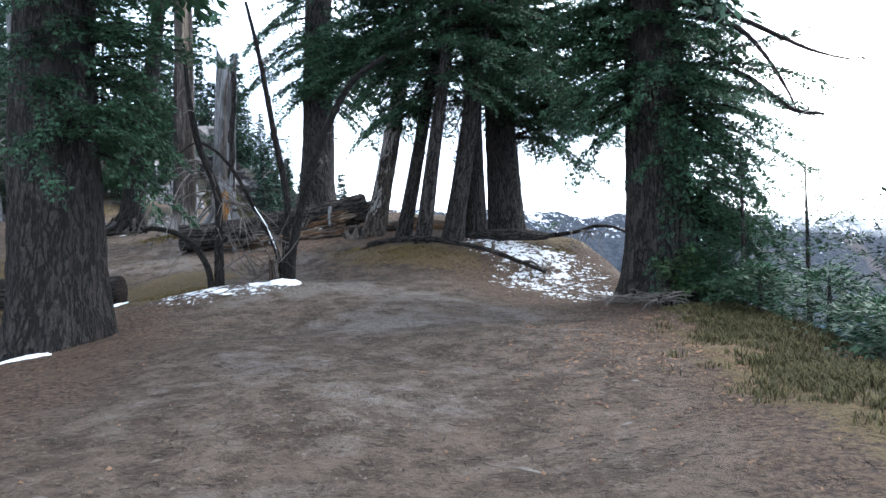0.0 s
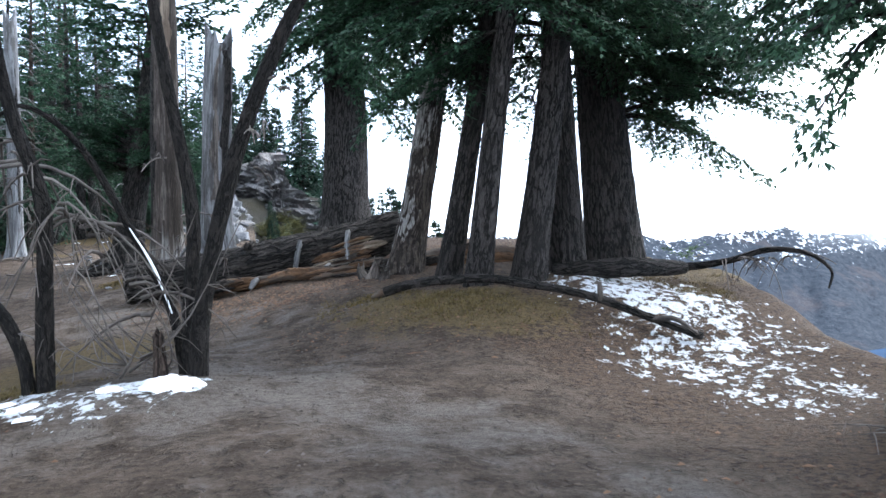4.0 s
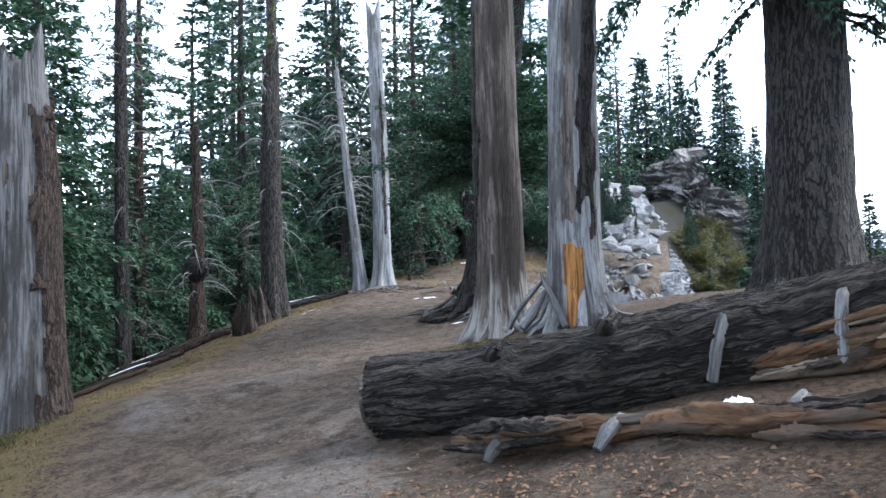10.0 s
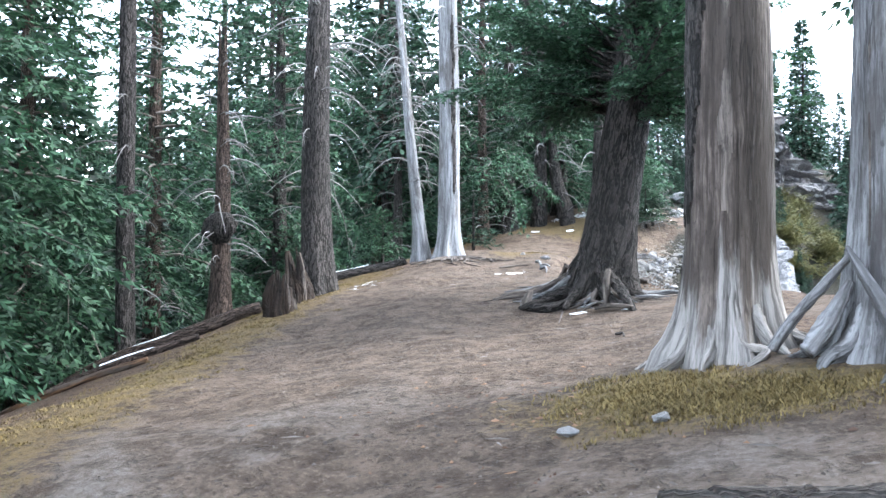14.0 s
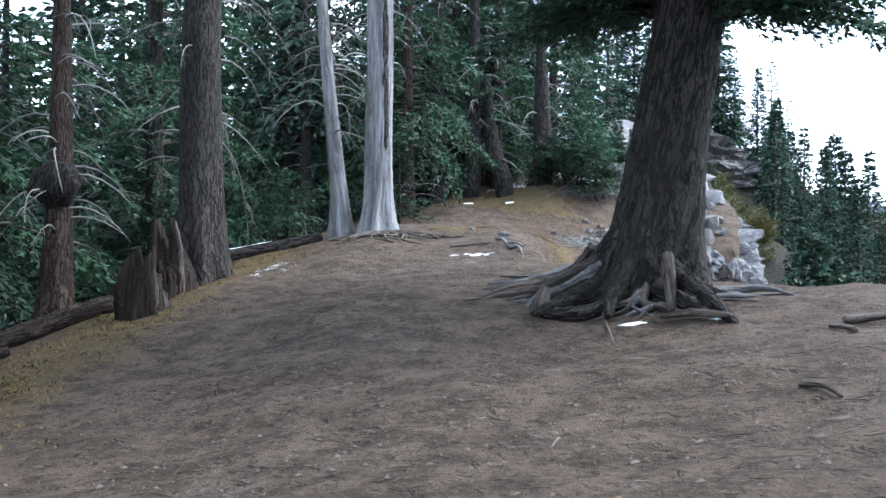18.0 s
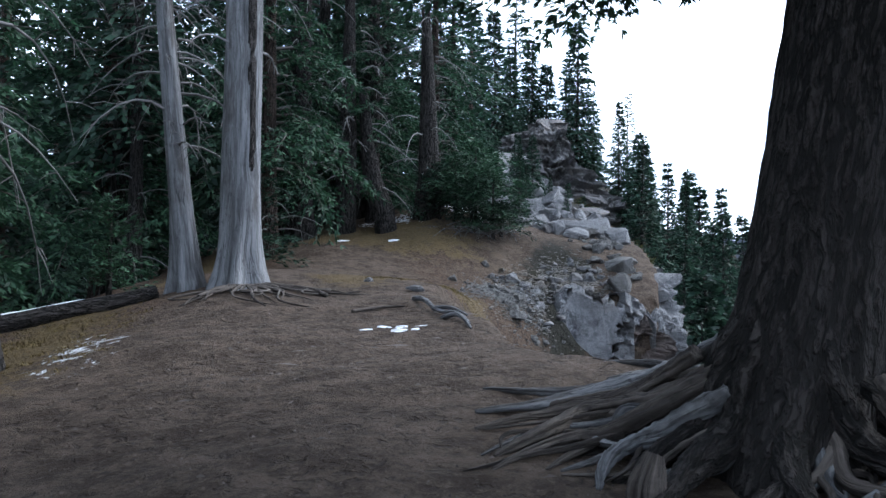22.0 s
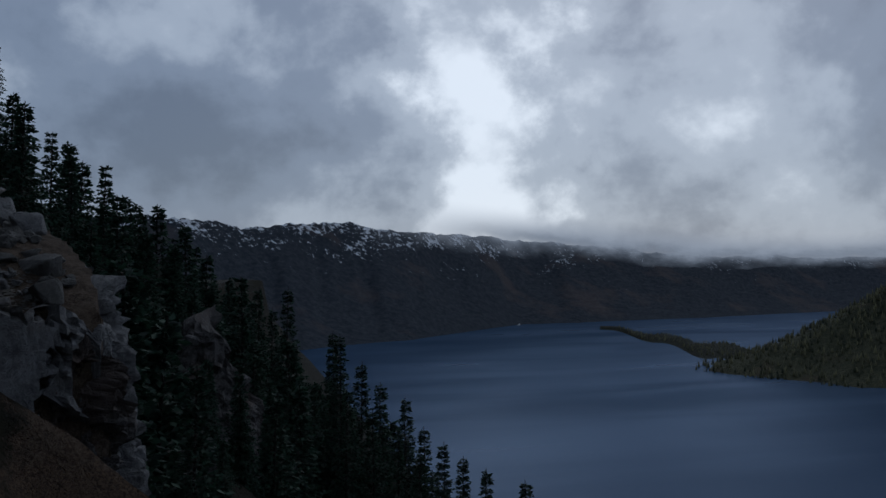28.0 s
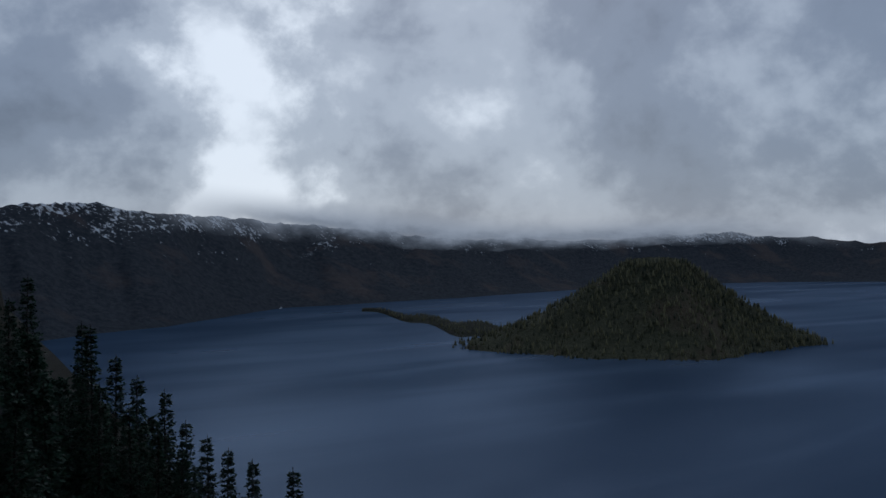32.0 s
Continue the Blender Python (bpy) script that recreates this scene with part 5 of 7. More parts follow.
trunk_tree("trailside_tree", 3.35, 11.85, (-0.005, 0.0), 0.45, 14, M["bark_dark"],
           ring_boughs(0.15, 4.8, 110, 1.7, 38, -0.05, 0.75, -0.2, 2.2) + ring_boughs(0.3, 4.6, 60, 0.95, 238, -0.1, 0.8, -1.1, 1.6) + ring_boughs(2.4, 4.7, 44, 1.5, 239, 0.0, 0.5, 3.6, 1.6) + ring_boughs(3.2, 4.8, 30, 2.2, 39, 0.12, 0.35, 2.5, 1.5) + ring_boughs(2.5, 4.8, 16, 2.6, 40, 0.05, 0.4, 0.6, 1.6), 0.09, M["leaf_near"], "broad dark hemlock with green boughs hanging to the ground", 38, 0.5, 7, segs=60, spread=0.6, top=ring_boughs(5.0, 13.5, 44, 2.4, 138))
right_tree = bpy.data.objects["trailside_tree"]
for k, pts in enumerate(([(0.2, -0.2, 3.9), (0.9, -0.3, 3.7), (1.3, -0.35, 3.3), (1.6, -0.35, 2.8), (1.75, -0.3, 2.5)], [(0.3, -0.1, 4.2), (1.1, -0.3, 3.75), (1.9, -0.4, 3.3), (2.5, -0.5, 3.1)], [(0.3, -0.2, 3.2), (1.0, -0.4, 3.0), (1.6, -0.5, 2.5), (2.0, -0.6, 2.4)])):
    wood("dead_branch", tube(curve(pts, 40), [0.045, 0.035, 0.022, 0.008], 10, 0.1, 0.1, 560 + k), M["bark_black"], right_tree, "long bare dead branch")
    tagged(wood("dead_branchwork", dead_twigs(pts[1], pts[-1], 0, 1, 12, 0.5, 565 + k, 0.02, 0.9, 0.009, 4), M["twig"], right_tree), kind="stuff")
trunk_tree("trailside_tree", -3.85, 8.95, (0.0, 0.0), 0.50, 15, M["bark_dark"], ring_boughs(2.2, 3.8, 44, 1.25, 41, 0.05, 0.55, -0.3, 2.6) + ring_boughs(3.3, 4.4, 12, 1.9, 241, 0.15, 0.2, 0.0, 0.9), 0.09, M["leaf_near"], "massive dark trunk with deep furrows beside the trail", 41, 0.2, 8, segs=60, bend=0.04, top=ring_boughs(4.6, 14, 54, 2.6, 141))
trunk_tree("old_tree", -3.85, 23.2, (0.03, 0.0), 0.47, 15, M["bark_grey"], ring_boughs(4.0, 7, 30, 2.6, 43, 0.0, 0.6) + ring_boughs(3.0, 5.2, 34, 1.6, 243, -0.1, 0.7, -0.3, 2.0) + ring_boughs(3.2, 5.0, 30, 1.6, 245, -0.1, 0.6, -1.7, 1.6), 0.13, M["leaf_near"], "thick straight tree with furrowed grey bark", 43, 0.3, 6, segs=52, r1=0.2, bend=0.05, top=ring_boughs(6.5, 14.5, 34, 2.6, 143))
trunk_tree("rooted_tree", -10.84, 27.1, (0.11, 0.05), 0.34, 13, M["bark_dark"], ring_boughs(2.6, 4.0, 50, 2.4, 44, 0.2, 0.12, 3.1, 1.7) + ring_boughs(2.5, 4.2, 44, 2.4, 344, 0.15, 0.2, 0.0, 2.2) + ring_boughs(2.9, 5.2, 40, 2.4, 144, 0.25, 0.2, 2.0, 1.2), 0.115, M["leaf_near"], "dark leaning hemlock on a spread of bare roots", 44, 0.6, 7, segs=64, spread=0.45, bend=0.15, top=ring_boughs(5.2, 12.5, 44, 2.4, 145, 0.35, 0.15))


def snag(name, x, y, lean, r0, height, mat, label, seed, r1=None, flare=0.6, jag=0.25, twigs=0, twig_len=0.9, az=None, spread=0.5, lobes=7, segs=48, z0=0.3, group="", peels=()):
    t = thing(name, on(x, y), label, "dead tree", group)
    top = (lean[0] * height, lean[1] * height, height)
    body_ = stem((0, 0, 0), top, r0, r1 or r0 * 0.7, flare, lobes, segs, 90, 0.016, seed, 0.05, 0.3, spread, jag)
    wood("trunk", body_, mat, t)
    for az0, az1, z0_, z1_, out, m_, lb, *rag_ in peels:
        wood("bark_groove_patch" if "bark" in lb else "scar", peel(body_, segs, az0, az1, z0_, z1_, out, seed, *rag_), M[m_], t, lb)
    if twigs:
        tagged(wood("dead_branchwork", dead_twigs((0, 0, 0), top, z0, 0.98, twigs, twig_len, seed, r0, 0.9, 0.013, 4, az), M["twig_silver"], t, "bare drooping grey branches"), kind="stuff")
    return t


b_snag = snag("dead_snag", -7.2, 22.2, (0.0, 0.0), 0.285, 9, M["brownwood"], "barkless brown dead trunk with a pale weathered foot", 51, flare=0.5, spread=0.30, segs=64, peels=((4.7, 6.0, 4.2, 8.5, 0.006, "tanwood", "tan bared wood high up"), (3.3, 4.4, 0.8, 4.5, 0.014, "bark_dark", "strip of dark bark"), (4.75, 5.25, 0.9, 7.0, 0.005, "rootwood", "dark stained strip of bark"), (5.5, 5.8, 0.4, 5.0, 0.005, "rootwood", "dark stained strip of bark")))
g_snag = snag("dead_snag", -6.06, 22.0, (0.027, 0.01), 0.31, 4.35, M["greywood"], "broken grey dead trunk with an orange scar", 52, r1=0.27, flare=0.36, spread=0.32, segs=64, peels=((4.66, 5.56, -0.15, 0.98, 0.012, "orange", "orange bared heartwood", 0.06), (5.3, 6.3, 1.0, 4.3, 0.012, "bark_dark", "strip of dark bark"), (4.72, 5.38, 1.05, 4.4, 0.008, "rootwood", "strip of dark bark"), (4.1, 4.35, 0.3, 4.3, 0.006, "rootwood", "strip of dark bark")))
# its dark and black front strips colour in the shade of open cracks
snag("split_snag", -11.63, 18.6, (-0.02, 0.0), 0.47, 4.25, M["splitwood"], "split grey dead trunk with red-brown bark on one side", 53, r1=0.30, flare=0.22, jag=0.35, spread=0.3, segs=64, peels=((6.0, 8.3, -0.2, 4.0, 0.05, "bark_red", "red-brown bark still on one side"), (3.5, 4.85, -0.2, 3.7, 0.04, "bark_moss", "mossy bark on the far side"), (5.22, 5.5, 0.1, 4.2, 0.012, "rootwood", "strip of dark bark"), (5.62, 5.8, 0.0, 4.0, 0.012, "bark_dark", "strip of dark bark"), (5.9, 6.15, -0.1, 2.2, 0.01, "rootwood", "strip of dark bark"), (5.5, 5.63, 0.2, 4.2, 0.016, "bark_black", "black crack lined with bark"), (5.02, 5.14, 0.6, 4.0, 0.012, "bark_black", "black crack lined with bark")))
snag("silver_snag", -17.28, 31.9, (-0.015, 0.0), 0.24, 8, M["silver"], "smooth silver-grey dead trunk with a flared foot", 54, r1=0.2, flare=0.55, spread=0.4, twigs=26, twig_len=1.0, z0=0.35, group="silver dead snags", peels=((5.5, 6.2, 1.2, 6.5, 0.014, "bark_grey", "strip of grey bark"), (4.2, 4.6, 2.5, 7.0, 0.010, "greywood", "strip of grey bark")))
snag("silver_snag", -17.9, 31.7, (-0.14, 0.02), 0.15, 6.5, M["silver"], "thin leaning silver dead trunk with many twigs", 55, r1=0.07, flare=0.5, twigs=50, twig_len=1.1, z0=0.25, group="silver dead snags")
snag("bark_snag", -17.03, 27.6, (0.0, 0.0), 0.30, 6.2, M["bark_grey"], "furrowed dead trunk hung with bare twigs", 56, r1=0.2, flare=0.4, jag=0.4, twigs=20, twig_len=1.1, z0=0.25)
snag("bark_snag", -17.6, 28.1, (0.0, 0.02), 0.17, 11, M["bark_moss"], "tall thin trunk with moss on its bark", 57, r1=0.1, flare=0.3, twigs=40, twig_len=1.2, z0=0.15)
snag("burl_snag", -18.07, 26.16, (0.0, 0.0), 0.19, 5.2, M["bark_red"], "broken reddish trunk with a burl and dead twigs", 58, r1=0.08, flare=0.35, jag=0.5, twigs=36, twig_len=0.9, z0=0.2)
snag("thin_tree", -18.92, 24.8, (0.0, 0.0), 0.17, 12, M["bark_grey"], "straight thin grey trunk at the edge of the woods", 59, r1=0.12, flare=0.2, twigs=30, twig_len=1.0, z0=0.1)

# ---- logs and fallen wood ----
log = thing("fallen_log", on(-5.95, 18.42), "huge fallen log with black furrowed bark beside the trail", "log")
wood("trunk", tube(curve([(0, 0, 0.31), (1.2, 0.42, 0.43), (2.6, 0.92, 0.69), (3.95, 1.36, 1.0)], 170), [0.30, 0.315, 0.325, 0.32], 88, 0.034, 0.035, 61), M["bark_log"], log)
wood("cut_end", tube(np.array([(-0.034, -0.012, 0.307), (-0.012, -0.004, 0.308), (0.02, 0.007, 0.312)]), [0.28, 0.295, 0.28], 40, 0.03, 0.03, 62), M["rootwood"], log, "weathered grey sawn end")
for k, (u, v_, dz, ln, r, mat) in enumerate(((2.5, 0.60, 0.82, 0.38, 0.045, "greywood"), (3.2, 0.80, 0.95, 0.40, 0.036, "silver"), (1.0, 0.16, 0.62, 0.03, 0.06, "bark_log"), (1.75, 0.42, 0.80, 0.03, 0.06, "bark_log"), (2.75, 0.95, 1.0, 0.06, 0.05, "bark_log"))):
    a = np.array((u, v_, dz))
    tip = a + (np.array((-0.07 if k == 0 else 0.0, -0.05, -ln)) if k < 2 else np.array((0.02, -0.05, ln)))
    wood("branch_stub", tube(curve([a + (0, 0.14, 0.08), a, (a + tip) / 2 + (0, -0.03, 0), tip], 34), [r * 0.8, r, r * 0.95, r * 0.8], 18, 0.12, 0.2, 63 + k), M[mat], log, "broken pale branch stub" if k < 2 else "")
rng_ = np.random.default_rng(71)
for k in range(16):
    q = np.array((3.85, 1.32, 0.98)) + np.array((0, rng_.normal(0, 0.12), rng_.normal(0, 0.14)))
    e = q + np.array((rng_.uniform(0.15, 0.5), rng_.normal(-0.06, 0.06), rng_.normal(0.0, 0.08)))
    wood("splinter", tube(curve([q - (0.35, 0.04, 0.08), q, e], 12), [0.05, rng_.uniform(0.03, 0.06), 0.008], 18, 0.12, 0.25, 400 + k), M[("rotten", "greywood", "rotten", "bark_log")[k % 4]], log, "splintered reddish heartwood")

for k in range(14):
    u = rng_.uniform(2.55, 3.3)
    c_ = np.array((u, 0.33 * u + 0.06, 0.25 * u + 0.02)) + np.array((0.09, -0.27, -0.02)) + np.array((0, rng_.normal(0, 0.02), rng_.uniform(-0.20, 0.04)))
    ln = rng_.uniform(0.4, 0.85)
    d_ = np.array((0.92, 0.30, 0.21 + rng_.normal(0, 0.04)))
    wood("splinter", tube(curve([c_, c_ + d_ * ln * 0.4 + (0, -0.03, 0), c_ + d_ * ln * 0.75 + (0, -0.03, 0), c_ + d_ * ln], 30), [0.01, 0.04, 0.045, 0.012], 16, 0.2, 0.35, 440 + k), M[("rotten", "rotten", "tanwood", "rootwood")[k % 4]], log, "torn reddish heartwood")

rotten = thing("rotten_log", on(-4.8, 18.15), "long decayed log of crumbling reddish wood", "log")
rng_ = np.random.default_rng(75)
for k in range(26):
    u = rng_.uniform(-0.2, 2.6)
    ln = rng_.uniform(0.5, 1.5)
    off_ = rng_.normal(0, 0.10) - 0.08
    lift = 0.05 + 0.10 * max(0, u) + rng_.uniform(0, 0.12)
    r_ = rng_.uniform(0.025, 0.07)
    pts = [(u, off_, lift), (u + ln * 0.35, off_ + rng_.normal(0, 0.03), lift + 0.035 * ln + rng_.normal(0, 0.02)), (u + ln * 0.7, off_ + rng_.normal(0, 0.03), lift + 0.08 * ln), (u + ln, off_ + rng_.normal(0, 0.05), lift + 0.12 * ln)]
    wood("rotten_slab", tube(curve(pts, 60), [r_ * 0.5, r_, r_ * 0.9, r_ * 0.3], 22, 0.20, 0.34, 375 + k), M[("rotten", "bark_log", "rotten")[k % 3]], rotten)
wood("rotten_core", tube(curve([(-0.3, 0.1, 0.03), (0.7, 0.05, 0.11), (1.7, 0.0, 0.20), (2.7, 0.0, 0.34), (3.2, -0.05, 0.42)], 90), [0.05, 0.11, 0.13, 0.12], 36, 0.12, 0.2, 74), M["rotten"], rotten)
for k, (x, y) in enumerate(((-4.55, 18.0), (-3.75, 17.95), (-2.75, 18.1))):
    p = np.array(on(x, y)) - np.array(on(-4.8, 18.15))
    wood("knot_stub", tube(curve([p + (0, 0.12, 0.16), p + (-0.02, -0.02, 0.10), p + (-0.05, -0.12, 0.0)], 24), [0.03, 0.04, 0.022], 18, 0.14, 0.2, 80 + k), M["greywood"], rotten)
back = thing("rotten_log", on(0.0, 17.9), "short rotten log lying behind the trunks", "log")
wood("rotten_slab", tube(curve([(-1.5, 0.5, 0.10), (-0.5, 0.3, 0.08), (0.4, 0.25, 0.05)], 60), [0.10, 0.15, 0.08], 30, 0.16, 0.22, 84), M["rotten"], back)
low_log = thing("rotten_log", on(0.75, 16.6), "dark log half sunk in snow behind the trunks", "log")
wood("rotten_slab", tube(curve([(-0.3, 0.1, 0.06), (0.6, 0.2, 0.08), (1.3, 0.7, 0.06)], 24), [0.10, 0.11, 0.07], 16, 0.05, 0.1, 85), M["bark_dark"], low_log)

# splintered stakes at the pale tree's foot
for k, (x, y, h, r, lx) in enumerate(((-1.82, 16.98, 0.20, 0.06, 0.06), (-1.96, 17.12, 0.13, 0.055, -0.05), (-1.66, 16.86, 0.09, 0.05, 0.03))):
    s_ = thing("stake_stump", on(x, y), "grey splintered stump of a broken stem", "stump", "splintered stumps")
    wood("stub", stem((0, 0, 0), (lx, -0.02, h), r, r * 0.6, 0.6, 5, 26, 30, 0.12, 86 + k, 0.02, 0.1, 0.1, 0.07), M["rootwood"], s_)

# the long limb lying over the snowy slope
limb_ = thing("fallen_branch", on(-1.35, 15.5), "long bare fallen limb on grass and snow", "branch")
o = on(-1.35, 15.5)
wood("limb", creep([(-1.35, 15.5, 0.05), (-0.9, 15.5, 0.10), (-0.2, 15.42, 0.13), (0.4, 15.3, 0.13), (0.97, 15.1, 0.12), (1.4, 14.85, 0.10), (1.85, 14.55, 0.07)], 0.048, 0.03, 0, 20, 90, 0.10, 91, o), M["bark_dark"], limb_)
wood("side_branch", creep([(0.96, 15.08, 0.12), (0.95, 15.0, 0.32)], 0.03, 0.018, 0, 8, 6, 0.03, 92, o), M["rootwood"], limb_)
wood("side_branch", creep([(1.45, 14.8, 0.10), (1.62, 14.6, 0.2), (1.8, 14.45, 0.12)], 0.03, 0.015, 0, 8, 8, 0.03, 93, o), M["rootwood"], limb_)
wood("pale_end", creep([(-1.36, 15.5, 0.05), (-1.5, 15.52, 0.02)], 0.05, 0.02, 0, 10, 5, 0.04, 94, o), M["rotten"], limb_)
arm = thing("fallen_branch", on(1.35, 17.9), "dead branch reaching out over the crater rim", "branch")
o = np.array(on(1.35, 17.9))
wood("limb", tube(curve([(0.5, -0.05, 0.03), (0.9, -0.2, 0.05), (1.3, -0.35, 0.10), (1.7, -0.5, 0.20), (2.1, -0.7, 0.14), (2.35, -0.8, -0.08), (2.3, -0.85, -0.3)], 60), [0.045, 0.035, 0.009], 18, 0.09, 0.06, 95), M["bark_dark"], arm)
tagged(wood("dead_branchwork", dead_twigs((1.0, -0.25, 0.1), (2.0, -0.65, 0.1), 0, 1, 16, 0.5, 96, 0.02, 1.2, 0.012, 3), M["twig"], arm), kind="stuff")
leaves, limbs = foliage([((0.75, -0.15, 0.15), 1.2, 0.35, 0.5, 0.1), ((0.8, -0.15, 0.15), 2.6, 0.3, 0.6, 0.1), ((0.7, -0.1, 0.15), 0.2, 0.3, 0.7, 0.1)], 0.06, 97)
part("green_sprig", leaves, M["leaf_bright"], arm, "small green fir sprig", False)

# ---- saplings on the snowy spot ----
sap = thing("twin_sapling", on(-2.06, 12.2), "dark forked dead sapling standing in a patch of snow", "dead tree")
wood("stem", tube(curve([(0.06, 0, -0.1), (0.08, 0.02, 0.4), (0.28, 0.05, 1.3), (0.55, 0.1, 2.1), (0.98, 0.15, 2.9), (1.5, 0.2, 3.3)], 60), [0.075, 0.062, 0.055, 0.03], 20, 0.05, 0.06, 101), M["bark_black"], sap)
wood("stem", tube(curve([(-0.02, 0.05, -0.1), (-0.03, 0.08, 0.5), (0.0, 0.1, 1.2), (-0.18, 0.1, 2.2), (-0.38, 0.15, 3.3), (-0.6, 0.2, 4.2)], 60), [0.06, 0.05, 0.042, 0.02], 18, 0.05, 0.06, 102), M["bark_black"], sap)
wood("stem", tube(curve([(-0.08, 0.1, -0.1), (-0.2, 0.12, 0.5), (-0.5, 0.1, 1.1), (-0.85, 0.0, 1.75), (-1.25, -0.1, 2.05), (-1.6, -0.1, 1.85)], 50), [0.036, 0.03, 0.02, 0.008], 18, 0.06, 0.08, 103), M["bark_black"], sap, "arching dark stem")
wood("stump", stem((-0.2, -0.05, -0.05), (-0.22, -0.05, 0.30), 0.05, 0.04, 0.3, 4, 14, 14, 0.05, 104, 0.01, 0.1, 0.1, 0.04), M["bark_red"], sap, "rotten little stump")
tagged(wood("dead_branchwork", joined([dead_twigs((0.1, 0, 0.3), (0.9, 0.15, 2.8), 0.2, 1, 6, 0.28, 105, 0.03, 0.8, 0.014, 4), dead_twigs((-0.02, 0.1, 0.4), (-0.4, 0.15, 3.3), 0.2, 1, 6, 0.28, 106, 0.03, 0.8, 0.013, 4), dead_twigs((-0.2, 0.1, 0.3), (-1.5, -0.1, 1.9), 0.0, 1, 30, 0.9, 107, 0.02, 1.3, 0.014, 5)]), M["twig"], sap), kind="stuff")
for k, pts in enumerate((((-0.16, 0.06, 0.45), (-0.3, 0.06, 0.8), (-0.48, 0.05, 1.1)),)):
    wood("snow_strip", tube(curve(pts, 16), [0.005, 0.011, 0.004], 8, 0.1, 0.1, 108 + k), M["snow"], sap, "snow lying along the stem")
sap2 = thing("bent_sapling", on(-2.93, 11.78), "thin dark dead sapling with a crooked stem", "dead tree")
wood("stem", tube(curve([(0, 0, -0.1), (0.0, 0, 0.6), (-0.02, 0.02, 1.3), (-0.28, 0.05, 2.0), (-0.42, 0.05, 2.7), (-0.5, 0.1, 3.5)], 50), [0.06, 0.05, 0.045, 0.022], 16, 0.05, 0.08, 111), M["bark_black"], sap2)
tagged(wood("dead_branchwork", dead_twigs((0, 0, 0.4), (-0.45, 0.05, 3.2), 0.05, 1, 8, 0.3, 112, 0.03, 0.9, 0.010, 3), M["twig"], sap2), kind="stuff")
sap3 = thing("arched_branch", on(-3.05, 11.75), "dark broken branch arching out of the ground", "branch")
wood("stem", tube(curve([(0.02, 0, -0.05), (-0.03, 0, 0.25), (-0.2, 0.02, 0.55), (-0.5, 0.04, 0.78), (-0.85, 0.05, 0.86), (-1.0, 0.05, 0.82)], 40), [0.05, 0.045, 0.03], 14, 0.06, 0.08, 113), M["bark_black"], sap3)
tagged(wood("dead_branchwork", dead_twigs((-0.1, 0, 0.4), (-0.9, 0.05, 0.8), 0, 1, 9, 0.35, 114, 0.02, 1.4, 0.012, 3), M["twig"], sap3), kind="stuff")
sap4 = thing("dead_shrub", on(-2.6, 12.15), "tangle of dry grey twigs behind the saplings", "shrub")
tagged(wood("twig_mass", dead_twigs((0, 0, 0), (0.1, 0.1, 0.15), 0, 1, 16, 0.9, 115, 0.05, -1.0, 0.008, 4), M["twig"], sap4), kind="stuff")
tagged(wood("low_twig_mass", dead_twigs((0.2, 0.3, 0.0), (0.4, 0.2, 0.3), 0, 1, 10, 0.7, 116, 0.03, -0.7, 0.008, 3), M["twig"], sap4), kind="stuff")

hill_brush = thing("brushwood", on(-17.5, 41.3), "tangle of snow-dusted dead twigs under a bush", "brushwood")
for k in range(5):
    tagged(wood("twig_mass", dead_twigs((0.35 * k - 0.7, 0.1 * k, 0.05), (0.35 * k - 0.6, 0.1 * k, 0.25), 0, 1, 14, 0.7, 580 + k, 0.05, 0.5, 0.012, 4), M["twig" if k % 2 else "twig_silver"], hill_brush), kind="stuff")
heap_ = thing("brushwood", on(2.75, 10.9), "heap of dry brown twigs at a hemlock's foot", "brushwood")
for k, (x, y) in enumerate(((0.0, 0.0), (0.35, 0.25), (-0.25, 0.2), (0.2, -0.35))):
    tagged(wood("twig_mass", dead_twigs((x, y, 0.02), (x + 0.1, y, 0.12), 0, 1, 16, 0.55, 118 + k, 0.05, 0.35, 0.009, 4), M["twig"], heap_), kind="stuff")
# ---- cut log by the big trunk ----
cut = thing("sawn_log", on(-5.36, 13.2), "sawn log with dark bark and a rust-red end", "log")
wood("trunk", tube(np.linspace((-1.9, -0.1, 0.24), (0.33, 0.05, 0.25), 40), [0.25, 0.25], 44, 0.025, 0.03, 121), M["bark_log"], cut)
wood("cut_end", tube(np.linspace((0.32, 0.05, 0.25), (0.36, 0.05, 0.25), 3), [0.23, 0.235, 0.22], 40, 0.012, 0.02, 122), M["bark_red"], cut, "rust-red sawn end")

# ---- scar and splinters of the grey dead trunk ----
for k, (pts, r, m_) in enumerate(((((0.10, -0.50, 0.0), (-0.02, -0.46, 0.22), (-0.16, -0.42, 0.46), (-0.24, -0.40, 0.60)), (0.028, 0.034, 0.026, 0.008), "silver"), (((-0.66, -0.42, 0.0), (-0.52, -0.42, 0.2), (-0.38, -0.36, 0.38), (-0.26, -0.25, 0.55)), (0.028, 0.03, 0.028, 0.02), "greywood"),
                                 (((-0.42, -0.55, 0.0), (-0.34, -0.42, 0.15), (-0.25, -0.28, 0.4)), (0.04, 0.045, 0.02), "silver"), (((0.32, -0.52, -0.02), (0.26, -0.40, 0.12), (0.2, -0.26, 0.4)), (0.04, 0.045, 0.02), "greywood"))):
    wood("root", tube(curve(pts, 30), r, 18, 0.12, 0.25, 140 + k), M[m_], g_snag, "pale splintered root")

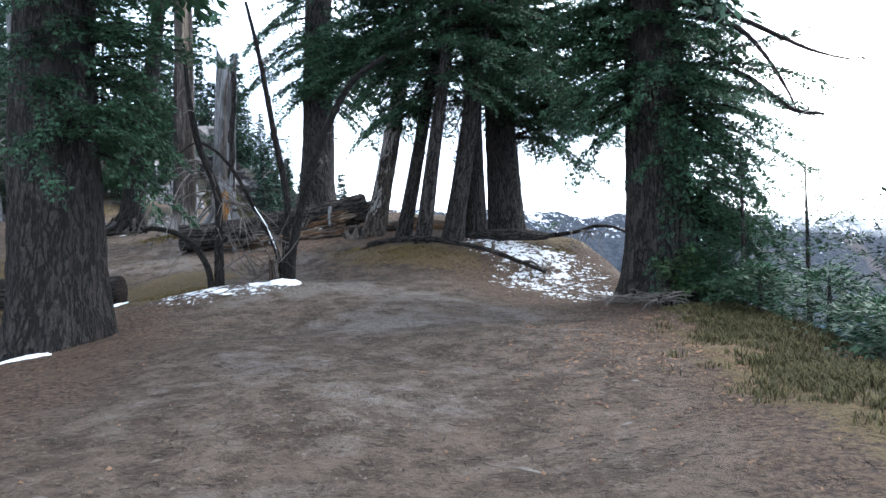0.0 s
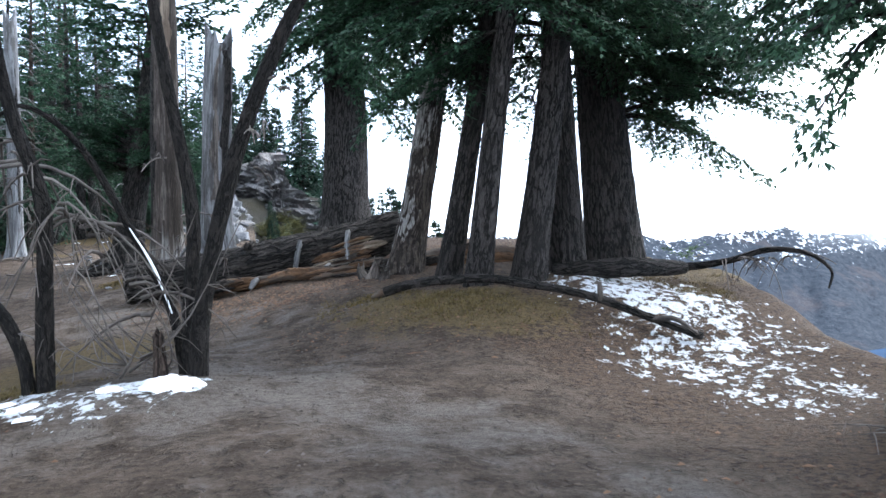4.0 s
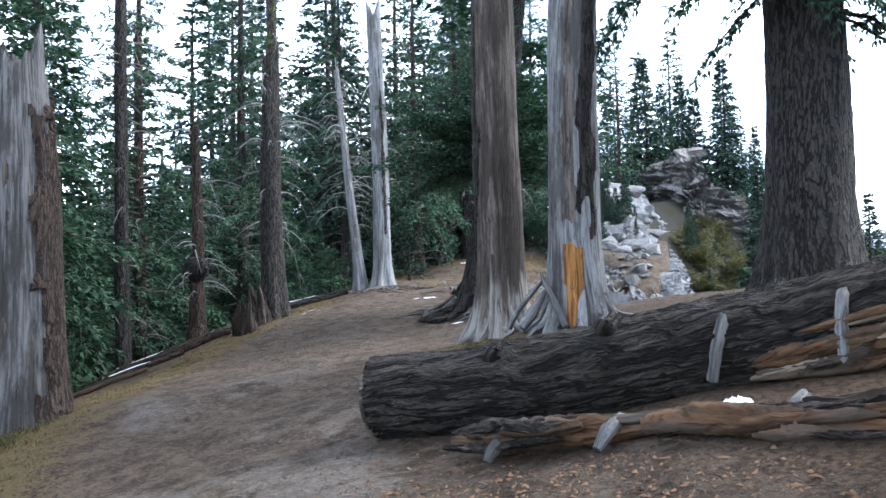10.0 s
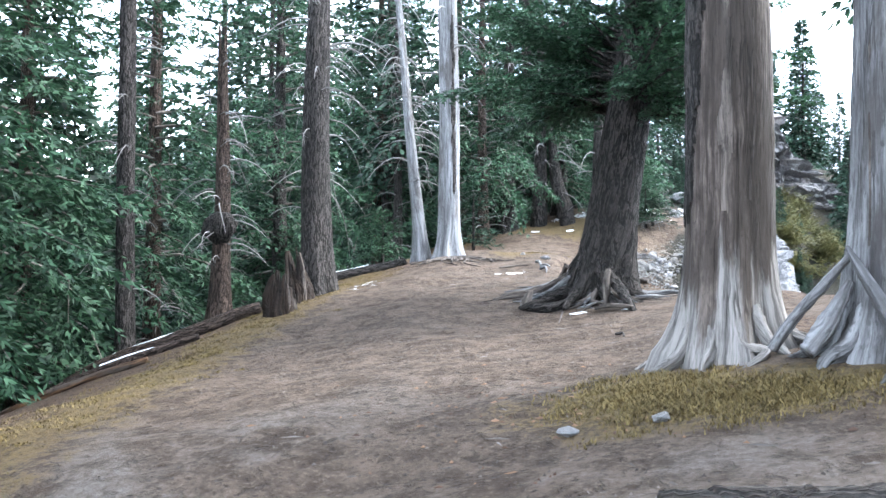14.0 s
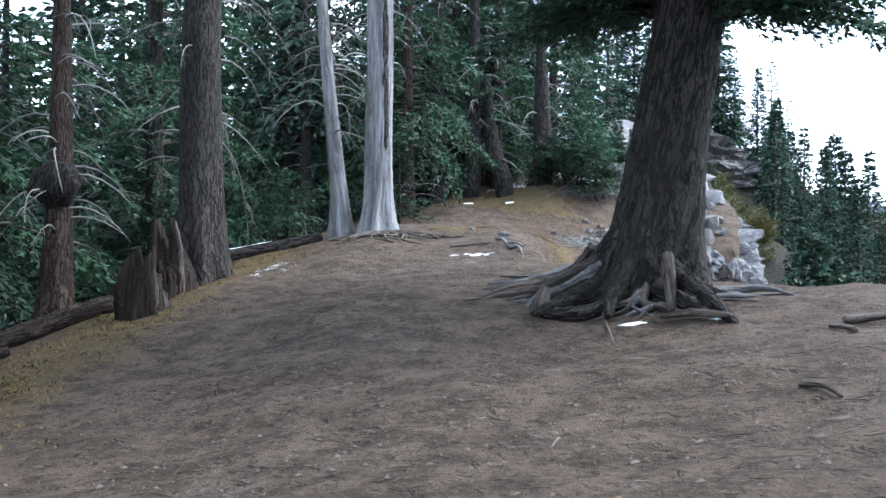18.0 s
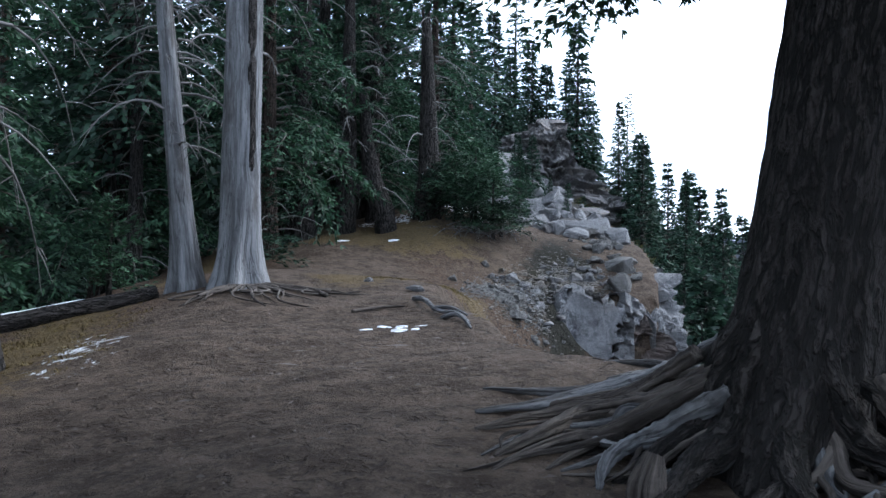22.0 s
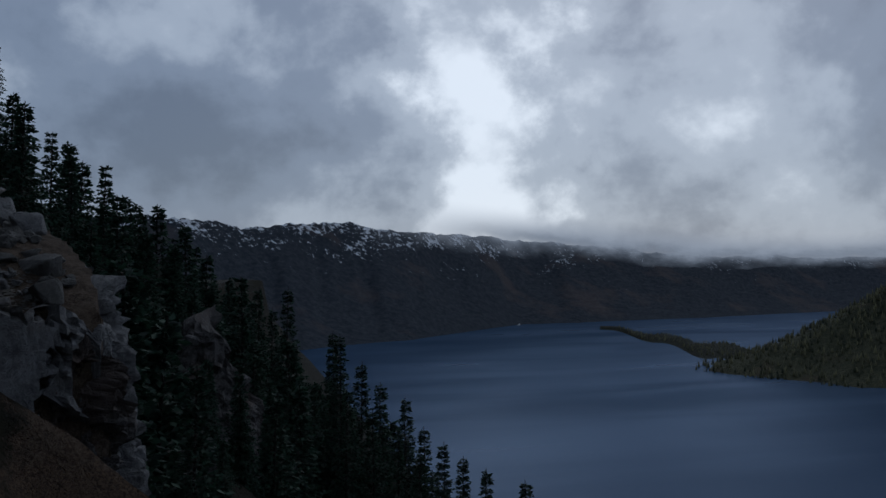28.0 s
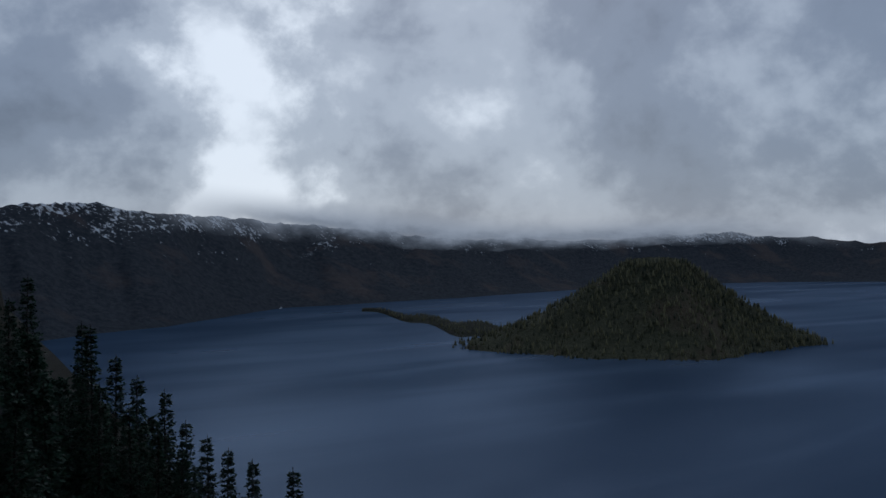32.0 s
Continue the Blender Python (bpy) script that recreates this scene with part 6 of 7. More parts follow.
# ---- root toes of the two dead trunks ----
rng_ = np.random.default_rng(146)
for ob_, x, y, m_, reach_ in ((b_snag, -7.2, 22.2, "brownwood", 0.34), (g_snag, -6.06, 22.0, "greywood", 0.36)):
    for k in range(11):
        a = 6.28 * (k + rng_.uniform(-0.3, 0.3)) / 11
        ln, r_ = rng_.uniform(0.12, 0.34), rng_.uniform(0.035, 0.065)
        pts = [(x + q * math.cos(a + w_), y + q * math.sin(a + w_), h) for q, w_, h in ((reach_ * 0.8, 0, 0.30), (reach_ * 1.15, 0.05, 0.10), (reach_ * 1.3 + ln * 0.5, rng_.normal(0, 0.12), 0.03), (reach_ * 1.4 + ln, rng_.normal(0, 0.2), -0.03))]
        wood("root", creep(pts, r_, r_ * 0.3, 0, 16, 30, 0.16, 600 + k, on(x, y)), M[m_], ob_, "weathered root toe")

# ---- roots of the dark leaning tree ----
rt = np.array((-10.84, 27.1))
rooted = bpy.data.objects["rooted_tree"]
rng_ = np.random.default_rng(150)
ORIGIN_ = on(*rt)
for k in range(20):
    a = 4.0 + 2.7 * (k + rng_.uniform(-0.3, 0.3)) / 20
    ln = rng_.uniform(0.3, 0.7) if a < 5.3 else rng_.uniform(0.5, 1.1)
    bend_ = rng_.normal(0, 0.35)
    pts = []
    for s_, lift in ((0.0, 0.34), (0.25, 0.15), (0.5, 0.06), (0.75, 0.045), (1.0, -0.02)):
        q = a + bend_ * s_ + 0.18 * math.sin(5 * s_ + k)
        pts.append((rt[0] + (0.26 + ln * s_) * math.cos(q), rt[1] + (0.26 + ln * s_) * math.sin(q), lift * rng_.uniform(0.7, 1.3)))
    r_ = rng_.uniform(0.018, 0.048)
    wood("root", creep(pts, r_, r_ * 0.25, 0, 18, 40, 0.10, 150 + k, ORIGIN_), M["rootwood" if k % 2 else "greywood"], rooted, "bare weathered root")
    if k % 2:
        fork = [pts[2], (pts[3][0] + rng_.normal(0, 0.15), pts[3][1] + rng_.normal(0, 0.15), 0.04), (pts[4][0] + rng_.normal(0, 0.35), pts[4][1] + rng_.normal(0, 0.35), -0.01)]
        wood("root", creep(fork, r_ * 0.5, r_ * 0.2, 0, 10, 20, 0.10, 190 + k, ORIGIN_), M["rootwood"], rooted, "bare weathered root")
for k, (pts, rs, m_) in enumerate((
        ([(-11.45, 26.1, 0.0), (-11.3, 26.04, 0.03), (-11.13, 26.03, 0.045), (-11.0, 26.12, 0.06), (-10.88, 26.34, 0.09)], (0.025, 0.042, 0.05, 0.05, 0.04), "bark_dark"), ([(-11.4, 26.12, -0.02), (-11.4, 26.12, 0.12), (-11.37, 26.15, 0.24)], (0.09, 0.065, 0.03), "rootwood"),
        ([(-10.54, 26.75, 0.42), (-10.28, 26.53, 0.26), (-9.98, 26.2, 0.11), (-9.74, 25.95, -0.02)], (0.055, 0.065, 0.05, 0.025), "bark_dark"), ([(-10.5, 26.71, 0.42), (-10.42, 26.5, 0.30), (-10.36, 26.38, 0.02)], (0.05, 0.055, 0.03), "rootwood"), ([(-10.36, 26.1, 0.03), (-10.1, 26.05, 0.07), (-9.8, 26.0, 0.05)], (0.02, 0.03, 0.018), "rootwood"))):
    c_ = curve(pts, 50)
    c_[:, 2] += ground(c_[:, 0], c_[:, 1])
    wood("root", tube(c_ - np.array(ORIGIN_), rs, 28, 0.13, 0.2, 340 + k), M[m_], rooted, "thick gnarled root end")
FAN = ([(-11.15, 27.1, 0.55), (-11.55, 27.3, 0.30), (-11.9, 27.4, 0.13), (-12.15, 27.35, 0.06), (-12.45, 27.2, 0.0)], [(-11.15, 27.0, 0.45), (-11.5, 27.1, 0.22), (-11.8, 27.1, 0.10), (-12.0, 26.85, 0.06), (-12.15, 26.5, 0.0)],
       [(-11.1, 26.95, 0.42), (-11.42, 26.92, 0.20), (-11.65, 26.78, 0.10), (-11.85, 26.62, 0.06), (-12.1, 26.4, 0.0)], [(-11.1, 26.9, 0.36), (-11.4, 26.78, 0.15), (-11.58, 26.55, 0.07), (-11.7, 26.3, 0.0)], [(-11.15, 27.05, 0.50), (-11.6, 27.2, 0.24), (-11.95, 27.1, 0.09), (-12.3, 26.85, 0.0)],
       [(-11.12, 26.98, 0.40), (-11.5, 26.98, 0.17), (-11.75, 26.72, 0.05), (-11.9, 26.4, 0.0)], [(-11.2, 27.2, 0.5), (-11.7, 27.5, 0.2), (-12.1, 27.7, 0.06), (-12.6, 27.7, 0.0)])
for k in range(18):
    pts = [(x + rng_.normal(0, 0.05 + 0.04 * (k > 6)), y + rng_.normal(0, 0.05 + 0.04 * (k > 6)), z * (1 if k < 7 else rng_.uniform(0.6, 1.0))) for x, y, z in FAN[k % 7]]
    c_ = curve(pts, 64)
    c_[:, 2] += ground(c_[:, 0], c_[:, 1])
    r_ = 0.046 if k < 4 else 0.032 if k < 7 else rng_.uniform(0.014, 0.026)
    wood("root", tube(c_ - np.array(ORIGIN_), (r_, r_ * 0.9, r_ * 0.75, r_ * 0.55, r_ * 0.2), 26, 0.2, 0.3, 360 + k), M["rootwood" if k % 3 else "greywood"], rooted, "long weathered root strand")
for k, a in enumerate((2.95, 3.35, 3.7, 4.1, 4.6, 5.3, 6.0)):
    ln = 0.55 + 0.4 * abs(math.sin(1.7 * k))
    pts = [(0.14 * math.cos(a) + 0.05, 0.14 * math.sin(a) + 0.04, 0.8), (0.27 * math.cos(a), 0.27 * math.sin(a), 0.5), (0.44 * math.cos(a), 0.44 * math.sin(a), 0.2), ((0.4 + 0.5 * ln) * math.cos(a + 0.1), (0.4 + 0.5 * ln) * math.sin(a + 0.1), 0.06), ((0.4 + ln) * math.cos(a + 0.2), (0.4 + ln) * math.sin(a + 0.2), -0.06)]
    wood("buttress", tube(curve(pts, 60), [0.09, 0.10, 0.075, 0.05, 0.02], 34, 0.12, 0.15, 330 + k), M["bark_dark"], rooted, "ridged buttress root")
for k, (x, y, w, l) in enumerate(((-8.6, 26.0, 0.03, 0.9), (-9.0, 25.5, 0.02, 0.5), (-7.9, 24.9, 0.02, 0.4), (-8.9, 23.9, 0.015, 0.35), (-14.9, 31.0, 0.02, 0.6), (-16.2, 31.9, 0.03, 0.7))):
    s_ = thing("fallen_stick", on(x, y), "dry grey stick lying on bare dirt", "stick", "sticks on the dirt")
    a = 0.3 + 1.7 * k
    wood("stick", creep([(x - l / 2 * math.cos(a), y - l / 2 * math.sin(a), w), (x, y + 0.06, w * 1.4), (x + l / 2 * math.cos(a), y + l / 2 * math.sin(a), w)], w, w * 0.5, 0, 8, 14, 0.06, 170 + k, on(x, y)), M["rootwood"], s_)

# weathered root running along the rim
rr = thing("exposed_root", on(-14.1, 30.8), "pale weathered root along the crumbling edge", "root")
o = on(-14.1, 30.8)
for k, pts in enumerate(([(-14.75, 31.6, 0.02), (-14.5, 31.35, 0.06), (-14.2, 30.95, 0.04), (-13.85, 30.5, 0.07), (-13.55, 30.1, 0.02)], [(-14.3, 31.1, 0.03), (-14.0, 30.8, 0.09), (-13.7, 30.45, 0.04)], [(-14.0, 30.6, 0.02), (-13.75, 30.35, 0.05), (-13.5, 30.0, 0.0)])):
    wood("root", creep(pts, 0.024, 0.009, 0, 18, 60, 0.16, 180 + k, o), M["silver"], rr)

# roots of the silver trunks
sr = thing("root_mat", on(-16.5, 31.7), "mat of thin bare roots at a dead trunk's foot", "root")
o = on(-16.5, 31.7)
rng_ = np.random.default_rng(19)
for k in range(26):
    a = rng_.uniform(-1.6, 0.2)
    x, y = -17.15 + 0.3 * math.cos(a), 31.8 + 0.3 * math.sin(a)
    ln = rng_.uniform(0.4, 1.3)
    wood("root", creep([(x, y, 0.06), (x + ln * 0.35 * math.cos(a) + rng_.normal(0, 0.12), y + ln * 0.35 * math.sin(a) + rng_.normal(0, 0.12), 0.05), (x + ln * 0.7 * math.cos(a) + rng_.normal(0, 0.16), y + ln * 0.7 * math.sin(a) + rng_.normal(0, 0.16), 0.04), (x + ln * math.cos(a) + rng_.normal(0, 0.2), y + ln * math.sin(a) + rng_.normal(0, 0.2), 0.0)], 0.02, 0.007, 0, 8, 16, 0.08, 190 + k, o), M["rootwood"], sr)

# ---- driftwood at the rim ----
dw = thing("root_log", on(-11.55, 28.5), "weathered grey root log lying at the crater rim", "log")
for k, (pts, r) in enumerate((([(-0.6, 0.3, 0.10), (-0.2, 0.15, 0.14), (0.25, 0.0, 0.10), (0.6, -0.2, 0.08)], (0.03, 0.04, 0.03)), ([(-0.5, 0.35, 0.03), (0.0, 0.1, 0.06), (0.4, 0.15, 0.04)], (0.02, 0.022, 0.012)), ([(-0.1, 0.05, 0.08), (-0.3, -0.25, 0.05), (-0.45, -0.4, 0.0)], (0.022, 0.02, 0.01)),
                             ([(0.25, 0.05, 0.04), (0.6, 0.0, 0.12), (0.95, -0.1, 0.1)], (0.04, 0.05, 0.03)), ([(0.45, 0.0, 0.06), (0.46, 0.0, 0.13), (0.52, 0.03, 0.18)], (0.05, 0.04, 0.02)), ([(0.6, 0.0, 0.10), (0.85, 0.1, 0.2), (0.95, 0.0, 0.12)], (0.03, 0.03, 0.02)), ([(-0.55, 0.3, 0.1), (-0.72, 0.4, 0.15)], (0.03, 0.01)))):
    wood("root_arm", tube(curve(np.array(pts) * [0.85, 0.85, 0.48], 34), np.array(r) * 0.8, 18, 0.12, 0.16, 210 + k), M["greywood" if k in (0, 2, 4) else "rootwood"], dw)

# ---- stumps and fallen wood at the edge of the woods ----
rng_ = np.random.default_rng(22)
for k, (x, y, r, h, lean_, lb) in enumerate(((-15.62, 25.5, 0.15, 0.62, 0.02, "hollow rotten stump with torn red-brown splinters"), (-16.2, 26.45, 0.15, 0.78, -0.16, "torn reddish stump leaning at a trunk's foot"))):
    s_ = thing("rotten_stump", on(x, y), lb, "stump", "rotten stumps")
    wood("shell", stem((0, 0, 0), (lean_, 0.02, h * 0.7), r, r * 0.8, 0.35, 5, 44, 40, 0.09, 220 + k, 0.03, 0.25, 0.2, 0.16), M["stumpwood"], s_)
    for q in range(24):
        a = 6.28 * (q + rng_.uniform(-0.4, 0.4)) / 24
        w_, hh = r * rng_.uniform(0.85, 1.2), h * rng_.choice((0.5, 0.7, 0.85, 1.1)) * rng_.uniform(0.85, 1.1)
        foot_, tip_ = np.array((w_ * math.cos(a), w_ * math.sin(a), -0.08)), np.array((w_ * 0.85 * math.cos(a) + lean_, w_ * 0.85 * math.sin(a), hh))
        mid_ = (foot_ + tip_) / 2 + rng_.normal(0, 0.02, 3)
        wood("splinter", tube(curve([foot_, mid_, tip_], 22), [rng_.uniform(0.03, 0.06), rng_.uniform(0.03, 0.055), rng_.uniform(0.006, 0.025)], 14, 0.3, 0.5, 225 + q + 40 * k), M[("stumpwood", "stumpwood", "stumpwood", "rootwood", "stumpwood")[q % 5]], s_)
wall_ = thing("rotten_stump", on(-15.9, 26.0), "low ragged shell of a decayed trunk between two stumps", "stump", "rotten stumps")
for q in range(26):
    u = rng_.uniform(0, 1)
    p_ = np.array(on(-15.66 - 0.5 * u + rng_.normal(0, 0.05), 25.6 + 0.8 * u)) - np.array(on(-15.9, 26.0))
    hh = rng_.uniform(0.12, 0.38)
    wood("splinter", tube(curve([p_ - (0, 0, 0.06), p_ + (rng_.normal(0, 0.03), rng_.normal(0, 0.03), hh * 0.6), p_ + (rng_.normal(0, 0.05), rng_.normal(0, 0.05), hh)], 18), [0.05, 0.045, 0.008], 14, 0.22, 0.4, 330 + q), M["stumpwood"], wall_)
rng_ = np.random.default_rng(23)
for k, (x, y, a, l, r) in enumerate(((-17.6, 24.4, 0.75, 3.6, 0.13), (-18.4, 25.0, 0.6, 3.0, 0.10), (-17.0, 23.6, 0.9, 2.2, 0.07), (-18.8, 30.2, 0.9, 2.6, 0.11), (-19.6, 30.6, 0.7, 2.2, 0.09), (-20.2, 26.5, 0.3, 3.0, 0.12), (-13.2, 17.6, 0.35, 2.0, 0.10), (-16.6, 22.6, 0.8, 2.0, 0.06))):
    l_ = thing("fallen_log", on(x, y), "mossy fallen trunk with strips of snow at the wood's edge" if k < 6 else "rusty rotten log in dry grass", "log", "fallen trunks at the woods' edge")
    line = [(x + s * l * math.cos(a), y + s * l * math.sin(a), r * 0.75) for s in (-0.5, -0.15, 0.2, 0.5)]
    wood("trunk", creep(line, r, r * 0.7, 0, 18, 34, 0.05, 240 + k, on(x, y)), M["bark_grey" if k % 2 else "bark_red"] if k < 6 else M["rotten"], l_)
    if k < 6:
        wood("snow_strip", creep([(p[0], p[1], r * 1.62) for p in line[1:3]], r * 0.28, r * 0.10, 0, 10, 18, 0.08, 250 + k, on(x, y)), M["snow"], l_, "thin strip of snow")
bt = bpy.data.objects["burl_snag"]
v, f = boulder((0.34, 0.32, 0.38), 77, 26)
b_ = new("burl", mesh_of("burl", v + [0.05, -0.05, 1.75], f, M["bark_dark"], True, v))
b_.parent = bt
# ---- arched old trees and the bush on the hill ----
ar = thing("arched_tree", on(-20.0, 40.85), "dark old tree with an arched double foot", "dead tree")
wood("trunk", tube(curve([(-0.55, 0, -0.3), (-0.5, 0, 0.6), (-0.45, 0, 1.6), (-0.5, 0.1, 3.2), (-0.5, 0.1, 6)], 50), [0.30, 0.24, 0.2, 0.1], 26, 0.04, 0.06, 271), M["bark_dark"], ar)
wood("trunk", tube(curve([(0.55, 0.1, -0.3), (0.45, 0.1, 0.5), (0.2, 0.1, 1.15), (0.05, 0.1, 1.9), (-0.1, 0.1, 3.4)], 50), [0.26, 0.24, 0.2, 0.1], 26, 0.04, 0.06, 272), M["bark_dark"], ar)
wood("trunk", tube(curve([(-0.1, 0.05, 0.9), (-0.35, 0.05, 1.05), (-0.5, 0.05, 0.8)], 16), [0.14, 0.16, 0.12], 16, 0.04, 0.06, 273), M["bark_dark"], ar)
tagged(wood("dead_branchwork", dead_twigs((-0.2, 0, 0.8), (-0.3, 0.1, 5), 0, 1, 26, 1.3, 274, 0.2, 0.9, 0.018, 4), M["twig_silver"], ar), kind="stuff")
for k, (x, y, h) in enumerate(((-18.85, 42.0, 5.0), (-21.3, 40.2, 6.0), (-21.0, 43.0, 7.0), (-22.6, 41.5, 7.5))):
    snag("hill_snag", x, y, (0.03 * (k - 1), 0.02), 0.29, h, M["bark_dark"], "dark trunk with bare silver branches on the hill", 280 + k, r1=0.1, flare=0.3, twigs=22, twig_len=1.4, z0=0.25, group="dark trunks on the hill")
for k, (x, y, s, h, m_) in enumerate(((-17.6, 41.9, 1.4, 1.9, "leaf_near"), (-17.0, 42.0, 0.9, 0.7, "leaf_frost"), (-18.45, 41.75, 0.8, 1.2, "leaf_frost"), (4.1, 10.7, 1.0, 1.9, "leaf_near"), (3.5, 10.9, 0.6, 0.7, "leaf_bright"), (4.2, 8.2, 0.6, 0.6, "leaf_near"), (4.9, 8.0, 0.8, 0.7, "leaf_frost"), (4.4, 6.6, 0.6, 0.45, "leaf_near"), (-20.8, 33.5, 1.0, 1.5, "leaf_near"), (-21.5, 31.5, 1.1, 1.8, "leaf_near"), (-20.0, 36.5, 1.0, 2.2, "leaf_far"), (-20.5, 28.0, 1.0, 1.6, "leaf_near"), (-16.2, 19.0, 1.0, 1.3, "leaf_near"), (5.2, 11.6, 1.2, 2.4, "leaf_near"), (5.6, 10.0, 1.1, 2.2, "leaf_frost"), (5.4, 8.6, 1.0, 1.7, "leaf_near"), (6.1, 8.0, 1.0, 2.0, "leaf_frost"), (-18.1, 41.9, 1.1, 1.5, "leaf_near"), (-17.1, 41.7, 1.2, 1.5, "leaf_near"), (-17.6, 41.6, 0.8, 0.9, "leaf_frost"), (3.9, 9.4, 0.6, 0.5, "leaf_near"), (4.3, 7.4, 0.7, 0.5, "leaf_near"), (4.0, 6.2, 0.6, 0.4, "leaf_near"), (3.75, 10.5, 0.6, 0.7, "leaf_near"))):
    b_ = thing("young_fir", on(x, y), "young fir with dusting of snow" if m_ == "leaf_frost" else "young green fir at the edge of the ground", "tree", "young firs")
    leaves, limbs = foliage(whorls(h, 0.6 if k == 0 else 0.1, s, 34, 290 + k, 0.3, 0.25, 0.6), 0.075 if k in (3, 4, 5, 6, 7) or k > 12 else 0.12, 290 + k, 1.0, 0.1, 0.5, 0.16, 0.015, (-0.45, 0.45))
    part("crown", leaves, M[m_], b_, "", False)
    wood("stem", tube(np.linspace((0, 0, -0.1), (0, 0, h), 8), [0.05, 0.01], 8, 0.02, 0, 290), M["bark_dark"], b_)
# ---- cliff and crag ----
def rock_thing(name, specs, mat, label, group=""):
    c = np.mean([s[0] for s in specs], 0)
    t = thing(name, tuple(c), label, "rock", group)
    for cc, size, seed, turn in specs:
        v, f = boulder(size, seed, 16)
        R = np.array([[np.cos(turn), -np.sin(turn), 0], [np.sin(turn), np.cos(turn), 0], [0, 0, 1]])
        ob = new("rock_block", mesh_of("rock_block", v @ R.T + (np.array(cc) - c), f, mat, False))
        ob.parent = t
    return t


def rock_wall(line, tops, foot, seed, out=0.5, block=(0.9, 0.9, 0.7), step=0.09, calm=None, back=1.6, rise=0.10, batter=0.08):
    """A broken cliff along a line in plan: stepped blocks, with a calm smooth face where given, and a top that runs back."""
    p = np.array(line, float)
    s = np.r_[0, np.cumsum(np.hypot(*np.diff(p, axis=0).T))]
    n = int(s[-1] / step) + 2
    u = np.linspace(0, s[-1], n)
    x, y = np.interp(u, s, p[:, 0]), np.interp(u, s, p[:, 1])
    top = np.interp(u, s, tops) + np.array([0.25 * noise.noise(Vector((q * 1.7, seed, 0))) + 0.35 * (noise.cell(Vector((q * 0.9, seed, 3.0))) - 0.5) for q in u])
    nx_, ny_ = np.gradient(y), -np.gradient(x)
    ln = np.hypot(nx_, ny_)
    k_ = np.ones(9) / 9
    nx_, ny_ = (np.convolve(np.pad(q / ln, 4, "edge"), k_, "valid") for q in (nx_, ny_))
    m = int((max(tops) - foot) / step) + 2
    rows = []
    for r in range(m + 6):
        over = max(0, r - m + 1)
        w = min(r / (m - 1), 1.0)
        z = foot + (top - foot) * w
        d = np.zeros(n)
        for i in range(n):
            q = Vector((u[i] / block[0], seed * 3.1, z[i] / block[2]))
            q += 0.8 * noise.noise_vector(q * 0.8)
            q2 = q * 2.3 + 0.7 * noise.noise_vector(q * 2.1)
            d[i] = 0.8 * out * (noise.cell(q) - 0.5) + 0.5 * out * (noise.cell(q2 + Vector((5, 1, 2))) - 0.5) + 0.22 * out * (noise.cell(q2 * 2.7) - 0.5) + 0.14 * out * noise.fractal(q * 2.4, 1.0, 2.0, 5)
            if calm:
                wob = 0.35 * noise.noise(Vector((u[i] * 1.6, z[i] * 1.6, seed))) + 0.12 * noise.noise(Vector((u[i] * 6, z[i] * 6, seed)))
                if calm[0] + 0.2 * (calm[3] - z[i]) < u[i] + wob < calm[1] + 0.05 * (calm[3] - z[i]) and calm[2] < z[i] + wob < calm[3]:
                    d[i] = calm[4] + 0.05 * noise.noise(q * 1.5) + 0.03 * noise.noise(q * 5) - 0.06 * (noise.cell(Vector((u[i] * 2.2 + z[i] * 0.5 + wob, z[i] * 0.6, 1))) > 0.6)
        d += batter * (max(tops) - z if batter < 0.1 else top - z)
        if over:
            d = d * 0.4 - back * over / 6 - 0.1
            z = z + rise * over + 0.12 * np.array([noise.noise(Vector((q * 2, over * 0.7, seed))) for q in u])
        rows.append(np.stack([x + nx_ * d, y + ny_ * d, z], -1))
    f = [(r * n + i, r * n + i + 1, (r + 1) * n + i + 1, (r + 1) * n + i) for r in range(len(rows) - 1) for i in range(n - 1)]
    return np.concatenate(rows), f


def rock_part(parent, name, data, mat):
    o = np.array(parent.location)
    ob = new(name, mesh_of(name, data[0] - o, data[1], mat, False))
    ob.parent = parent
    return ob


rng_ = np.random.default_rng(31)
face = thing("cliff_face", (-14.5, 40.0, 1.4), "grey lava cliff with a smooth pale face and broken blocks", "rock")
rock_part(face, "rock_face", rock_wall([(-16.3, 38.4), (-15.85, 39.8), (-15.45, 40.5), (-14.3, 40.95), (-13.4, 41.3), (-13.0, 42.4), (-13.5, 44.4), (-14.8, 47.5), (-16.6, 52)], [2.5, 2.75, 3.15, 3.35, 3.2, 3.5, 4.2, 4.6, 4.6], -5.5, 7, 0.34, (0.6, 1, 0.95), 0.08, (2.3, 3.6, -1.5, 3.05, 0.20), 1.6, -0.02), M["rock_grey"])
rock_part(face, "broken_rib", rock_wall([(-15.95, 39.5), (-15.7, 40.0), (-15.4, 40.3)], [2.3, 2.2, 1.8], -2.0, 17, 0.3, (0.4, 1, 0.5), 0.06, None, 0.5), M["rock_pale"])
rock_part(face, "dark_block", rock_wall([(-14.0, 40.8), (-13.35, 41.05), (-13.0, 41.7)], [2.4, 2.75, 2.5], -4.0, 27, 0.35, (0.5, 1, 0.8), 0.07, None, 0.6), M["rock_dark"])


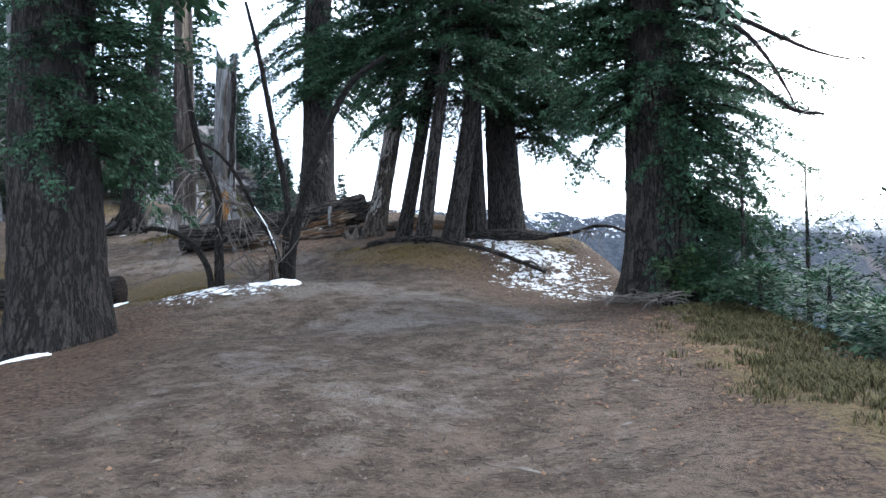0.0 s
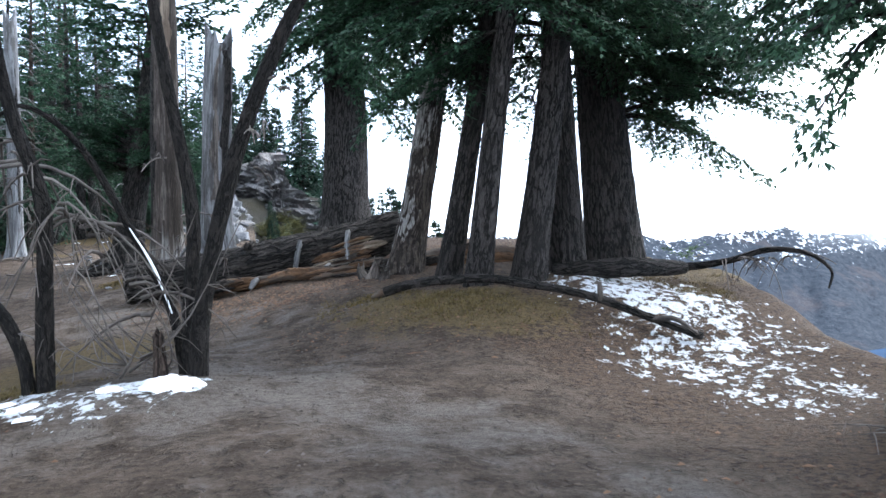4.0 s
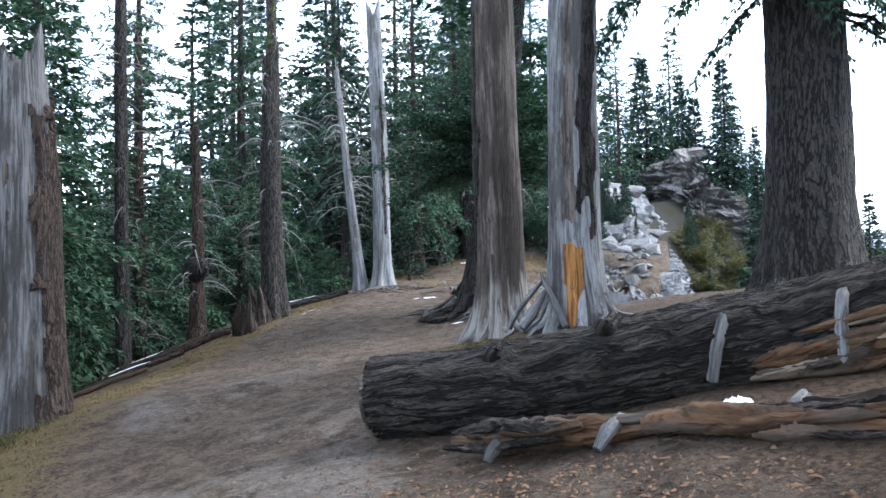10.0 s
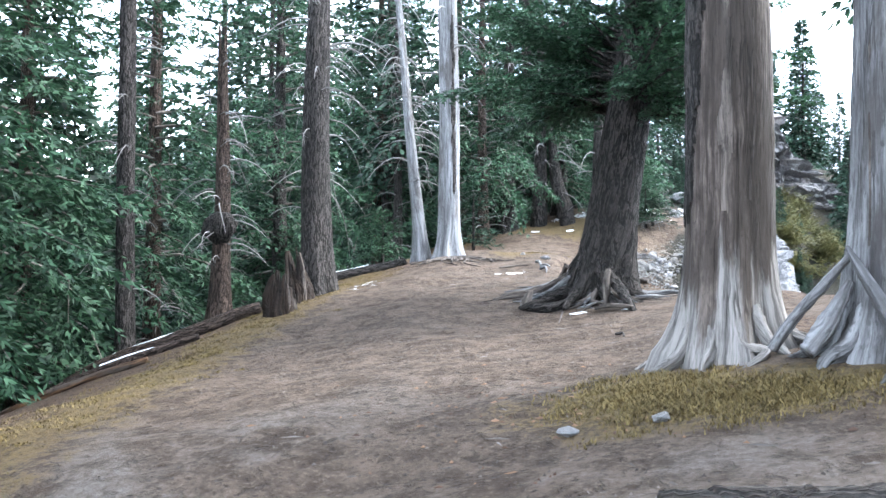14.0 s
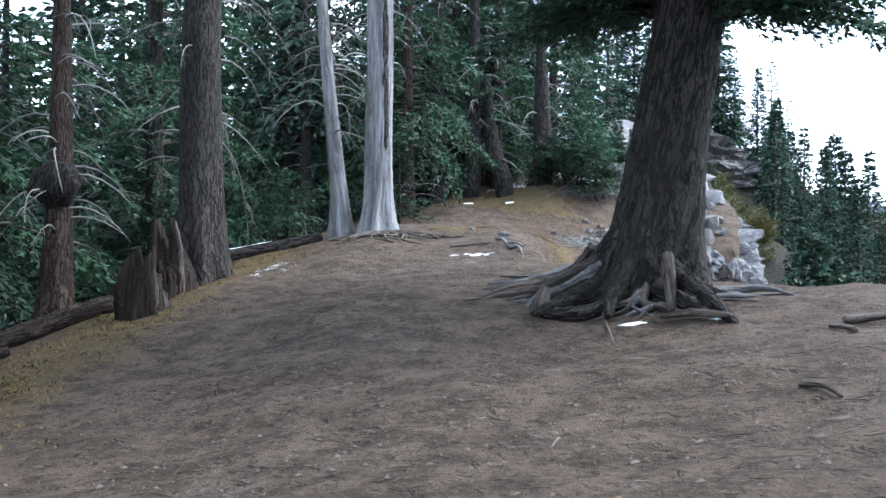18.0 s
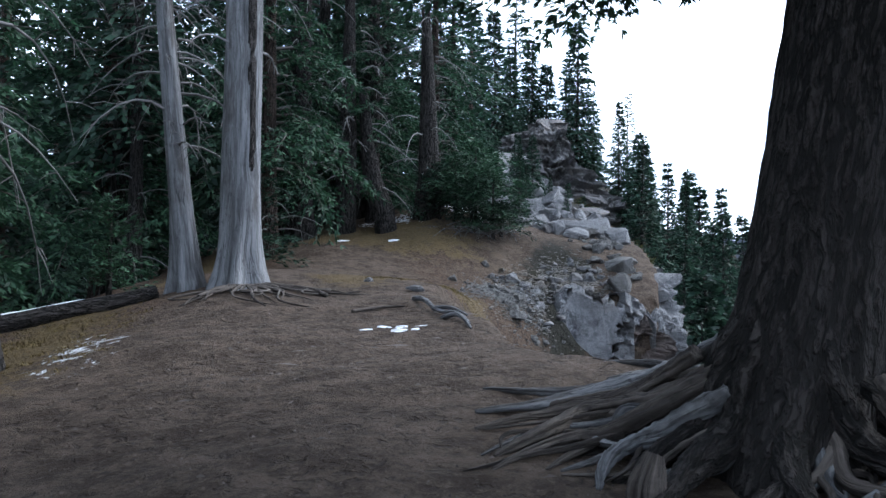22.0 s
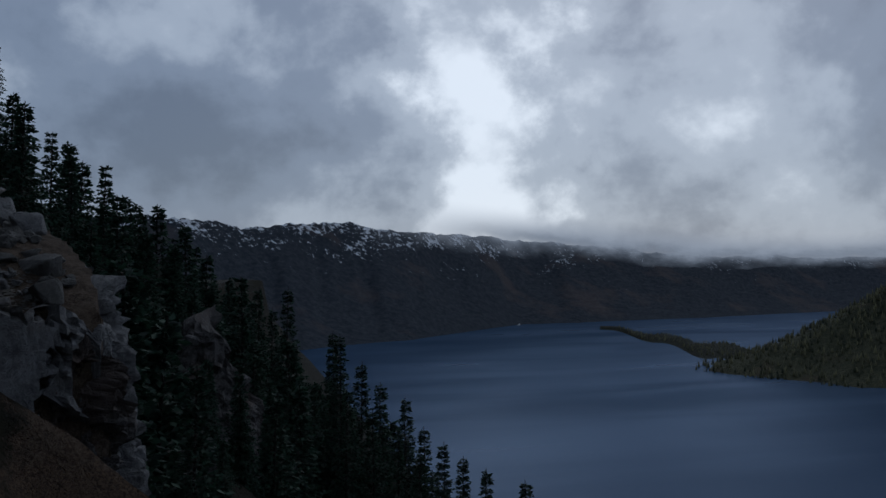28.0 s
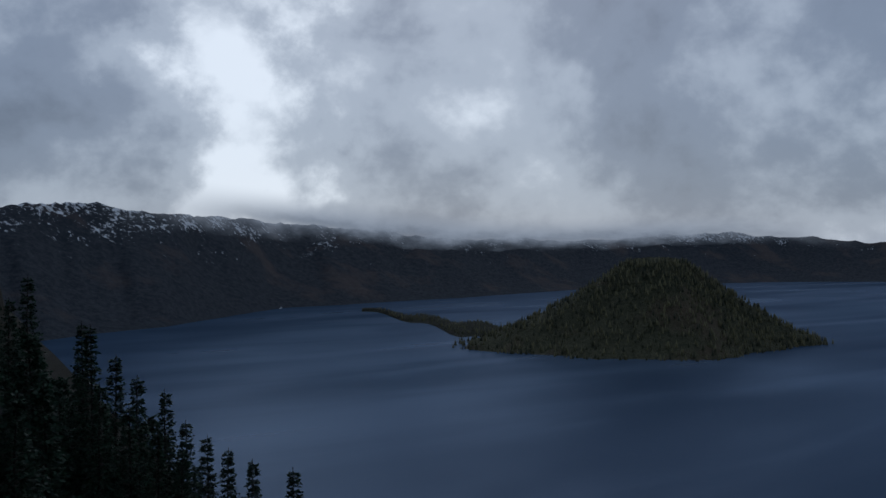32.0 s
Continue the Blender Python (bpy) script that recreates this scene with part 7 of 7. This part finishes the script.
def scatter(n, a, b, spread, size, seed, lift=0.0, flat=0.7):
    """Rocks strewn along a line on the ground."""
    rng = np.random.default_rng(seed)
    out = []
    for k in range(n):
        u = rng.random()
        x, y = a[0] + (b[0] - a[0]) * u + rng.normal(0, spread), a[1] + (b[1] - a[1]) * u + rng.normal(0, spread)
        s = size * rng.lognormal(0, 0.45)
        out.append(((x, y, float(ground(x, y)) + s * (0.15 + lift * rng.random())), (s * rng.uniform(0.7, 1.3), s * rng.uniform(0.7, 1.2), s * flat * rng.uniform(0.7, 1.2)), seed * 100 + k, rng.uniform(0, 6.3)))
    return out


rock_thing("rock_ledge", scatter(60, (-14.3, 41.6), (-15.4, 45), 0.35, 0.12, 32, 0.2), M["rock_pale"], "pale broken rock along the top of the cliff", "cliff rocks")
rock_thing("rock_ledge", scatter(40, (-16.6, 44), (-18.4, 52), 0.6, 0.18, 34, 0.2), M["rock_crag"], "grey blocks strewn on the soil above the cliff", "cliff rocks")
rock_thing("scree", scatter(300, (-15.9, 38.0), (-15.6, 40.4), 0.40, 0.05, 35, 0.2), M["rock_pale"], "loose pale stones on the crumbling slope", "cliff rocks")
rock_thing("scree", scatter(70, (-16.0, 39.4), (-14.8, 42.2), 0.4, 0.09, 36, 0.15), M["rock_grey"], "broken grey stones above the smooth face", "cliff rocks")
crag = thing("crag", (-23.5, 78, 9), "grey layered crag above the wooded slope", "rock")
rock_part(crag, "rock_face", rock_wall([(-30, 77), (-27.0, 74.4), (-24.6, 73.2), (-22.9, 73.6), (-21.6, 75), (-20.6, 77.4), (-20.2, 80.5)], [12.6, 13.4, 13.9, 13.0, 11.2, 9.6, 8.0], 0.0, 41, 0.9, (2.3, 1, 0.75), 0.17, None, 4.0), M["rock_crag"])
rock_part(crag, "lower_ledge", rock_wall([(-25.0, 72.0), (-23.2, 71.6), (-21.6, 72.6), (-20.2, 75)], [8.0, 8.6, 7.6, 6.0], 0.0, 43, 0.8, (1.8, 1, 0.7), 0.17, None, 3.0), M["rock_crag"])
rib = thing("rock_rib", (-17, 47, 4), "pale rock rib climbing towards the crag", "rock")
rock_part(rib, "rock_face", rock_wall([(-14.9, 47.5), (-16.2, 50.5), (-17.7, 53.5), (-19.3, 56.5), (-21.0, 59.2), (-22.5, 61.5), (-24.5, 64)], [3.6, 4.9, 5.6, 6.9, 8.3, 9.7, 9.3], -2.0, 47, 0.7, (1.2, 1, 1.1), 0.13, None, 1.6, 0.05, 0.42), M["rock_grey"])
rock_thing("boulder_field", scatter(120, (-15.9, 44.6), (-20.8, 57.5), 0.65, 0.30, 37, 0.3, 0.8), M["rock_grey"], "grey broken boulders heaped along the rock rib", "cliff rocks")
knob = thing("rock_rib", (-9.5, 72, -4), "weathered rock knob between the firs on the slope", "rock")
rock_part(knob, "rock_face", rock_wall([(-12.2, 71), (-10.8, 68.6), (-9.0, 68.2), (-7.4, 70), (-7.0, 73)], [-0.8, 1.6, 1.0, -1.8, -4.4], -12.0, 53, 0.45, (1.2, 1, 1.2), 0.22, None, 2.5), M["rock_dark"])
low_ = thing("rock_rib", (-6.0, 50, -10), "dark weathered outcrop low on the crater slope", "rock")
rock_part(low_, "rock_face", rock_wall([(-11.5, 47.5), (-9.5, 46.0), (-6.5, 46.4), (-3.6, 49), (-1.6, 54)], [-4.0, -4.6, -6.6, -9.0, -12.5], -18.0, 59, 0.9, (1.0, 1, 1.0), 0.2, None, 3.5), M["rock_dark"])
for t_, spots_ in ((rib, ((-17.4, 52.4, 5.4), (-19.7, 56.6, 7.0), (-22.0, 60.4, 9.1))), (knob, ((-10.4, 68.5, 0.7), (-9.2, 68.8, 0.2), (-8.0, 69.6, -1.4), (-11.4, 69.8, -0.6))), (low_, ((-9.0, 46.2, -4.8), (-7.0, 46.5, -6.4), (-5.0, 47.9, -8.0), (-10.4, 46.8, -4.4)))):
    for k, p in enumerate(spots_):
        v, f = boulder((0.5, 0.42, 0.3), 4300 + k)
        rock_part(t_, "rock_block", (v + np.array(p), f), M["rock_crag"])
for k, (x, y, n, s) in enumerate(((-12.3, 84, 26, 0.7), (-6.0, 92, 20, 0.7), (-5, 70, 34, 0.5), (-3.5, 64, 30, 0.5), (-11, 64, 26, 0.5), (-11.5, 56, 34, 0.4), (-8, 50, 40, 0.4), (-7.5, 44, 40, 0.35))):
    rock_thing("slope_rocks", scatter(n, (x - 2.5, y - 3), (x + 2.5, y + 3), 1.3, s * 0.55, 40 + k, 0.2), M["rock_dark"], "weathered rocks on the steep crater slope", "rocks on the crater slope")
for k, (x, y, s) in enumerate(((-10.7, 26.65, 0.055), (-7.5, 20.55, 0.05), (-7.05, 20.75, 0.06), (-15.2, 32.7, 0.09), (-16.0, 33.0, 0.06))):
    st = rock_thing("stone", [((x, y, float(ground(x, y)) + s * 0.3), (s * 1.4, s, s * 0.7), 5000 + k, k * 1.1)], M["rock_grey"], "small grey stone lying on the dirt", "stones on the dirt")
rng_ = np.random.default_rng(333)
for k in range(46):
    while True:
        x, y = rng_.uniform(-25, -13), rng_.uniform(55, 73)
        if 2.2 < float(side(RIM, np.array(x), np.array(y))) < 8:
            break
    bush_ = thing("shrub", on(x, y, -0.1), "olive and yellow autumn shrub on the gully slope", "shrub", "autumn shrubs in the gully")
    w_ = rng_.uniform(0.7, 1.3)
    leaves, limbs = foliage([((0, 0, 0.05), rng_.uniform(0, 6.28), w_ * rng_.uniform(0.5, 1.0), rng_.uniform(0.4, 1.4), 0.2) for q in range(16)], 0.10, 900 + k, 1.0, 0.1, 0.7)
    part("leaves", leaves, M["leaf_autumn"], bush_, "", False)
# ---- snow, grass and litter ----
def mound(cx, cy, rx, ry, h, seed, turn=0.0):
    """A thin sheet of old snow with an uneven rim."""
    rng = np.random.default_rng(seed)
    a = np.linspace(0, 2 * np.pi, 44, endpoint=False)
    rim_ = 1 + sum(rng.uniform(0.04, 0.14) * np.sin(k * a + rng.uniform(0, 6)) for k in (2, 3, 5, 7, 11))
    v, f = [], []
    for s in (1.0, 0.93, 0.75, 0.5, 0.25):
        u, w = rx * s * rim_ * np.cos(a), ry * s * rim_ * np.sin(a)
        x, y = cx + u * math.cos(turn) - w * math.sin(turn), cy + u * math.sin(turn) + w * math.cos(turn)
        z = ground(x, y) + (-0.03 if s == 1 else h * (1 - 0.6 * s * s)) + (0 if s == 1 else rng.normal(0, h * 0.12, 44))
        v.append(np.stack([x, y, z], -1))
    v.append(np.array([[cx, cy, float(ground(cx, cy)) + h]]))
    f = [(r * 44 + k, r * 44 + (k + 1) % 44, (r + 1) * 44 + (k + 1) % 44, (r + 1) * 44 + k) for r in range(4) for k in range(44)]
    f += [(176 + k, 176 + (k + 1) % 44, 220) for k in range(44)]
    return np.concatenate(v), f


for k, (x, y, rx, ry, h, tu) in enumerate(((-2.0, 11.75, 0.2, 0.17, 0.05, 0.3), (-2.35, 11.6, 0.08, 0.06, 0.03, 0.1), (-2.75, 11.25, 0.10, 0.06, 0.02, 0.5), (-2.95, 11.35, 0.08, 0.05, 0.02, 0.2), (-2.6, 11.05, 0.07, 0.04, 0.02, 0.9), (-14.12, 29.82, 0.07, 0.035, 0.012, 0.2), (-14.35, 30.0, 0.05, 0.03, 0.012, 0.5), (-14.0, 30.05, 0.09, 0.05, 0.012, 0), (-14.25, 30.15, 0.05, 0.025, 0.01, 0), (-14.2, 29.98, 0.04, 0.02, 0.01, 0.9), (-14.45, 30.12, 0.04, 0.02, 0.01, 0.9), (-14.0, 29.9, 0.04, 0.025, 0.01, 0.4),
                                          (-10.55, 26.0, 0.10, 0.05, 0.012, 0.6), (-9.9, 26.1, 0.09, 0.04, 0.012, 0.2), (-3.75, 8.1, 0.25, 0.1, 0.03, 0.4), (-3.2, 18.45, 0.1, 0.07, 0.06, 0), (-4.65, 12.1, 0.25, 0.08, 0.03, 0.2), (-20.0, 39.8, 0.14, 0.08, 0.02, 0.4), (-18.9, 40.1, 0.12, 0.07, 0.02, 0.2), (-20.4, 35.6, 0.15, 0.08, 0.02, 0.2), (-14.45, 29.8, 0.06, 0.03, 0.01, 0.4), (-14.1, 29.7, 0.06, 0.03, 0.01, 0.1))):
    v, f = mound(x, y, rx, ry, h, 400 + k, tu)
    o = np.array(on(x, y))
    ob = new("snow_patch", mesh_of("snow_patch", v - o, f, M["snow"], True))
    ob.location = o
    tagged(ob, "small patch of old white snow on the ground", "snow", "snow patches")


def blades(places, height, seed, lean=0.5):
    """Grass blades: bent strips of two quads."""
    rng = np.random.default_rng(seed)
    n = len(places)
    a, h = rng.uniform(0, 6.28, n), height * rng.uniform(0.5, 1.2, n)
    x, y = places[:, 0], places[:, 1]
    z = ground(x, y) - 0.01
    w = 0.0025 + 0.003 * rng.random(n)
    dx, dy = np.cos(a), np.sin(a)
    ln = lean * rng.uniform(0.2, 1.2, n) * h
    P = []
    for u, q in ((0, 1.0), (0.55, 0.8), (1.0, 0.1)):
        cx, cy, cz = x + dx * ln * u * u, y + dy * ln * u * u, z + h * u * (1 - 0.25 * u * lean)
        P += [np.stack([cx - dy * w * q, cy + dx * w * q, cz], -1), np.stack([cx + dy * w * q, cy - dx * w * q, cz], -1)]
    v = np.stack(P, 1).reshape(-1, 3)
    b = np.arange(n)[:, None] * 6
    f = np.concatenate([b + [0, 1, 3, 2], b + [2, 3, 5, 4]])
    return v, f


def patch(n, spots, seed):
    rng = np.random.default_rng(seed)
    out = []
    for cx, cy, rx, ry, share in spots:
        m = int(n * share)
        hubs = rng.normal(0, 0.5, (max(3, m // 26), 2)) * [rx, ry] + [cx, cy]
        out.append(hubs[rng.integers(0, len(hubs), m)] + rng.normal(0, 0.05, (m, 2)))
    return np.concatenate(out)


verge = []
for s in np.linspace(0, 1, 26):
    i_ = 2 + s * 5.0
    k = int(i_)
    p = WOOD[k] + (WOOD[k + 1] - WOOD[k]) * (i_ - k)
    verge.append((p[0] + 1.1, p[1] - 0.4, 1.0, 0.8, 0.038))
g1 = patch(26000, verge, 51)
tagged(part("grass", blades(g1, 0.045, 51, 1.1), M["grass"]), "dry yellow grass along the wood's edge", "grass", kind="stuff")
g2 = patch(24000, [(-7.0, 21.0, 0.8, 0.35, 0.3), (-7.4, 21.4, 0.5, 0.3, 0.12), (-6.4, 21.2, 0.4, 0.25, 0.1), (-0.5, 15.0, 0.9, 0.5, 0.14), (-1.6, 15.6, 0.6, 0.4, 0.05), (-16.0, 35.6, 0.5, 0.7, 0.1), (-16.0, 33.9, 0.3, 0.4, 0.06), (-3.7, 12.0, 0.6, 0.5, 0.07), (2.1, 17.0, 0.5, 0.8, 0.06)], 52)
tagged(part("grass", blades(g2, 0.05, 52, 0.9), M["grass"]), "tufts of straw-coloured grass by trunks and stones", "grass", kind="stuff")
g3 = patch(26000, [(3.5, 8.0, 0.6, 1.6, 0.4), (3.6, 9.8, 0.5, 0.9, 0.25), (3.3, 5.4, 0.7, 1.2, 0.3), (-11.5, 18.0, 0.9, 0.5, 0.15)], 53)
tagged(part("grass", blades(g3, 0.085, 53, 0.9), M["grass_green"]), "olive grass at the foot of the trailside trees", "grass", kind="stuff")


def chips(n, spots, size, seed, mat, name, label, thin=0.3):
    """Strewn chips, needles and clods: small bent flakes."""
    rng = np.random.default_rng(seed)
    P = np.concatenate([rng.normal(0, 0.55, (int(n * w), 2)) * [rx, ry] + [cx, cy] for cx, cy, rx, ry, w in spots])
    m = len(P)
    a = rng.uniform(0, 6.28, m)
    L, W = size * rng.lognormal(0, 0.6, m), size * thin * rng.lognormal(0, 0.4, m)
    z = ground(P[:, 0], P[:, 1]) + 0.004
    c, s = np.cos(a), np.sin(a)
    top = 0.25 * W + 0.004
    q = []
    for u, w, h in ((-1, -0.6, 0.0), (-0.8, 0.7, 0.0), (1, 0.5, 0.0), (0.9, -0.8, 0.0), (0.1, 0.1, 1.0)):
        q.append(np.stack([P[:, 0] + c * L * u * 0.5 - s * W * w, P[:, 1] + s * L * u * 0.5 + c * W * w, z - 0.006 + h * (top + 0.006)], -1))
    v = np.stack(q, 1).reshape(-1, 3)
    b = np.arange(m)[:, None] * 5
    f = np.concatenate([b + [0, 4, 1], b + [1, 4, 2], b + [2, 4, 3], b + [3, 4, 0]])[:, ::-1]
    return tagged(part(name, (v, f), mat, None, label, False), label, "litter", kind="stuff")


chips(4200, [(-2.8, 17.0, 1.6, 0.9, 0.3), (-4.2, 17.4, 1.4, 0.8, 0.2), (-0.8, 14.6, 1.6, 1.0, 0.15), (-4.5, 10.0, 1.8, 3.0, 0.15), (2.3, 7.5, 1.3, 3.2, 0.45), (-8, 21, 1.5, 1.2, 0.05), (-1.5, 3, 2.5, 3, 0.05)], 0.03, 61, M["needle_litter"], "bark_chips", "bark chips and needles strewn on the ground")
chips(3600, [(-15.9, 39.0, 0.5, 1.3, 0.7), (-15.2, 41.4, 0.7, 1.0, 0.3)], 0.055, 64, M["rock_pale"], "gravel", "pale gravel on the crumbling slope", 0.7)
chips(5200, [(0.0, 5, 1.8, 5.5, 0.25), (-2.0, 13, 1.6, 2.0, 0.15), (-6.5, 18.5, 2.2, 2.0, 0.15), (-11, 23.5, 3.0, 2.6, 0.3), (-14, 29, 1.8, 2.4, 0.15)], 0.022, 62, M["clod"], "soil_crumbs", "crumbs of trodden soil on the trail")
chips(260, [(0.0, 5, 2.5, 5.5, 0.2), (-3.0, 16, 2.6, 1.6, 0.3), (-7.5, 19.5, 2.2, 1.5, 0.15), (-9.5, 24, 2.5, 1.6, 0.2), (-14, 29, 1.8, 2.4, 0.15)], 0.10, 63, M["twig"], "twig_litter", "short dry twigs lying on the dirt", 0.05)
